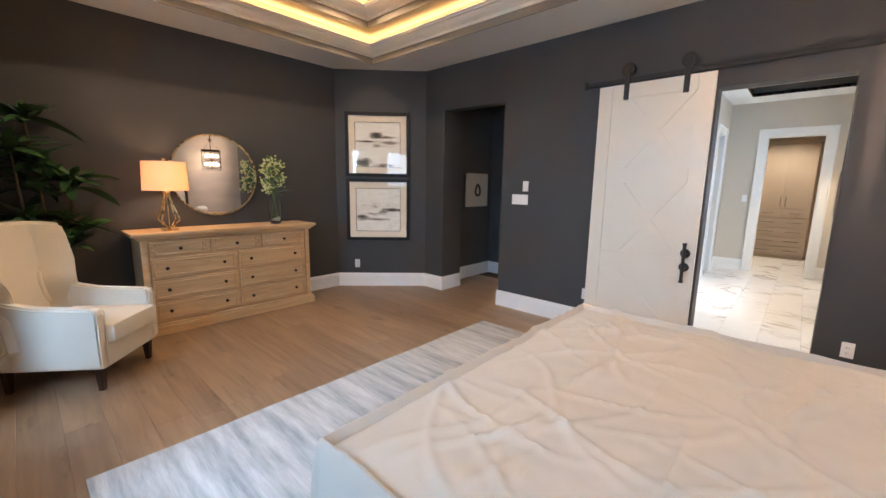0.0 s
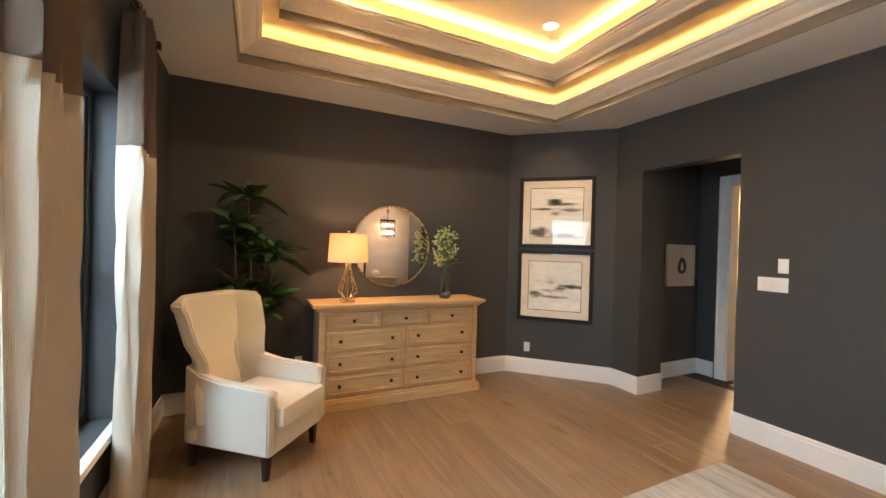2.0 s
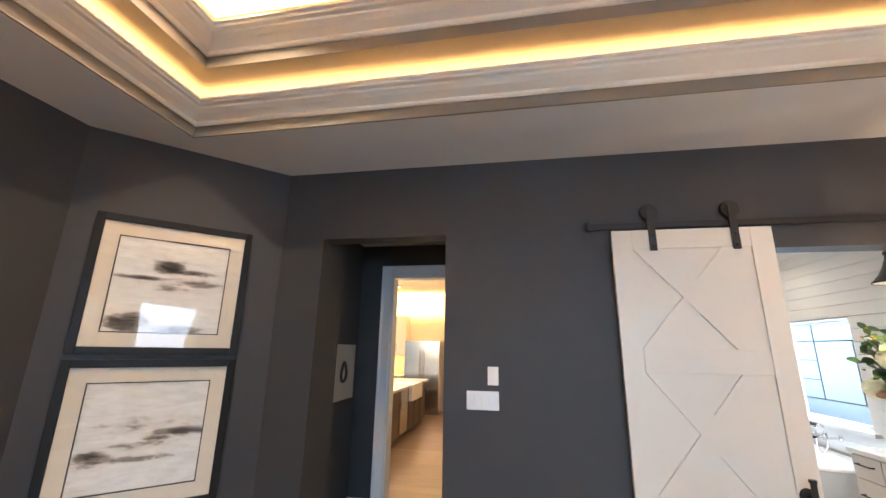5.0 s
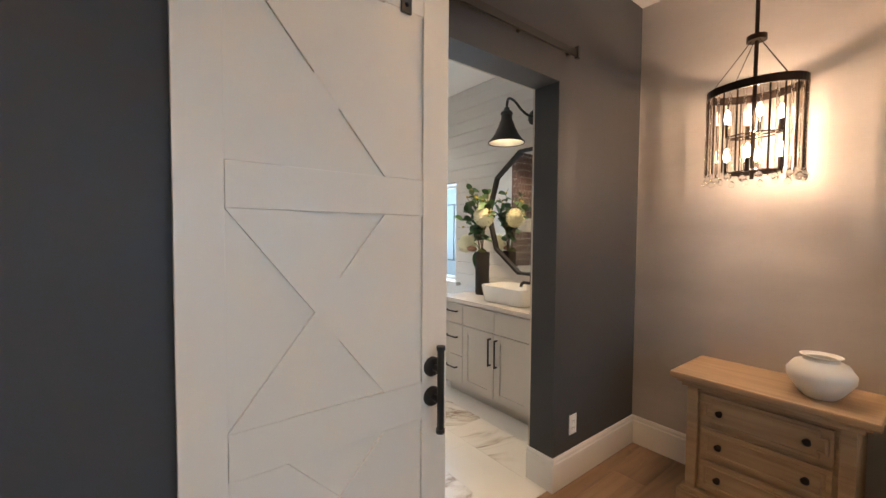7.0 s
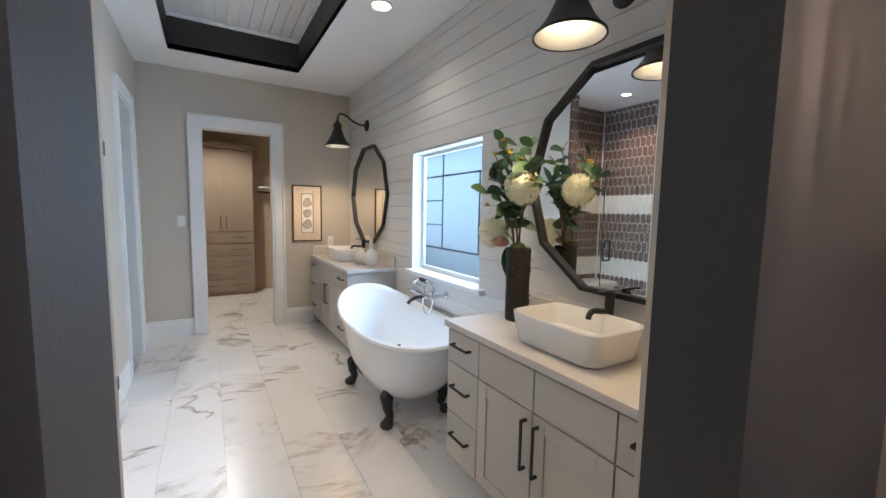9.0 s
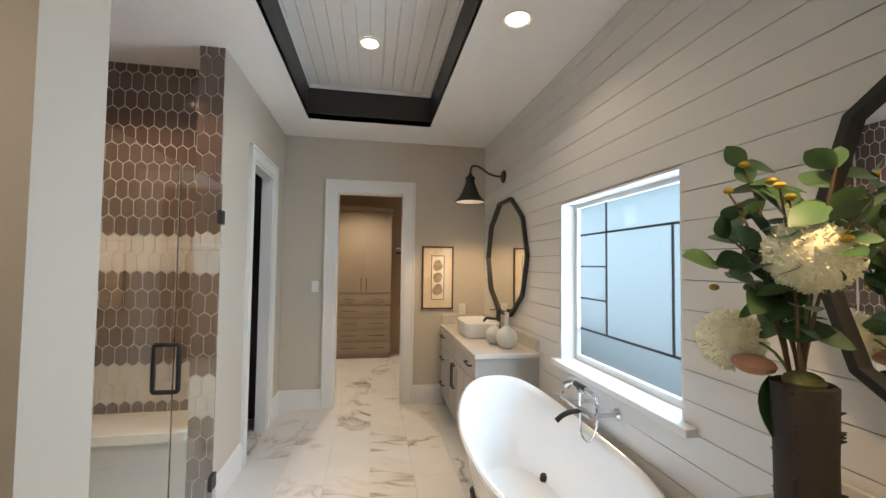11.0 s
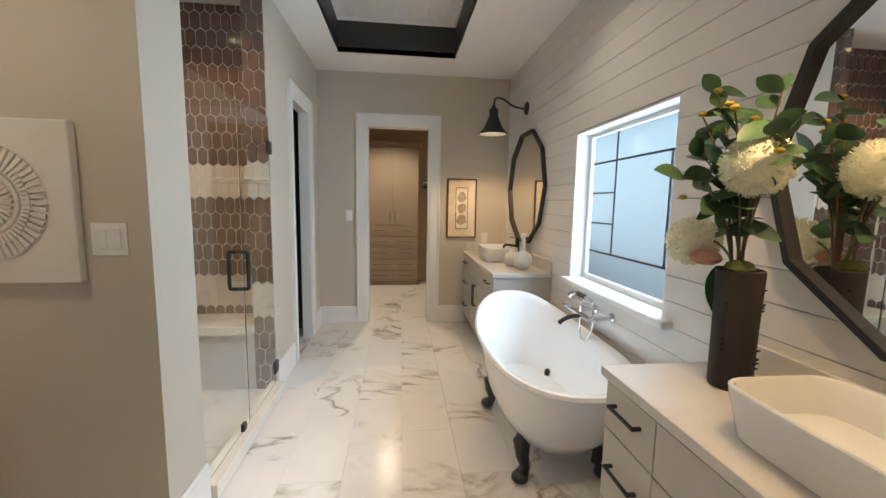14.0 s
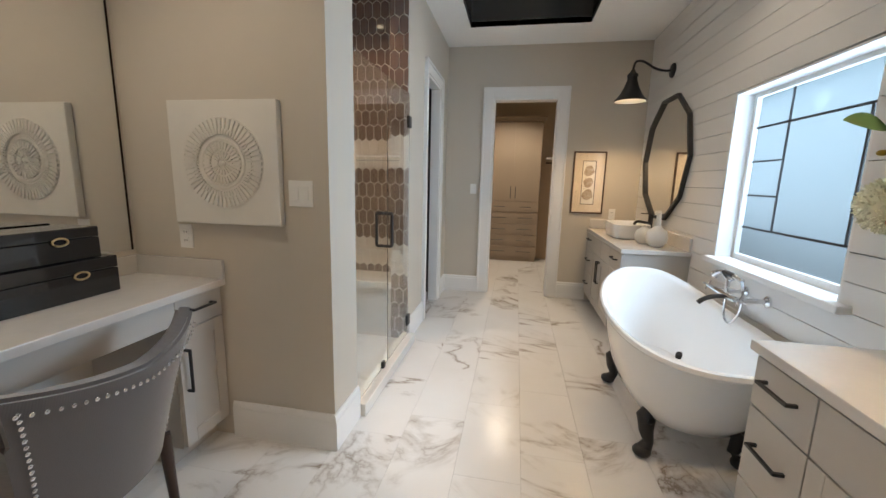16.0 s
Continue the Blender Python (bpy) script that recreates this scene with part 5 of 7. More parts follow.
for k in range(5):
    bl = bm_box(0.13, -0.065, -0.005, 0.72, 0.065, 0.005, 0.003)
    bmesh.ops.rotate(bl, verts=bl.verts, cent=(0, 0, 0), matrix=Matrix.Rotation(radians(10), 3, "X"))
    bmesh.ops.translate(bl, verts=bl.verts, vec=(0, 0, -0.28))
    bmesh.ops.rotate(bl, verts=bl.verts, cent=(0, 0, 0), matrix=Matrix.Rotation(radians(72 * k + 33), 3, "Z"))
    part("blade", bl, GREYW, fan)

# small canvas in the vestibule
MAGNET = mat("pale_canvas", (0.55, 0.50, 0.42), 0.85, vary=0.08, scale=6, bump=0.2, bump_scale=120)
cv = thing("canvas_print", (1.06, 0.26, 1.395), "small pale canvas with a dark ring shape in the vestibule", "picture")
part("canvas", bm_box(-0.27, -0.03, -0.26, 0.27, 0, 0.26, 0.004), MAGNET, cv)
rg = [(0.055 * math.cos(q_) * (1 - 0.35 * math.sin(q_)), -0.033, 0.085 * math.sin(q_)) for q_ in [2 * math.pi * j / 24 for j in range(25)]]
part("ring_motif", bm_tube(rg, 0.018, 8, caps=False), mat("dark_motif", (0.06, 0.05, 0.045), 0.7, vary=0.2), cv, "dark painted ring")

# kitchen seen through the doorway
structure("floor_kitchen", bm_box(0.10, -0.95, -0.25, 8.3, 4.6, -0.012), mat("floor_gap_kitchen", (0.05, 0.035, 0.02), 0.8), "dark gap beneath the kitchen planks", "floor")
CREAMW = mat("cream_kitchen_paint", (0.66, 0.60, 0.50), 0.5, vary=0.04)
structure("wall_kitchen_far", boxes((8.2, -0.95, 0, 8.3, 4.6, 3.2), (1.59, 4.5, 0, 8.2, 4.6, 3.2), (1.59, -0.95, 0, 8.2, -0.90, 3.2)), CREAMW, "cream kitchen wall", "wall")
structure("ceiling_kitchen", bm_box(1.59, -0.95, 3.02, 8.3, 4.6, 3.15), CREAMW, "cream kitchen ceiling", "ceiling")
DARKCAB = wood("dark_walnut", (0.085, 0.055, 0.035), (0.045, 0.028, 0.018), 0.4, along="z")
QUARTZ = mat("white_quartz", (0.72, 0.69, 0.63), 0.2, vary=0.05, scale=3)
STEEL = mat("brushed_steel", (0.55, 0.56, 0.57), 0.25, metal=1.0, vary=0.06, scale=20, stretch=(1, 1, 8))
isl = thing("kitchen_island", (5.1, 1.25, 0), "dark walnut kitchen island with a white stone top", "kitchen island")
part("carcass", bm_box(-1.55, -0.58, 0.09, 1.55, 0.58, 0.88, 0.004), DARKCAB, isl)
part("plinth", bm_box(-1.5, -0.52, 0, 1.5, 0.52, 0.09), BLACK, isl)
part("worktop", bm_box(-1.62, -0.66, 0.88, 1.62, 0.66, 0.925, 0.006), QUARTZ, isl, "white stone worktop")
for k in range(6):
    x = -1.5 + k * 0.5
    if k in (2,):
        part("dishwasher_front", bm_box(x + 0.01, -0.605, 0.11, x + 0.49, -0.58, 0.86, 0.004), STEEL, isl)
        continue
    d_ = part("cabinet_door", bm_box(x + 0.01, -0.60, 0.11, x + 0.49, -0.58, 0.86, 0.003), DARKCAB, isl)
    part("panel_rim", boxes((x + 0.01, -0.608, 0.11, x + 0.07, -0.60, 0.86), (x + 0.43, -0.608, 0.11, x + 0.49, -0.60, 0.86), (x + 0.07, -0.608, 0.11, x + 0.43, -0.60, 0.17), (x + 0.07, -0.608, 0.80, x + 0.43, -0.60, 0.86), bevel=0.002), DARKCAB, d_)
    part("handle", bm_tube([(x + 0.43, -0.63, 0.55), (x + 0.43, -0.63, 0.72)], 0.006, 6), BLACK, d_)
part("apron_sink", bm_box(0.02, -0.69, 0.62, 0.85, -0.10, 0.93, 0.02), CERAMIC, isl, "white apron-front sink")
part("tap", bm_tube([(0.1, 0.1, 0.92), (0.1, 0.1, 1.22)] + arc((0.1, 0.1, 1.22), (0.1, -0.02, 1.42), (0.1, -0.18, 1.20), 8)[1:] + [(0.1, -0.18, 1.10)], 0.013, 10), BLACK, isl, "black arched tap", smooth=True)
frg = thing("refrigerator", (7.83, 0.95, 0), "tall stainless steel refrigerator", "refrigerator")
part("body", bm_box(-0.35, -0.46, 0.02, 0.35, 0.46, 1.80, 0.01), STEEL, frg)
for y0, y1 in ((-0.455, -0.003), (0.003, 0.455)):
    d_ = part("door", bm_box(-0.385, y0, 0.62, -0.352, y1, 1.79, 0.008), STEEL, frg)
    part("handle", bm_tube([(-0.43, (y0 if y0 > 0 else y1) * 1 + (0.05 if y0 > 0 else -0.05), 0.85), (-0.43, (y0 if y0 > 0 else y1) + (0.05 if y0 > 0 else -0.05), 1.55)], 0.011, 8), STEEL, d_)
part("freezer_drawer", bm_box(-0.385, -0.455, 0.06, -0.352, 0.455, 0.61, 0.008), STEEL, frg)
for k in range(4):
    y = 1.48 + k * 0.62
    bc = thing("base_cabinet", (7.85, y + 0.31, 0), "cream kitchen base cabinet along the far wall", "cabinet", "far kitchen cabinets")
    part("body", bm_box(-0.28, -0.305, 0.0, 0.34, 0.305, 0.88, 0.003), CREAMW, bc)
    d_ = part("door", bm_box(-0.302, -0.295, 0.10, -0.281, 0.295, 0.86, 0.003), CREAMW, bc)
    part("handle", bm_tube([(-0.325, 0.22, 0.5), (-0.325, 0.22, 0.66)], 0.006, 6), BLACK, d_)
    uc = thing("wall_cabinet", (8.0, y + 0.31, 1.42), "white kitchen wall cabinet", "cabinet", "kitchen wall cabinets")
    part("body", bm_box(-0.16, -0.305, 0.0, 0.20, 0.305, 1.05, 0.003), CREAMW, uc)
    for s in (-1, 1):
        d_ = part("door", bm_box(-0.182, min(0.003 * s, 0.295 * s), 0.01, -0.161, max(0.003 * s, 0.295 * s), 1.04, 0.003), TRIM, uc)
        part("handle", bm_tube([(-0.20, 0.04 * s, 0.10), (-0.20, 0.04 * s, 0.30)], 0.006, 6), BLACK, d_)
wt = thing("kitchen_worktop", (7.85, 2.72, 0.88), "pale stone worktop along the far wall", "worktop")
part("slab", bm_box(-0.32, -1.25, 0.001, 0.35, 1.25, 0.04, 0.005), QUARTZ, wt)
bsp = structure("backsplash_kitchen", bm_box(8.185, 1.48, 0.92, 8.199, 3.96, 1.42), mat("cream_backsplash", (0.70, 0.60, 0.40), 0.3, vary=0.1, scale=12), "cream tiled backsplash", "backsplash")
pd = thing("lantern_pendant", (4.5, 1.10, 2.02), "brass lantern pendant over the island, lit", "pendant lamp")
for sx_ in (-1, 1):
    for sy_ in (-1, 1):
        part("upright", bm_tube([(0.13 * sx_, 0.13 * sy_, 0), (0.16 * sx_, 0.16 * sy_, 0.30)], 0.006, 6), BRASS, pd)
for z, r_ in ((0, 0.13), (0.30, 0.16)):
    part("band", bm_tube([(r_, r_, z), (-r_, r_, z), (-r_, -r_, z), (r_, -r_, z), (r_, r_, z)], 0.006, 6), BRASS, pd)
part("chain", bm_tube([(0, 0, 0.30), (0, 0, 1.0)], 0.005, 6), BRASS, pd)
part("roof_bar", bm_tube([(-0.16, -0.16, 0.30), (0, 0, 0.42), (0.16, 0.16, 0.30)], 0.005, 6), BRASS, pd)
part("bulb", bm_sphere(0, 0, 0.14, 0.035), BULB, pd, smooth=True)
point("pendant_light", (4.5, 1.10, 2.02 - 0.05), 60, WARM, 0.05)
area("kitchen_cove_light", pose(7.6, 2.0, 2.56, 155, 0, -90), 3.2, 0.06, 90, LED)
area("under_cabinet_light", pose(7.95, 2.72, 1.41), 0.04, 2.3, 14, LED)
for x, y in ((3.4, 0.6), (6.2, 1.3)):
    downlight(x, y, 3.02, 45)


# ---- bathroom things ----
room = BATH
CAB = mat("grey_cabinet_paint", (0.50, 0.47, 0.43), 0.4, vary=0.03, scale=4, bump=0.03)
STONE = mat("pale_quartz_top", (0.62, 0.59, 0.55), 0.18, vary=0.05, scale=14)
PORC = mat("white_porcelain", (0.80, 0.80, 0.79), 0.10, vary=0.01, coat=0.4)


def pull(x, y, z, length, parent, upright=False, proud=0.028):
    """A black bar handle on a front that faces +y."""
    h = length / 2
    ends = [(x, y, z - h), (x, y, z + h)] if upright else [(x - h, y, z), (x + h, y, z)]
    a, b = [Vector(p) for p in ends]
    out = Vector((0, proud, 0))
    bm = boxes((min(a.x, b.x) - 0.005, y + proud - 0.005, min(a.z, b.z) - 0.005, max(a.x, b.x) + 0.005, y + proud + 0.005, max(a.z, b.z) + 0.005), bevel=0.0015)
    for p in (a, b):
        bm = bm_box(p.x - 0.005, y, p.z - 0.005, p.x + 0.005, y + proud, p.z + 0.005, 0, bm)
    return part("handle", bm, BLACK, parent, "black bar handle")


def vanity(x0, x1, yf, top, columns, label):
    """A cabinet against the shiplap wall; columns: (width, kind) from its east end, fronts towards +y."""
    v = thing("vanity", ((x0 + x1) / 2, BY0, 0), label, "vanity cabinet", "bathroom vanities")
    ox, oy = -(x0 + x1) / 2, -BY0
    part("body", bm_box(x0 + ox, 0.0, 0.10, x1 + ox, yf - 0.02 + oy, top - 0.035, 0.002), CAB, v)
    part("toe_kick", bm_box(x0 + 0.02 + ox, 0.0, 0.0, x1 - 0.02 + ox, yf - 0.09 + oy, 0.10), CAB, v)
    at, f = x1, yf - 0.02 + oy
    lo, hi = 0.11, top - 0.045
    for width, kind in columns:
        a, b = at - width + 0.003 + ox, at - 0.003 + ox
        if kind == "drawers":
            hs = [(hi - 0.165, hi), (lo + 0.245, hi - 0.171), (lo, lo + 0.239)]
            for z0, z1 in hs:
                d = part("drawer", bm_box(a, f, z0, b, f + 0.02, z1, 0.002), CAB, v)
                pull((a + b) / 2, f + 0.02, (z0 + z1) / 2 + 0.02, min(0.14, width * 0.5), d)
        else:
            part("false_front", bm_box(a, f, hi - 0.165, b, f + 0.02, hi, 0.002), CAB, v)
            d = part("door", bm_box(a, f, lo, b, f + 0.013, hi - 0.171, 0.002), CAB, v)
            e, z1 = 0.062, hi - 0.171
            part("door_rim", boxes((a, f + 0.0128, lo, a + e, f + 0.021, z1), (b - e, f + 0.0128, lo, b, f + 0.021, z1), (a + e, f + 0.0128, lo, b - e, f + 0.021, lo + e), (a + e, f + 0.0128, z1 - e, b - e, f + 0.021, z1), bevel=0.003), CAB, d)
            pull(a + 0.03 if kind == "left" else b - 0.03, f + 0.021, z1 - 0.14, 0.20, d, True)
        at -= width
    c = thing("countertop", ((x0 + x1) / 2, BY0, top - 0.034), "pale stone countertop with a low backsplash", "countertop", "bathroom countertops")
    part("slab", bm_box(x0 + ox - (0.02 if x0 > 1 else 0), 0.001, 0.0, x1 + ox + (0.025 if x1 < 4 else 0), yf + oy + 0.012, 0.034, 0.004), STONE, c)
    part("backsplash", bm_box(x0 + ox, 0.001, 0.0345, x1 + ox, 0.021, 0.135, 0.003), STONE, c)
    return v


VT = 0.83
vanity(0.058, 1.325, -4.095, VT, [(0.27, "drawers"), (0.36, "left"), (0.36, "right"), (0.277, "drawers")], "grey shaker vanity with drawers and doors")
vanity(3.12, BX1, -4.115, VT + 0.01, [(0.36, "drawers"), (0.375, "left"), (0.375, "right"), (0.36, "drawers")], "grey shaker vanity beside the closet wall")
c = thing("side_splash", (BX1, -4.36, VT + 0.011), "pale stone side splash on the closet wall", "backsplash")
part("slab", bm_box(-0.02, -0.23, 0, -0.001, 0.235, 0.10, 0.003), STONE, c)


def superbox(a, b, n=40, p=5.0):
    return [(math.copysign(abs(math.cos(t)) ** (2 / p), math.cos(t)) * a, math.copysign(abs(math.sin(t)) ** (2 / p), math.sin(t)) * b) for t in [2 * math.pi * k / n for k in range(n)]]


def loft(rows, n=40, p=5.0, closed_end=True, bm=None):
    """Rounded rectangles (a, b, z) skinned in turn."""
    own = bmesh.new()
    rings = [[own.verts.new((x, y, z)) for x, y in superbox(a, b, n, p)] for a, b, z in rows]
    for r0, r1 in zip(rings, rings[1:]):
        for k in range(n):
            j = (k + 1) % n
            own.faces.new((r0[k], r0[j], r1[j], r1[k]))
    own.faces.new(rings[0][::-1])
    if closed_end:
        own.faces.new(rings[-1])
    bmesh.ops.recalc_face_normals(own, faces=own.faces)
    return join(bm, own)


def vessel_sink(x, y, z):
    s = thing("vessel_sink", (x, y, z), "white porcelain vessel sink with rounded corners", "sink", "vessel sinks")
    part("bowl", loft([(0.20, 0.135, 0.0), (0.212, 0.147, 0.004), (0.232, 0.165, 0.10), (0.235, 0.168, 0.128), (0.232, 0.165, 0.132), (0.226, 0.159, 0.132), (0.222, 0.155, 0.126), (0.205, 0.14, 0.04), (0.17, 0.11, 0.018), (0.05, 0.04, 0.014)], 48, 6), PORC, s, smooth=True)
    part("drain", bm_lathe([(0, 0.019), (0.026, 0.019), (0.030, 0.016), (0, 0.014)], 20), BLACK, s, "black drain")
    return s


def basin_tap(x, y, z):
    t = thing("basin_tap", (x, y, z), "tall matt black basin tap", "tap", "basin taps")
    part("body", bm_lathe([(0, 0), (0.027, 0), (0.027, 0.006), (0.021, 0.008), (0.021, 0.215), (0.019, 0.220), (0, 0.220)], 24), BLACK, t, smooth=True)
    part("spout", bm_tube([(0, 0.0, 0.135), (0, 0.10, 0.150)] + arc((0, 0.10, 0.150), (0, 0.135, 0.152), (0, 0.138, 0.118), 6)[1:], 0.0125, 12), BLACK, t, smooth=True)
    part("lever", bm_box(-0.012, -0.02, 0.222, 0.012, 0.085, 0.230, 0.003), BLACK, t)
    return t


vessel_sink(0.72, -4.335, VT + 0.001)
basin_tap(0.70, -4.535, VT + 0.001)
vessel_sink(3.92, -4.34, VT + 0.011)
basin_tap(3.90, -4.54, VT + 0.011)


def decagon_mirror(x, z):
    m = thing("vanity_mirror", (x, BY0, z), "ten-sided mirror in a black frame on the shiplap", "mirror", "bathroom mirrors")
    def poly(r):
        return [(r * math.cos(2 * math.pi * k / 10), r * math.sin(2 * math.pi * k / 10)) for k in range(10)]
    part("mirror_glass", bm_prism(poly(0.545), 0.004, 0.010, "y"), MIRROR, m)
    for k in range(10):
        (a0, b0), (a1, b1) = poly(0.56)[k], poly(0.56)[(k + 1) % 10]
        (c0, d0), (c1, d1) = poly(0.536)[k], poly(0.536)[(k + 1) % 10]
        part("frame_side", bm_prism([(a0, b0), (a1, b1), (c1, d1), (c0, d0)], 0.002, 0.034, "y"), BLACK, m)
    return m


decagon_mirror(0.72, 1.555)
decagon_mirror(3.86, 1.56)


def sconce(x):
    s = thing("wall_sconce", (x, BY0, 2.335), "black gooseneck barn sconce with a bell shade, lit", "wall lamp", "barn sconces")
    d = bm_lathe([(0, 0), (0.062, 0), (0.062, 0.010), (0.052, 0.020), (0.018, 0.026), (0, 0.026)], 32)
    bmesh.ops.rotate(d, verts=d.verts, cent=(0, 0, 0), matrix=Matrix.Rotation(radians(-90), 3, "X"))
    part("wall_plate", d, BLACK, s, smooth=True)
    y = 0.335
    path = arc((0, 0.02, 0), (0, 0.10, -0.01), (0, 0.18, 0.035), 8) + arc((0, 0.18, 0.035), (0, 0.26, 0.10), (0, 0.31, 0.085), 8)[1:] + arc((0, 0.31, 0.085), (0, y, 0.075), (0, y, 0.0), 6)[1:]
    part("arm", bm_tube(path, 0.010, 12), BLACK, s, smooth=True)
    sh = part("shade", bm_lathe([(0.0, 0.012), (0.018, 0.010), (0.024, -0.01), (0.040, -0.022), (0.046, -0.030), (0.046, -0.045), (0.040, -0.050), (0.044, -0.085), (0.050, -0.095), (0.065, -0.14), (0.095, -0.20), (0.128, -0.242), (0.140, -0.252), (0.142, -0.262), (0.136, -0.262), (0.122, -0.246), (0.088, -0.20), (0.058, -0.14), (0.040, -0.09), (0.0, -0.08)], 48, 0, y, 0), BLACK, s, "black bell shade", smooth=True)
    part("liner", bm_lathe([(0.1335, -0.259), (0.120, -0.2475), (0.086, -0.202), (0.056, -0.142), (0.038, -0.092), (0.0, -0.083)], 40, 0, y, 0), TRIM, sh, "white inside of the shade", smooth=True)
    part("bulb", bm_lathe([(0, -0.09), (0.014, -0.10), (0.030, -0.145), (0.030, -0.165), (0.018, -0.185), (0, -0.19)], 20, 0, y, 0), glow("sconce_bulb", (1.0, 0.70, 0.36), 30), s, "lit bulb", smooth=True)
    l = point("sconce_light", (x, BY0 + y, 2.335 - 0.205), 33, (1.0, 0.68, 0.36), 0.03, spot=125)
    return s


sconce(0.755)
sconce(3.94)


# frosted window with leaded bars
LEAD = mat("dark_lead_bar", (0.05, 0.05, 0.052), 0.5, vary=0.1)
fm, ft, fb = nodes_of("frosted_glass")
fb.inputs["Base Color"].default_value = (0.30, 0.36, 0.39, 1)
fb.inputs["Roughness"].default_value = 0.35
tr = ft.nodes.new("ShaderNodeBsdfTranslucent")
tr.inputs["Color"].default_value = (0.22, 0.235, 0.235, 1)
ms = ft.nodes.new("ShaderNodeMixShader")
ms.inputs["Fac"].default_value = 0.75
ft.links.new(fb.outputs["BSDF"], ms.inputs[1])
ft.links.new(tr.outputs["BSDF"], ms.inputs[2])
ft.links.new(ms.outputs["Shader"], ft.nodes["Material Output"].inputs["Surface"])
wx0, wx1, wz0, wz1 = BWIN
win = structure("window_4", boxes((wx0, -4.76, wz0, wx0 + 0.035, -4.70, wz1), (wx1 - 0.035, -4.76, wz0, wx1, -4.70, wz1), (wx0 + 0.035, -4.76, wz0, wx1 - 0.035, -4.70, wz0 + 0.04), (wx0 + 0.035, -4.76, wz1 - 0.035, wx1 - 0.035, -4.70, wz1), bevel=0.004), TRIM, "white-framed frosted bathroom window", "window")
pane = part("pane", bm_box(wx0 + 0.035, -4.735, wz0 + 0.04, wx1 - 0.035, -4.729, wz1 - 0.035), fm, win, "frosted glass pane")
pane.visible_shadow = False
ga, gb, gc, gd = wx0 + 0.035, wx1 - 0.035, wz0 + 0.04, wz1 - 0.035
wv, hv = gb - ga, gd - gc
vx, vx2, hz, hz2 = gb - wv * 0.300, ga + wv * 0.165, gd - hv * 0.187, gc + hv * 0.178
for r in ((vx - 0.006, hz2, vx + 0.006, gd), (vx2 - 0.006, hz2, vx2 + 0.006, hz), (ga, hz - 0.006, gb, hz + 0.006), (ga, hz2 - 0.006, gb, hz2 + 0.006), (vx, gc + hv * 0.60 - 0.005, gb, gc + hv * 0.60 + 0.005), (vx, gc + hv * 0.386 - 0.005, gb, gc + hv * 0.386 + 0.005)):
    part("lead_bar", bm_box(r[0], -4.7285, r[1], r[2], -4.7225, r[3]), LEAD, win)
part("sill", bm_box(wx0 - 0.07, -4.70, wz0 - 0.030, wx1 + 0.03, -4.545, wz0 + 0.006, 0.008), TRIM, win, "white window sill")
part("reveal", boxes((wx0, -4.70, wz0, wx0 + 0.012, -4.602, wz1), (wx1 - 0.012, -4.70, wz0, wx1, -4.602, wz1), (wx0 + 0.012, -4.70, wz1 - 0.012, wx1 - 0.012, -4.602, wz1)), TRIM, win, "white boarded reveal")


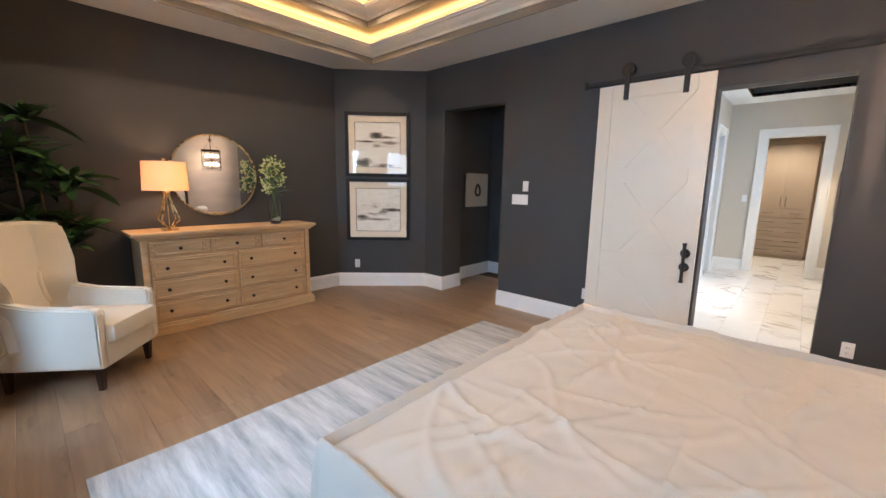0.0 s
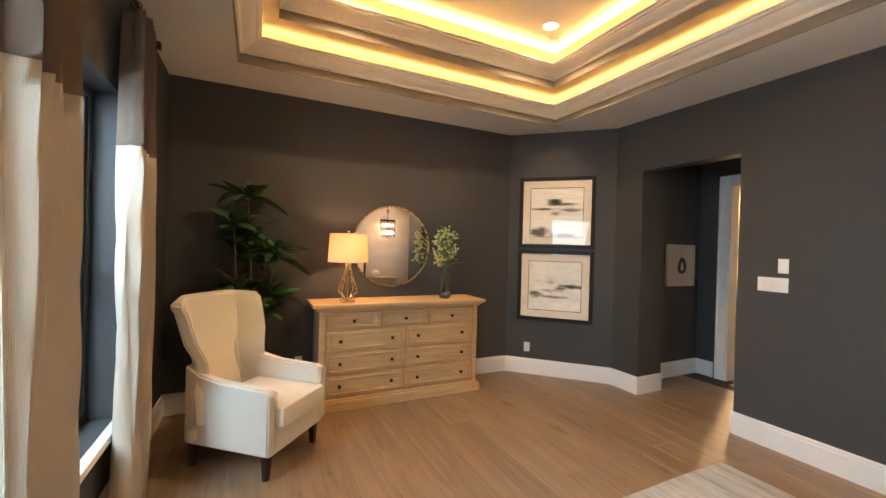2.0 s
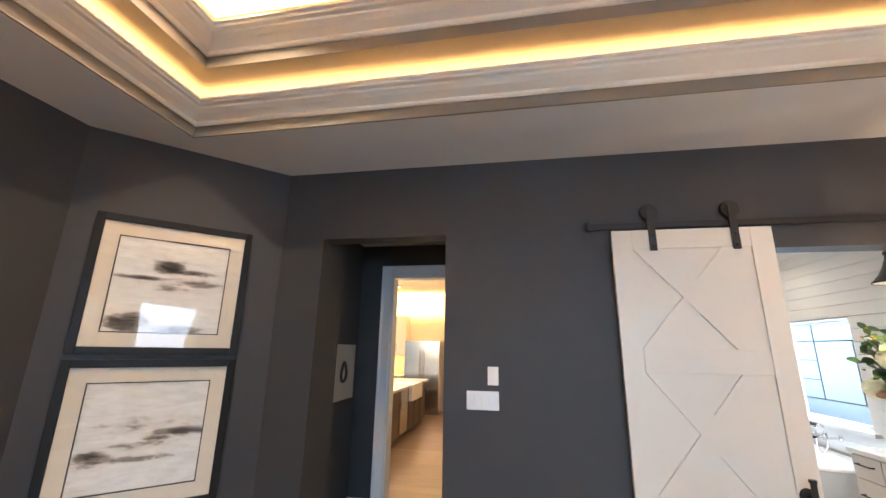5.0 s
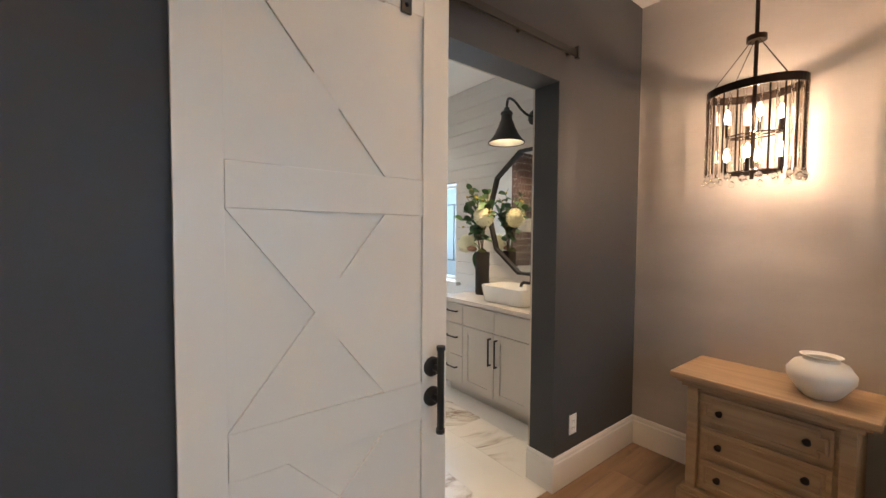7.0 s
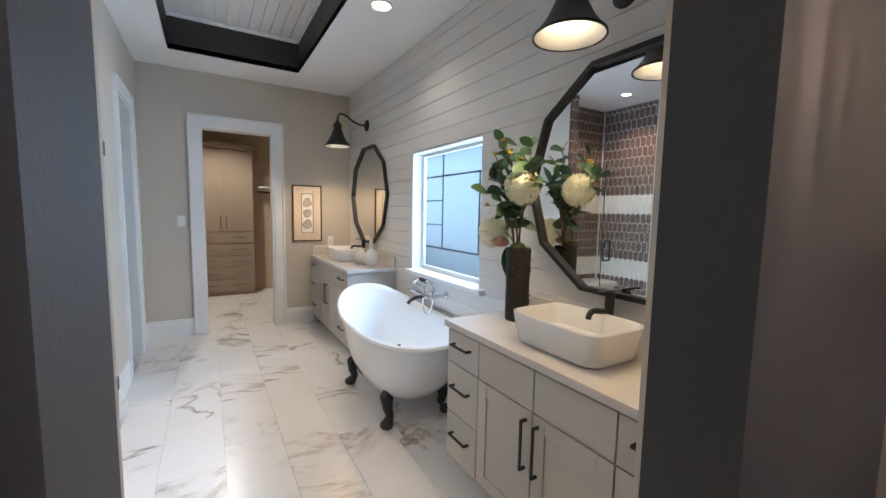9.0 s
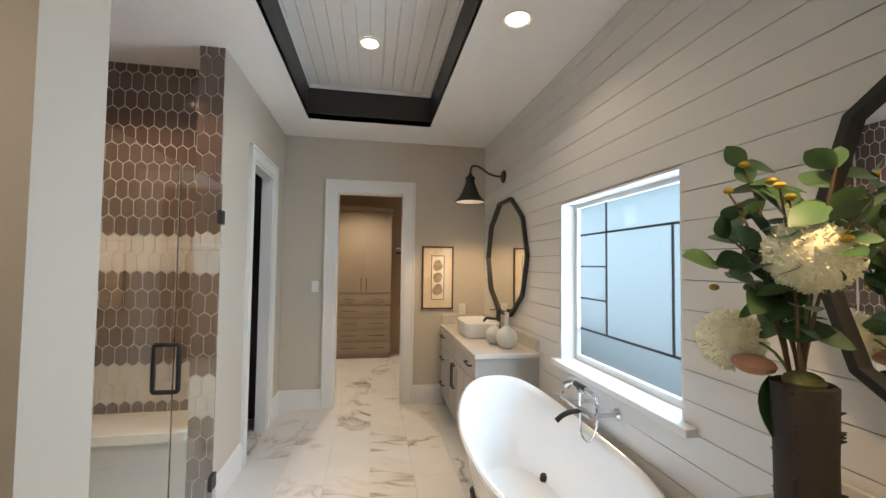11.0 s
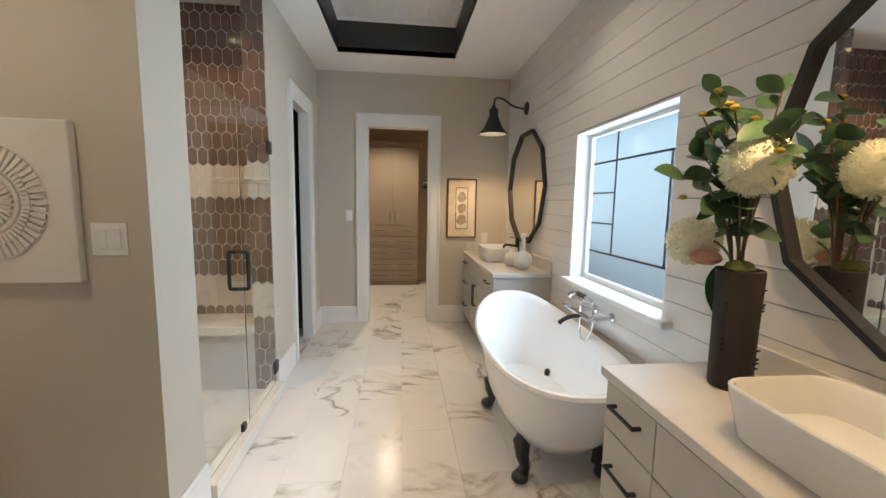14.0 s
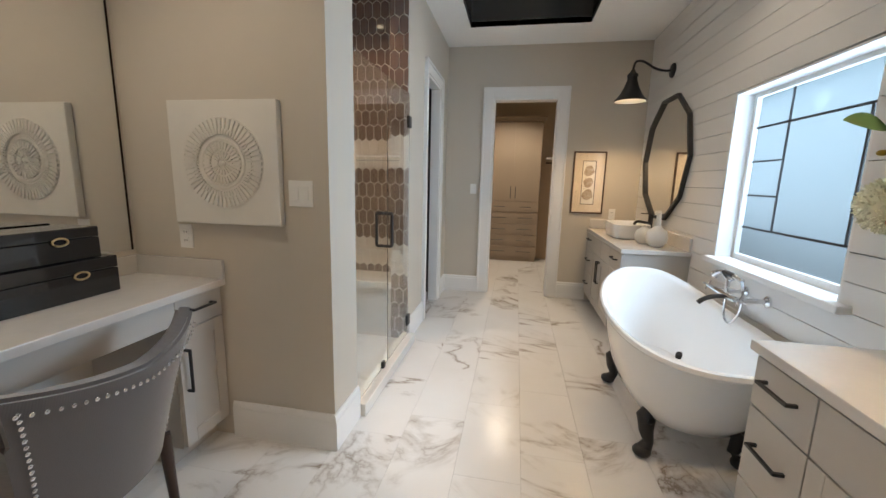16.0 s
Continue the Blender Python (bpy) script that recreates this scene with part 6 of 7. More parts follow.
# clawfoot slipper bath
def bathtub():
    t = thing("bathtub", (2.22, -4.19, 0), "white clawfoot slipper bath with black feet", "bathtub")
    n = 56
    def rim_z(c):
        return 0.595 + 0.135 * max(0.0, (c + 0.15) / 1.15) ** 2
    bm = bmesh.new()
    def ring_(fl, fw, depth, flare=0.0):
        out = []
        for k in range(n):
            a = 2 * math.pi * k / n
            c, s = math.cos(a), math.sin(a)
            ex = 2 / 2.5
            x = math.copysign(abs(c) ** ex, c) * fl
            y = math.copysign(abs(s) ** ex, s) * fw * (1.0 - 0.06 * c)
            z = rim_z(c) - depth * (rim_z(c) - 0.16) if depth >= 0 else rim_z(c) - depth
            out.append(bm.verts.new((x + (0.02 if depth > 0.7 else 0), y, z)))
        return out
    spec = [(0.20, 0.10, 1.0), (0.40, 0.19, 0.98), (0.50, 0.245, 0.88), (0.57, 0.285, 0.66), (0.62, 0.31, 0.40), (0.655, 0.33, 0.14), (0.67, 0.34, 0.05), (0.695, 0.358, 0.035), (0.703, 0.364, 0.01), (0.70, 0.361, -0.014), (0.685, 0.350, -0.020), (0.665, 0.335, -0.012), (0.645, 0.32, 0.03), (0.60, 0.295, 0.30), (0.55, 0.265, 0.62), (0.47, 0.22, 0.84), (0.30, 0.14, 0.90), (0.10, 0.05, 0.91)]
    rings = [ring_(*s) for s in spec]
    for a, b in zip(rings, rings[1:]):
        for k in range(n):
            bm.faces.new((a[k], a[(k + 1) % n], b[(k + 1) % n], b[k]))
    bm.faces.new(rings[0][::-1])
    bm.faces.new(rings[-1])
    bmesh.ops.recalc_face_normals(bm, faces=bm.faces)
    part("tub", bm, PORC, t, "white enamelled tub", smooth=True)
    ov = bm_lathe([(0, 0.010), (0.026, 0.009), (0.034, 0.0), (0, 0)], 20)
    bmesh.ops.rotate(ov, verts=ov.verts, cent=(0, 0, 0), matrix=Matrix.Rotation(radians(78), 3, "Y"))
    bmesh.ops.translate(ov, verts=ov.verts, vec=(-0.605, 0, 0.47))
    part("overflow", ov, CHROME, t, "chrome overflow cover", smooth=True)
    for sx in (-1, 1):
        for sy in (-1, 1):
            x, y = 0.345 * sx, 0.175 * sy
            ft_ = bm_tube([(x - 0.02 * sx, y - 0.045 * sy + 0.05 * sy, 0.27), (x, y + 0.035 * sy, 0.20), (x + 0.012 * sx, y + 0.030 * sy, 0.13), (x + 0.01 * sx, y + 0.015 * sy, 0.075), (x + 0.022 * sx, y + 0.035 * sy, 0.035), (x + 0.035 * sx, y + 0.055 * sy, 0.022)], 0.03, 12, radii=[0.018, 0.045, 0.034, 0.026, 0.036, 0.022])
            ft_ = bm_sphere(x + 0.028 * sx, y + 0.045 * sy, 0.030, 0.044, 14, ft_, 1.0, 1.0, 0.68)
            for w_ in (-0.05, 0.05):
                ft_ = bm_tube([(x + w_, y + 0.025 * sy, 0.205), (x + w_ * 0.4, y + 0.035 * sy, 0.17), (x, y + 0.03 * sy, 0.14)], 0.012, 8, ft_)
            part("claw_foot", ft_, BLACK, t, "black iron claw foot", smooth=True)
    return t


bathtub()
# wall-mounted bath tap with a hand shower
tap = thing("bath_tap", (2.27, BY0, 0.745), "chrome wall-mounted bath tap with a hand shower", "tap")
for x in (-0.10, 0.10):
    part("inlet", bm_tube([(x, 0.001, 0), (x, 0.15, 0)], 0.012, 12), CHROME, tap, smooth=True)
    fl = bm_lathe([(0, 0), (0.032, 0), (0.030, 0.008), (0.016, 0.018), (0, 0.018)], 24)
    bmesh.ops.rotate(fl, verts=fl.verts, cent=(0, 0, 0), matrix=Matrix.Rotation(radians(-90), 3, "X"))
    bmesh.ops.translate(fl, verts=fl.verts, vec=(x, 0.001, 0))
    part("flange", fl, CHROME, tap, smooth=True)
    hnd = part("cross_handle", bm_tube([(x * 1.0, 0.15, 0), (x * 1.65, 0.17, 0.012)], 0.013, 12), CHROME, tap, smooth=True)
    for q_ in range(4):
        a = q_ * math.pi / 2 + 0.4
        part("spoke", bm_tube([(x * 1.65, 0.17, 0.012), (x * 1.68, 0.17 + 0.030 * math.cos(a), 0.012 + 0.030 * math.sin(a))], 0.005, 8), CHROME, hnd, smooth=True)
part("valve_body", bm_tube([(-0.11, 0.15, 0), (0.11, 0.15, 0)], 0.018, 14), CHROME, tap, smooth=True)
part("spout", bm_tube(arc((0, 0.15, -0.01), (0, 0.24, -0.005), (0, 0.285, -0.055), 8), 0.013, 12), BLACK, tap, "dark spout", smooth=True)
part("riser", bm_tube([(0, 0.15, 0.01), (0, 0.15, 0.085)], 0.010, 12), CHROME, tap, smooth=True)
part("cradle", bm_tube([(-0.05, 0.15, 0.100), (-0.02, 0.15, 0.085), (0.02, 0.15, 0.085), (0.05, 0.15, 0.100)], 0.007, 8), CHROME, tap, smooth=True)
hs_ = part("hand_shower", bm_tube([(-0.13, 0.15, 0.108), (-0.06, 0.15, 0.115), (0.06, 0.15, 0.115), (0.10, 0.155, 0.105), (0.125, 0.16, 0.085)], 0.014, 12, radii=[0.012, 0.013, 0.013, 0.016, 0.024]), CHROME, tap, smooth=True)
part("grip", bm_tube([(-0.05, 0.15, 0.1155), (0.05, 0.15, 0.1155)], 0.0155, 14), BLACK, hs_, "dark grip", smooth=True)
part("hose", bm_tube(arc((-0.13, 0.15, 0.105), (-0.20, 0.15, -0.05), (-0.07, 0.15, -0.14), 10) + arc((-0.07, 0.15, -0.14), (0.02, 0.15, -0.16), (0.0, 0.15, -0.02), 10)[1:], 0.006, 8), CHROME, tap, smooth=True)

# tall dark vase with branches and pompon flowers
BARK = mat("dark_bark_ceramic", (0.028, 0.022, 0.018), 0.75, vary=0.5, scale=22, bump=0.8, bump_scale=45, stretch=(1, 1, 0.5))
fv = thing("flower_vase", (1.165, -4.415, VT + 0.001), "tall dark rough vase with eucalyptus and cream pompons", "vase")
vs = bm_lathe([(0, 0), (0.056, 0), (0.060, 0.01), (0.061, 0.20), (0.064, 0.375), (0.058, 0.38), (0.052, 0.36), (0.050, 0.05), (0, 0.04)], 40)
for v in vs.verts:
    if v.co.z > 0.02:
        v.co.x *= 1 + 0.05 * noise.noise(Vector((v.co.x * 60, v.co.y * 60, v.co.z * 14)))
        v.co.y *= 1 + 0.05 * noise.noise(Vector((v.co.x * 50, v.co.y * 50, v.co.z * 14 + 5)))
part("body", vs, BARK, fv, smooth=True)
rnd = random.Random(21)
bm = None
for k in range(46):
    a, z = rnd.choice((0.2, 1.9, 3.6, 5.2)) + rnd.uniform(-0.05, 0.05), rnd.uniform(0.02, 0.36)
    bm = bm_tube([(0.058 * math.cos(a), 0.058 * math.sin(a), z), (0.072 * math.cos(a), 0.072 * math.sin(a), z + 0.006)], 0.004, 5, bm, radii=[0.006, 0.0015])
tagged(part("thorns", bm, BARK, fv), "small dark thorns", kind="stuff")
EUC = leaf_mat("eucalyptus_leaf", (0.065, 0.135, 0.055), 0.3)
eucs = [leaf_mesh("leaf", 0.092, 0.058, EUC, 0.2, 0.2, 8), leaf_mesh("leaf", 0.070, 0.048, EUC, 0.1, 0.15, 8)]
YEL = mat("yellow_button_flower", (0.42, 0.30, 0.03), 0.8, vary=0.3, scale=80)
tops = [(0.10, 0.05, 0.93), (-0.10, 0.03, 0.88), (0.12, 0.08, 0.86), (-0.16, 0.06, 0.77), (0.06, -0.05, 0.84), (0.17, 0.03, 0.74), (-0.05, 0.12, 0.84), (0.10, 0.14, 0.66)]
for k, (x, y, z) in enumerate(tops):
    pts = arc((rnd.uniform(-0.02, 0.02), rnd.uniform(-0.02, 0.02), 0.30), (x * 0.25, y * 0.25, 0.65), (x, y, z), 12)
    part("branch", bm_tube(pts, 0.004, 6, radii=[0.005 - 0.0002 * q_ for q_ in range(13)]), STEM, fv, smooth=True)
    for i in range(4, 13):
        p = Vector(pts[i])
        for s in range(2):
            if rnd.random() < 0.72:
                put_leaf(rnd.choice(eucs), fv, p, i * 97 + s * 180 + rnd.uniform(-25, 25), rnd.uniform(-75, 25), rnd.uniform(-60, 60), rnd.uniform(0.75, 1.2))
    if k % 2 == 0:
        part("button_flower", bm_sphere(x, y, z + 0.006, 0.013, 10, None, 1, 1, 0.7), YEL, fv, "yellow button flower", smooth=True)
for x, y, z in ((-0.13, 0.05, 0.72), (0.15, 0.10, 0.60), (-0.03, 0.12, 0.86), (0.13, 0.03, 0.83)):
    part("button_flower", bm_sphere(x, y, z, 0.013, 10, None, 1, 1, 0.7), YEL, fv, "yellow button flower", smooth=True)
POM = mat("cream_pompon_petals", (0.93, 0.89, 0.70), 0.7, vary=0.12, scale=40)


def pompon(c, r, seed):
    """A ball of many narrow petals."""
    rr_ = random.Random(seed)
    bm = bm_sphere(c[0], c[1], c[2], r * 0.955, 18)
    for k in range(1500):
        z = 1 - 2 * (k + 0.5) / 1500
        a = k * 2.39996
        d = Vector((math.sqrt(1 - z * z) * math.cos(a), math.sqrt(1 - z * z) * math.sin(a), z))
        s = d.cross(Vector((rr_.uniform(-1, 1), rr_.uniform(-1, 1), rr_.uniform(-1, 1)))).normalized() * r * 0.040
        p0, p1 = Vector(c) + d * r * 0.80, Vector(c) + (d + s * 2).normalized() * r * rr_.uniform(0.92, 1.08)
        bm.faces.new([bm.verts.new(q_) for q_ in (p0 - s, p0 + s, p1 + s * 0.7, p1 - s * 0.7)])
    return bm


for c, r, seed in (((-0.045, 0.03, 0.69), 0.090, 1), ((0.170, 0.03, 0.45), 0.084, 2)):
    part("stem", bm_tube(arc((0, 0, 0.30), (c[0] * 0.2, c[1] * 0.3, 0.5), c, 8), 0.004, 6), LEAF_M, fv)
    part("pompon", pompon(c, r, seed), POM, fv, "cream pompon flower")
part("dried_flower", bm_sphere(0.075, 0.06, 0.405, 0.042, 12, None, 1.3, 1, 0.6), mat("peach_dried_flower", (0.42, 0.22, 0.14), 0.8, vary=0.3, scale=30), fv, "peach dried flower", smooth=True)
part("moss", bm_sphere(-0.015, 0.02, 0.385, 0.042, 12, None, 1, 1, 0.6), mat("dull_olive_moss", (0.09, 0.10, 0.03), 0.95, vary=0.4, scale=60, bump=0.8, bump_scale=120), fv, "dull olive moss tuft", smooth=True)
big = leaf_mesh("drooping_leaf", 0.26, 0.10, LEAF_D, 0.5)
put_leaf(big, fv, (0.055, 0.03, 0.38), 10, 74, 10, 0.6, "drooping_leaf")

# two round white bottles on the far vanity
for x, y, r, neck in ((3.50, -4.37, 0.070, 0.012), (3.33, -4.42, 0.083, 0.10)):
    b_ = thing("ceramic_bottle", (x, y, VT + 0.011), "round white ceramic bottle with a short neck" if neck < 0.05 else "round white ceramic bottle with a tall neck", "bottle")
    part("body", bm_lathe([(0, 0), (r * 0.5, 0), (r * 0.85, r * 0.35), (r, r * 0.9), (r * 0.85, r * 1.5), (r * 0.35, r * 1.9), (0.020, r * 2.0), (0.017, r * 2.0 + neck), (0.022, r * 2.05 + neck), (0.012, r * 2.05 + neck), (0.012, r * 1.95)], 32), CERAMIC, b_, smooth=True)

# relief panel, switches
REL = mat("white_plaster_relief", (0.74, 0.71, 0.65), 0.75, vary=0.04, scale=10, bump=0.25, bump_scale=60)
rp = thing("relief_panel", (1.57, -1.99, 1.375), "square cream panel with a carved round rosette", "wall art")
part("board", bm_box(-0.035, -0.272, -0.275, 0, 0.272, 0.275, 0.006), REL, rp)
bm = None
for r0, r1, count, h in ((0.150, 0.196, 52, 0.010), (0.125, 0.150, 60, 0.014), (0.060, 0.092, 30, 0.012), (0.022, 0.052, 18, 0.010)):
    for k in range(count):
        a = 2 * math.pi * (k + 0.5 * (count % 4)) / count
        w = 0.30 * 2 * math.pi * r0 / count
        u, v_ = (-math.sin(a), math.cos(a)), (math.cos(a), math.sin(a))
        q4 = [(v_[0] * r0 - u[0] * w, v_[1] * r0 - u[1] * w), (v_[0] * r0 + u[0] * w, v_[1] * r0 + u[1] * w), (v_[0] * r1 + u[0] * w * 1.3, v_[1] * r1 + u[1] * w * 1.3), (v_[0] * r1 - u[0] * w * 1.3, v_[1] * r1 - u[1] * w * 1.3)]
        bm = bm_prism(q4, -0.035 - h, -0.0345, "x", bm)
tagged(part("carved_petals", bm, REL, rp, "rings of carved petals"), kind="stuff")
for r_, t_ in ((0.105, 0.016), (0.148, 0.006), (0.200, 0.004)):
    part("carved_ring", bm_tube([(-0.036, r_ * math.cos(q_), r_ * math.sin(q_)) for q_ in [2 * math.pi * j / 60 for j in range(61)]], t_ / 2, 8, caps=False), REL, rp, smooth=True)
part("carved_boss", bm_sphere(-0.036, 0, 0, 0.016, 12), REL, rp, smooth=True)
wall_plate(pose(1.57, -2.345, 1.25, 0, 0, -90), 2, "white double switch plate on the greige wall")
wall_plate(pose(1.57, -1.735, 1.03, 0, 0, -90), 1, "white wall socket above the dressing counter", "wall_outlet", "socket")
wall_plate(pose(BX1, -2.79, 1.24, 0, 0, -90), 1, "white single switch beside the closet door")
wall_plate(pose(BX1, -4.35, 1.0, 0, 0, -90), 1, "white wall socket above the far vanity", "wall_outlet", "socket")
agate = streaks("agate_slices", (0.20, 0.14, 0.09), (0.36, 0.28, 0.20), (0.52, 0.45, 0.36), 40, (1, 1, 1), 0.5, 0.1)
pa = picture(pose(BX1, -4.07, 1.34, 0, 0, -90), 0.345, 0.68, mat("print_paper", (0.74, 0.70, 0.62), 0.9, vary=0.02), "slim framed print of three stone slices", 0.085, 0.016, 0.024, wood("walnut_frame", (0.12, 0.07, 0.04), (0.07, 0.04, 0.025), 0.4))
for z, r_ in ((0.13, 0.052), (0.0, 0.050), (-0.13, 0.055)):
    pts = [(r_ * (1 + 0.12 * math.sin(3 * a + z * 20)) * math.cos(a), z + r_ * 1.1 * (1 + 0.1 * math.sin(2 * a)) * math.sin(a)) for a in [2 * math.pi * k / 26 for k in range(26)]]
    part("stone_slice", bm_prism(pts, -0.0135, -0.0102, "y"), agate, pa, "brown stone slice")

# dressing counter with mirror, drawers, boxes and chair
dm = thing("dressing_mirror", (0.83, -1.43, 0), "wide plain wall mirror above the dressing counter", "mirror")
part("mirror_glass", bm_box(-0.77, -0.006, 0.95, 0.715, 0.0, 2.45), MIRROR, dm)
part("edge_strip", boxes((0.7155, -0.009, 0.95, 0.722, 0, 2.45)), KNOB, dm)
dc = thing("dressing_counter", (0.86, -1.43, 0.80), "pale stone dressing counter with a low backsplash", "countertop")
part("slab", bm_box(-0.800, -0.50, 0.0, 0.708, -0.001, 0.034, 0.004), STONE, dc)
part("backsplash", bm_box(-0.800, -0.021, 0.0345, 0.708, -0.001, 0.125, 0.003), STONE, dc)
part("side_splash", bm_box(0.688, -0.50, 0.0345, 0.708, -0.022, 0.125, 0.003), STONE, dc)
part("apron", bm_box(-0.800, -0.47, -0.11, 0.44, -0.45, -0.001, 0.002), CAB, dc, "grey apron board")
dcab = thing("dressing_cabinet", (1.435, -1.43, 0), "small grey cabinet with a drawer and door under the counter", "cabinet")
part("body", bm_box(-0.135, -0.45, 0.10, 0.133, -0.001, 0.799, 0.002), CAB, dcab)
part("toe_kick", bm_box(-0.12, -0.38, 0.0, 0.133, -0.001, 0.10), CAB, dcab)
def pull_s(x, z, length, parent, upright=False):
    h = length / 2
    bm = boxes((x - (0.005 if upright else h), -0.503, z - (h if upright else 0.005), x + (0.005 if upright else h), -0.493, z + (h if upright else 0.005)), bevel=0.0015)
    for s in (-1, 1):
        px, pz = (x, z + s * (h - 0.005)) if upright else (x + s * (h - 0.005), z)
        bm = bm_box(px - 0.005, -0.497, pz - 0.005, px + 0.005, -0.469, pz + 0.005, 0, bm)
    part("handle", bm, BLACK, parent, "black bar handle")
d = part("drawer", bm_box(-0.132, -0.47, 0.655, 0.13, -0.4505, 0.795, 0.002), CAB, dcab)
pull_s(0.0, 0.735, 0.13, d)
d = part("door", bm_box(-0.132, -0.463, 0.11, 0.13, -0.4505, 0.649, 0.002), CAB, dcab)
part("door_rim", boxes((-0.132, -0.471, 0.11, -0.075, -0.4628, 0.649), (0.073, -0.471, 0.11, 0.13, -0.4628, 0.649), (-0.075, -0.471, 0.11, 0.073, -0.4628, 0.167), (-0.075, -0.471, 0.592, 0.073, -0.4628, 0.649), bevel=0.003), CAB, d)
pull_s(-0.105, 0.47, 0.20, d, True)
LACQ = mat("black_lacquer", (0.008, 0.008, 0.009), 0.12, vary=0.1, coat=0.5)
for (x0, y0, z0, x1, y1, z1), lab in (((0.76, -1.66, 0.835, 1.285, -1.46, 0.985), "wide black lacquer jewellery box with a gilt ring pull"), ((0.72, -1.64, 0.986, 1.24, -1.47, 1.11), "smaller black lacquer box stacked on another")):
    jb = thing("lacquer_box", ((x0 + x1) / 2, (y0 + y1) / 2, z0), lab, "box", "black boxes on the counter")
    hx, hy, hh = (x1 - x0) / 2, (y1 - y0) / 2, z1 - z0
    part("base", bm_box(-hx, -hy, 0, hx, hy, hh * 0.66, 0.004), LACQ, jb)
    part("lid", bm_box(-hx, -hy, hh * 0.67, hx, hy, hh, 0.005), LACQ, jb)
    part("ring_pull", bm_tube([(hx * 0.45 + 0.026 * math.cos(q_), -hy - 0.004, hh * 0.62 + 0.014 * math.sin(q_)) for q_ in [2 * math.pi * j / 20 for j in range(21)]], 0.004, 6, caps=False), BRASS, jb, "gilt ring pull")

GREYV = weave("grey_velvet", (0.085, 0.078, 0.078), 0.8, vary=0.15, sheen=0.6, bump=0.1)
ch = thing("dressing_chair", pose(0.80, -2.02, 0, 0, 0, 8), "grey velvet dressing chair with silver nailheads", "chair")
part("seat", bm_box(-0.25, -0.10, 0.38, 0.25, 0.38, 0.49, 0.035), GREYV, ch, smooth=True)
bm = bmesh.new()
nu, nz = 22, 18
def back_at(u, j, off):
    t = j / nz
    half = 0.235 + 0.085 * t ** 1.6
    z = 0.36 + 0.455 * t - 0.03 * (1 - abs(u)) * t + 0.035 * t * abs(u) ** 2
    y = -0.10 - 0.10 * t + 0.09 * abs(u) ** 2.2 - off
    return (u * half, y, z)
fr_ = [[bm.verts.new(back_at(-1 + 2 * i / nu, j, 0.0)) for j in range(nz + 1)] for i in range(nu + 1)]
bk_ = [[bm.verts.new(back_at(-1 + 2 * i / nu, j, 0.065)) for j in range(nz + 1)] for i in range(nu + 1)]
for i in range(nu):
    for j in range(nz):
        bm.faces.new((fr_[i][j], fr_[i][j + 1], fr_[i + 1][j + 1], fr_[i + 1][j]))
        bm.faces.new((bk_[i][j], bk_[i + 1][j], bk_[i + 1][j + 1], bk_[i][j + 1]))
    bm.faces.new((fr_[i][nz], bk_[i][nz], bk_[i + 1][nz], fr_[i + 1][nz]))
    bm.faces.new((fr_[i][0], fr_[i + 1][0], bk_[i + 1][0], bk_[i][0]))
for j in range(nz):
    bm.faces.new((fr_[0][j], bk_[0][j], bk_[0][j + 1], fr_[0][j + 1]))
    bm.faces.new((fr_[nu][j], fr_[nu][j + 1], bk_[nu][j + 1], bk_[nu][j]))
bmesh.ops.recalc_face_normals(bm, faces=bm.faces)
bmesh.ops.bevel(bm, geom=[e for e in bm.edges if e.calc_face_angle(0) > 0.9], offset=0.012, segments=2, affect="EDGES")
bkp = part("backrest", bm, GREYV, ch, smooth=True)
stud = mesh_of("nailhead", bm_sphere(0, 0, 0, 0.0062, 8, None, 1, 0.6, 1), CHROME, True)
for k in range(27):
    p = back_at(-0.90 + 1.80 * k / 26, nz, 0.067)
    s = new("nailhead", stud)
    s.parent, s.location = bkp, (p[0], p[1], p[2] - 0.045)
for k in range(22):
    for sg in (-1, 1):
        p = back_at(0.90 * sg, nz * (0.90 - 0.88 * k / 22), 0.067)
        s = new("nailhead", stud)
        s.parent, s.location = bkp, p
for x, y in ((-0.21, -0.10), (0.21, -0.10), (-0.20, 0.33), (0.20, 0.33)):
    part("leg", bm_tube([(x * 1.08, y * 1.1, 0.0), (x, y, 0.40)], 0.02, 10, radii=[0.013, 0.022]), LEG, ch, "dark tapered leg", smooth=True)

# shower glass
SGL = glass("shower_glass", (0.93, 0.97, 0.95), 0.0, 1.45)
sg = thing("shower_screen", (0, -2.47, 0), "frameless glass shower screen with a black pull handle", "shower screen")
part("curb", bm_box(1.852, -0.055, 0.0, 2.936, 0.055, 0.075, 0.006), QUARTZ, sg, "white stone curb")
fp = part("glass_door", bm_box(1.855, -0.005, 0.078, 2.385, 0.005, 1.95, 0.001), SGL, sg, "hinged clear glass door")
dp = part("fixed_panel", bm_box(2.392, -0.005, 0.086, 2.905, 0.005, 1.95, 0.001), SGL, sg, "fixed clear glass panel")
fp.visible_shadow = dp.visible_shadow = False
for s in (-1, 1):
    part("handle", bm_tube([(2.325, 0.006 * s, 0.90)] + arc((2.325, 0.045 * s, 0.90), (2.325, 0.055 * s, 0.90), (2.325, 0.055 * s, 0.915), 4) + arc((2.325, 0.055 * s, 1.095), (2.325, 0.055 * s, 1.11), (2.325, 0.045 * s, 1.11), 4) + [(2.325, 0.006 * s, 1.11)], 0.0105, 10), BLACK, fp, "black loop handle", smooth=True)
for z in (0.20, 1.75):
    part("hinge", boxes((2.865, -0.014, z - 0.042, 2.935, 0.014, z + 0.042), bevel=0.002), BLACK, sg, "black glass hinge")
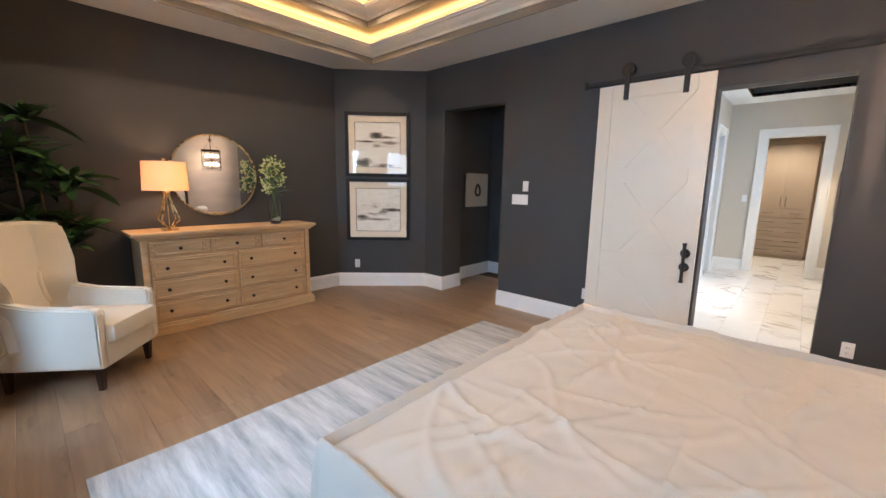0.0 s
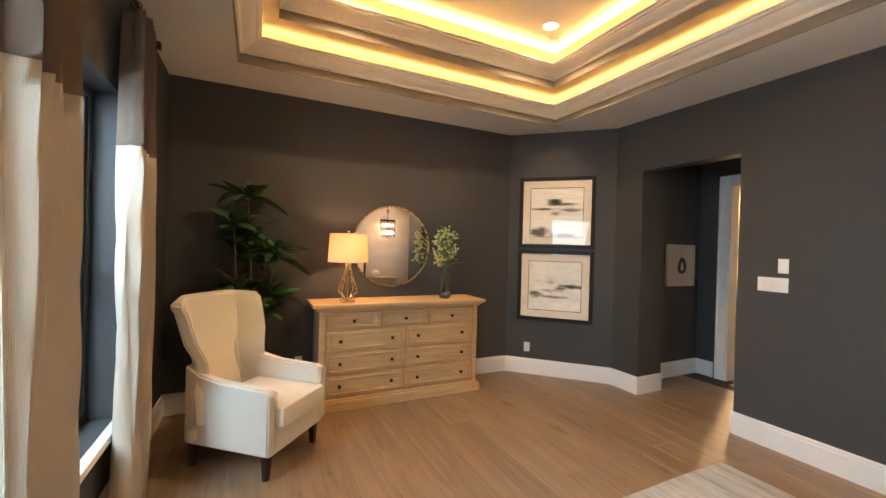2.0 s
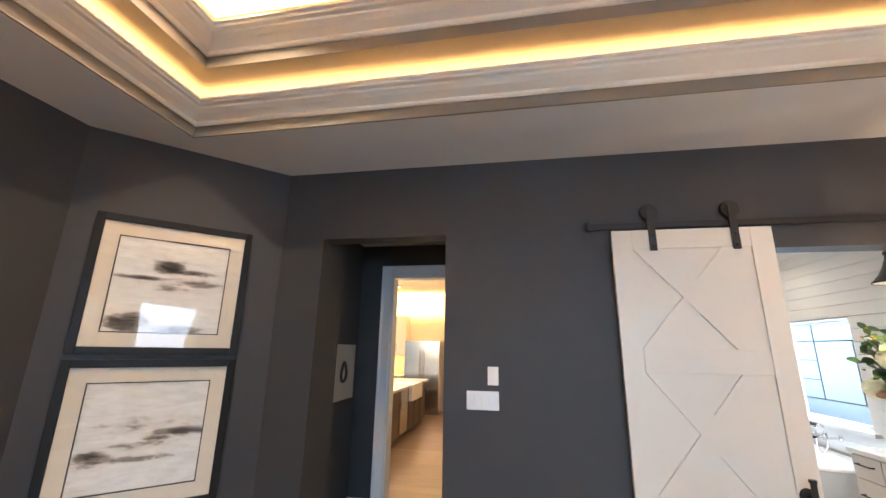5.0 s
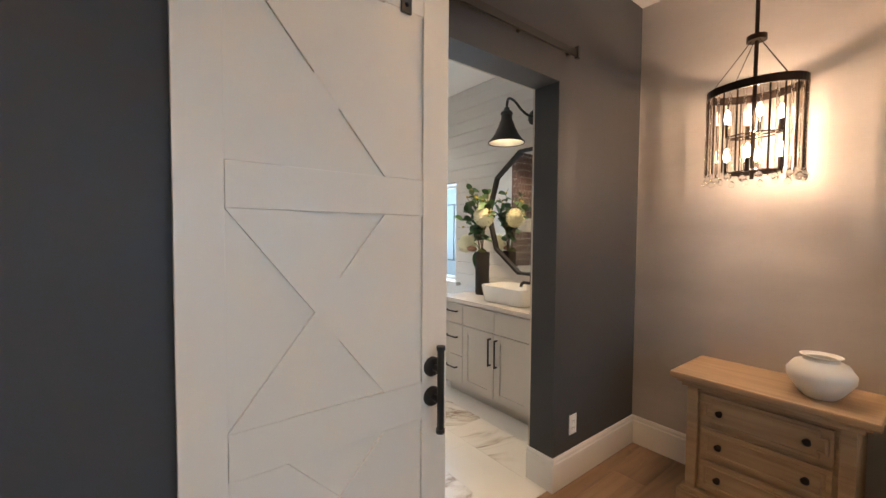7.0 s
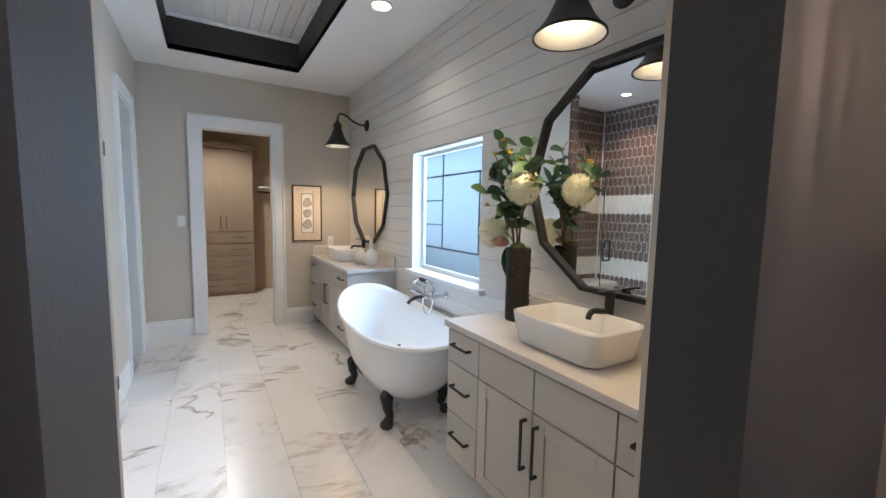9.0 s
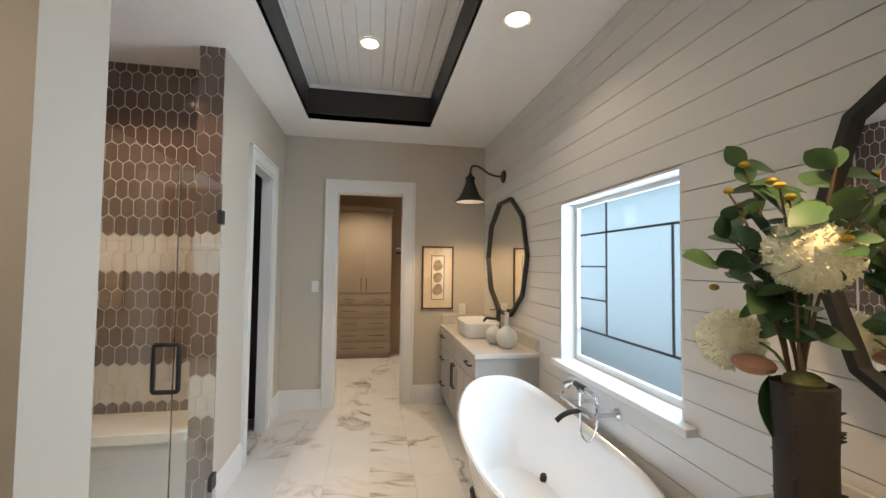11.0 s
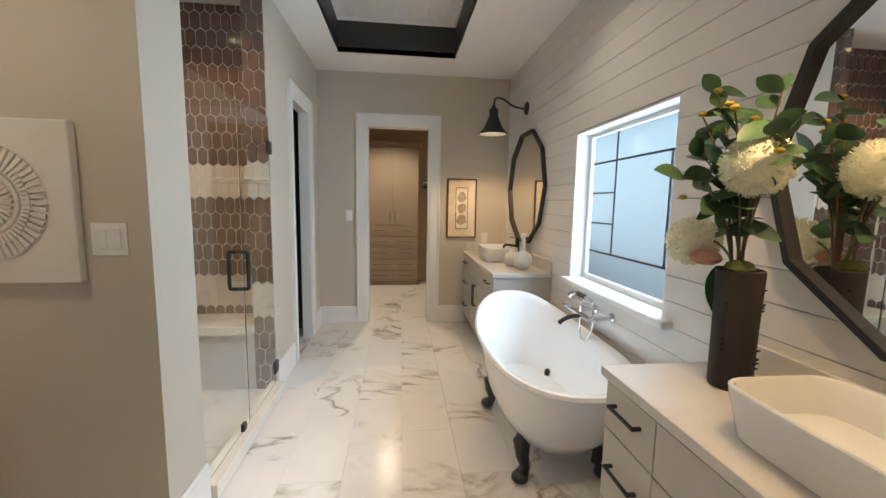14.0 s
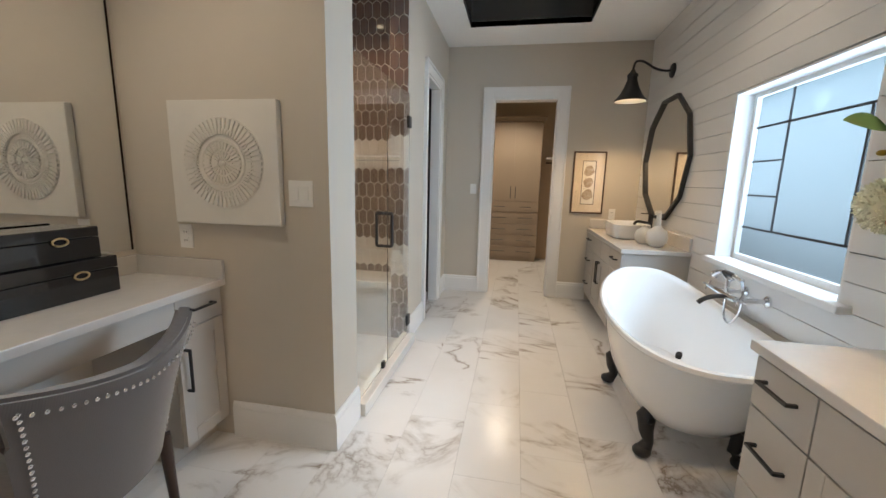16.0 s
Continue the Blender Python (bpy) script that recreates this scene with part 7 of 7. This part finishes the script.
for x in (2.30,):
    part("clip", boxes((x - 0.02, -0.013, 0.075, x + 0.02, 0.013, 0.12), bevel=0.002), BLACK, sg, "black glass clip")
bench = thing("shower_bench", (3.06, -1.87, 0), "white stone bench across the shower", "bench")
part("seat", bm_box(-0.17, -0.448, 0.44, 0.20, 0.448, 0.50, 0.008), QUARTZ, bench)
part("base", bm_box(-0.13, -0.445, 0.0, 0.198, 0.445, 0.44), GROUT, bench)
tray = structure("floor_shower", bm_box(1.86, -2.41, -0.02, 3.26, -1.41, 0.02), mat("shower_floor_stone", (0.55, 0.53, 0.50), 0.4, vary=0.08, scale=30), "pale stone shower floor", "floor")
downlight(2.60, -1.90, BZ, 62, 0.06, (1.0, 0.70, 0.47))

# ceiling lights of the bathroom
for x, y, z, w in ((3.25, -3.32, 3.11, 14), (1.75, -3.32, 3.11, 12), (2.31, -4.11, BZ, 12), (0.75, -2.1, BZ, 32)):
    downlight(x, y, z, w)

# door of the toilet room, standing open inside
td = thing("toilet_room_door", (3.60, -2.375, 0.01), "white panel door standing open into a dark room", "door")
part("leaf", bm_box(-0.04, 0.02, 0, 0.0, 0.60, 2.22, 0.003), TRIM, td)
part("knob", bm_lathe([(0, 0), (0.024, 0), (0.028, 0.02), (0.02, 0.035), (0, 0.04)], 16, -0.065, 0.54, 1.0), BLACK, td, smooth=True)
part("hinge", bm_box(-0.045, 0.005, 1.6, -0.005, 0.019, 1.7, 0.001), BLACK, td)

# closet beyond the doorway
CLOS = mat("taupe_closet_paint", (0.30, 0.235, 0.17), 0.5, vary=0.04, scale=4)
cc = thing("closet_cabinet", (6.95, -3.235, 0), "tall taupe closet cabinet with doors above drawers", "wardrobe")
part("body", bm_box(-0.30, -0.43, 0.06, 0.04, 0.43, 2.30, 0.003), CLOS, cc)
part("cornice", boxes((-0.33, -0.46, 2.30, 0.04, 0.46, 2.345), (-0.35, -0.48, 2.345, 0.04, 0.48, 2.38), bevel=0.006), CLOS, cc)
part("plinth", bm_box(-0.29, -0.42, 0, 0.04, 0.42, 0.06), CLOS, cc)
for s in (-1, 1):
    d = part("door", bm_box(-0.322, min(0.002 * s, 0.425 * s), 1.02, -0.301, max(0.002 * s, 0.425 * s), 2.28, 0.003), CLOS, cc)
    part("handle", bm_tube([(-0.35, 0.04 * s, 1.06), (-0.35, 0.04 * s, 1.26)], 0.006, 6), BLACK, d)
    d = part("drawer", bm_box(-0.322, min(0.002 * s, 0.425 * s), 0.84, -0.301, max(0.002 * s, 0.425 * s), 1.01, 0.003), CLOS, cc)
    part("handle", bm_tube([(-0.345, 0.213 * s - 0.09, 0.925), (-0.345, 0.213 * s + 0.09, 0.925)], 0.006, 6), BLACK, d)
for k in range(4):
    z0 = 0.07 + k * 0.19
    d = part("drawer", bm_box(-0.322, -0.425, z0, -0.301, 0.425, z0 + 0.182, 0.003), CLOS, cc)
    for s in (-1, 1):
        part("handle", bm_tube([(-0.345, 0.213 * s - 0.12, z0 + 0.10), (-0.345, 0.213 * s + 0.12, z0 + 0.10)], 0.006, 6), BLACK, d)
rodc = thing("closet_shelf", (6.9, -4.2, 1.72), "closet shelf with a dark hanging rod beneath", "shelf")
part("board", bm_box(-0.28, -0.38, 0, 0.09, 0.45, 0.022, 0.002), TRIM, rodc)
part("rod", bm_tube([(-0.05, -0.38, -0.06), (-0.05, 0.45, -0.06)], 0.014, 10), BLACK, rodc)
downlight(5.8, -3.2, 2.75, 130)


# ---- outside the west windows and the ground ----
room = HOUSE
structure("ground", bm_box(-300, -300, -0.6, 300, 300, -0.30), mat("lawn_ground", (0.10, 0.12, 0.06), 0.95, vary=0.3, scale=0.5), "green ground round the house", "ground")
structure("wall_outer_brick", bm_box(-9.0, 1.50, -0.30, -4.68, 1.70, 3.6), mat("pale_mortar", (0.55, 0.52, 0.48), 0.9, vary=0.1, scale=20), "pale mortar of the outer brick wall", "wall")
outer = bpy.data.objects["wall_outer_brick"]
BRICK = mat("whitewashed_brick", (0.46, 0.40, 0.35), 0.9, vary=0.25, scale=9, bump=0.4, bump_scale=40, rnd=0.22)
brick = mesh_of("brick", bm_box(-0.105, -0.012, -0.0305, 0.105, 0.012, 0.0305, 0.004), BRICK)
for j in range(36):
    for i in range(8):
        b_ = new("brick", brick)
        b_.parent = outer
        b_.location = (-4.82 - i * 0.222 - (0.111 if j % 2 else 0), 1.493, 0.35 + j * 0.0735)
HEDGE = leaf_mat("hedge_leaf", (0.07, 0.12, 0.04), 0.3)
hedge = tagged(new("hedge"), "loose green hedge in the garden", "hedge", kind="stuff")
hb_ = bmesh.new()
rnd = random.Random(8)
for k in range(5200):
    p = Vector((rnd.uniform(-11.0, -9.6), rnd.uniform(-9, 1.4), -0.3 + 2.3 * rnd.random() ** 0.8))
    p.x += 0.25 * noise.noise(p * 1.5)
    d = Vector((rnd.gauss(0, 1), rnd.gauss(0, 1), rnd.gauss(0, 1))).normalized() * 0.09
    e = d.cross(Vector((rnd.gauss(0, 1), rnd.gauss(0, 1), rnd.gauss(0, 1)))).normalized() * 0.045
    hb_.faces.new([hb_.verts.new(q_) for q_ in (p - d, p + e, p + d, p - e)])
part("leaves", hb_, HEDGE, hedge)

# ---- shiplap boards ----
PITCH = 0.1175
z0 = 0.848 - 8 * PITCH
row = 0
while z0 < BZ:
    a, b = max(0.0, z0 + 0.0015), min(BZ - 0.001, z0 + PITCH - 0.0015)
    if b > a + 0.01:
        spans = [(0.058, BX1 - 0.001)]
        if b > BWIN[2] and a < BWIN[3]:
            spans = [(0.058, BWIN[0]), (BWIN[1], BX1 - 0.001)]
            if a < BWIN[2] - 0.005:
                part("board", bm_box(BWIN[0], BY0 - 0.0155, a, BWIN[1], BY0, BWIN[2] - 0.004, 0.0015), SHIP, wall_ship)
            if b > BWIN[3] + 0.005:
                part("board", bm_box(BWIN[0], BY0 - 0.0155, BWIN[3] + 0.002, BWIN[1], BY0, b, 0.0015), SHIP, wall_ship)
        for s, e in spans:
            part("board", bm_box(s, BY0 - 0.0155, a, e, BY0, b, 0.0015), SHIP, wall_ship)
    z0 += PITCH
    row += 1


# ---- picket tiles of the shower ----
room = BATH


def tile_mat(name, colour, rnd):
    return mat(name, colour, 0.10, vary=0.06, scale=10, bump=0.05, bump_scale=14, rnd=rnd, coat=0.5)


TILE_D, TILE_W = tile_mat("taupe_glazed_tile", (0.150, 0.104, 0.084), 0.06), tile_mat("cream_glazed_tile", (0.70, 0.65, 0.57), 0.04)
TW, TH, TP = 0.0715, 0.145, 0.121
def picket(material):
    h, k, w = TH / 2 - 0.0030, 0.024, TW / 2 - 0.0030
    bm = bm_prism([(-w, -h + k), (0, -h), (w, -h + k), (w, h - k), (0, h), (-w, h - k)], -0.005, 0.0, "y")
    top_ = [e for e in bm.edges if all(abs(v.co.y + 0.005) < 1e-5 for v in e.verts)]
    bmesh.ops.bevel(bm, geom=top_, offset=0.002, segments=1, affect="EDGES")
    return mesh_of("tile", bm, material)
def half_picket(material, side):
    h, k, w = TH / 2 - 0.0030, 0.024, TW / 2 - 0.0030
    poly = [(0.001, -h), (w, -h + k), (w, h - k), (0.001, h)] if side > 0 else [(-0.001, -h), (-0.001, h), (-w, h - k), (-w, -h + k)]
    return mesh_of("tile", bm_prism(poly, -0.005, 0.0, "y"), material)
halves = {(d_, s_): half_picket(TILE_D if d_ else TILE_W, s_) for d_ in (True, False) for s_ in (-1, 1)}
tiles = {True: picket(TILE_D), False: picket(TILE_W)}
def dark(z):
    return not (0.563 < z < 0.806 or 1.411 < z < 1.653)
def tile_wall(parent, origin, yaw, width, z_from=0.0195):
    """Rows of pointed tiles across a wall; local x runs along it, local -y faces out."""
    m = pose(*origin, 0, 0, yaw)
    j, z = 0, z_from
    while z < BZ + 0.05:
        x = TW / 2 if j % 2 == 0 else TW
        while x + TW / 2 < width + 0.004:
            t = new("tile", tiles[dark(z)])
            t.parent = parent
            t.matrix_local = m @ Matrix.Translation((x, 0, z))
            x += TW
        ends = [(0.0, 1)] if j % 2 else []
        if x - TW / 2 < width - 0.02:
            ends.append((x, -1))
        for at, side in ends:
            t = new("tile", halves[(dark(z), side)])
            t.parent = parent
            t.matrix_local = m @ Matrix.Translation((at, 0, z))
        z += TP
        j += 1


we, wn = bpy.data.objects["wall_shower_east"], bpy.data.objects["wall_shower_north"]
tile_wall(we, (3.262, -1.41, 0), -90, 0.931)
tile_wall(wn, (1.88, -1.408, 0), 0, 1.372)
ret = structure("wall_shower_return", bm_box(2.934, -2.458, 0, 2.942, -2.311, BZ), SGROUT, "grout bed of the narrow tiled return", "wall")
tile_wall(ret, (2.934, -2.312, 0), -90, 0.147)

# ---- marble floor tiles ----
def marble():
    m, t, b = nodes_of("white_marble_porcelain")
    N, L = t.nodes.new, t.links.new
    co, info = N("ShaderNodeTexCoord"), N("ShaderNodeObjectInfo")
    sc, add = N("ShaderNodeVectorMath"), N("ShaderNodeVectorMath")
    sc.operation = "SCALE"
    sc.inputs[0].default_value = (13.1, 7.7, 3.3)
    L(info.outputs["Random"], sc.inputs["Scale"])
    L(co.outputs["Object"], add.inputs[0])
    L(sc.outputs["Vector"], add.inputs[1])
    n1 = N("ShaderNodeTexNoise")
    n1.inputs["Scale"].default_value, n1.inputs["Detail"].default_value, n1.inputs["Roughness"].default_value, n1.inputs["Distortion"].default_value = 1.5, 7, 0.58, 1.4
    L(add.outputs["Vector"], n1.inputs["Vector"])
    d = N("ShaderNodeMath")
    d.operation = "SUBTRACT"
    d.inputs[1].default_value = 0.5
    L(n1.outputs["Fac"], d.inputs[0])
    ab = N("ShaderNodeMath")
    ab.operation = "ABSOLUTE"
    L(d.outputs["Value"], ab.inputs[0])
    r = N("ShaderNodeValToRGB")
    e = r.color_ramp.elements
    e[0].position, e[1].position = 0.0, 0.055
    e[0].color, e[1].color = (1, 1, 1, 1), (0, 0, 0, 1)
    mid = e.new(0.012)
    mid.color = (0.5, 0.5, 0.5, 1)
    L(ab.outputs["Value"], r.inputs["Fac"])
    n2 = N("ShaderNodeTexNoise")
    n2.inputs["Scale"].default_value, n2.inputs["Detail"].default_value = 1.6, 3
    L(add.outputs["Vector"], n2.inputs["Vector"])
    r2 = N("ShaderNodeValToRGB")
    r2.color_ramp.elements[0].position, r2.color_ramp.elements[1].position = 0.50, 0.66
    L(n2.outputs["Fac"], r2.inputs["Fac"])
    mu = N("ShaderNodeMath")
    mu.operation = "MULTIPLY"
    L(r.outputs["Color"], mu.inputs[0])
    L(r2.outputs["Color"], mu.inputs[1])
    n3 = N("ShaderNodeTexNoise")
    n3.inputs["Scale"].default_value, n3.inputs["Detail"].default_value = 4.0, 5
    L(add.outputs["Vector"], n3.inputs["Vector"])
    base = N("ShaderNodeMix")
    base.data_type = "RGBA"
    base.inputs["A"].default_value, base.inputs["B"].default_value = (0.68, 0.665, 0.645, 1), (0.77, 0.765, 0.755, 1)
    L(n3.outputs["Fac"], base.inputs["Factor"])
    mx = N("ShaderNodeMix")
    mx.data_type = "RGBA"
    mx.inputs["B"].default_value = (0.25, 0.20, 0.155, 1)
    L(mu.outputs["Value"], mx.inputs["Factor"])
    L(base.outputs["Result"], mx.inputs["A"])
    L(mx.outputs["Result"], b.inputs["Base Color"])
    b.inputs["Roughness"].default_value = 0.22
    return m


MARBLE = marble()
def floor_piece(name, w, h, t, material, bevel):
    return mesh_of(name, bm_box(-w / 2, -h / 2, -t, w / 2, h / 2, 0, bevel), material)
def lay(parent, name, x0, y0, x1, y1, w, h, gap, material, along_x, z, keep, seed, bevel=0.0015, t=0.010):
    """Staggered pieces clipped to a rectangle; keep(x, y) says where they lie."""
    r, made = random.Random(seed), {}
    v = y0 if along_x else x0
    k = 0
    while v < (y1 if along_x else x1) - 0.01:
        ve = min(v + h, y1 if along_x else x1)
        u = (x0 if along_x else y0) - r.uniform(0.1, 0.9) * w if t > 0.011 else (x0 if along_x else y0) - (w / 3) * (k % 3)
        while u < (x1 if along_x else y1) - 0.005:
            length = w * (r.choice((0.6, 0.8, 1.0, 1.0)) if t > 0.011 else 1.0)
            a, b = max(u, x0 if along_x else y0), min(u + length, x1 if along_x else y1)
            if b - a > 0.01:
                size = (round(b - a - gap, 3), round(ve - v - gap, 3))
                if size[0] > 0.005 and size[1] > 0.005:
                    cu, cv_ = (a + b) / 2, (v + ve) / 2
                    cx_, cy_ = (cu, cv_) if along_x else (cv_, cu)
                    if keep(cx_, cy_):
                        if size not in made:
                            made[size] = floor_piece(name, *(size if along_x else size[::-1]), t, material, bevel)
                        o = new(name, made[size])
                        o.parent, o.location = parent, (cx_, cy_, z)
            u += length
        v += h
        k += 1


lay(floor_bath, "tile", -0.10, BY0, 7.0, -1.43, 0.61, 0.305, 0.0006, MARBLE, True, 0.0, lambda x, y: not (1.86 < x < 3.26 and y > -2.45) and not (x > 4.75 and y > -2.2), 3, 0.0007)
lay(subfloor_bed, "plank", XW, YS, 0.02, YA, 1.9, 0.19, 0.0008, FLOOROAK, False, 0.0, lambda x, y: True, 5, 0.0010, 0.014)
lay(bpy.data.objects["floor_kitchen"], "plank", 0.02, -0.95, 8.2, 4.5, 2.2, 0.19, 0.0008, FLOOROAK, False, 0.0, lambda x, y: (x < 1.5 and y < 0.3) or (x > 1.5 and y < 3.2), 9, 0.0018, 0.0135)
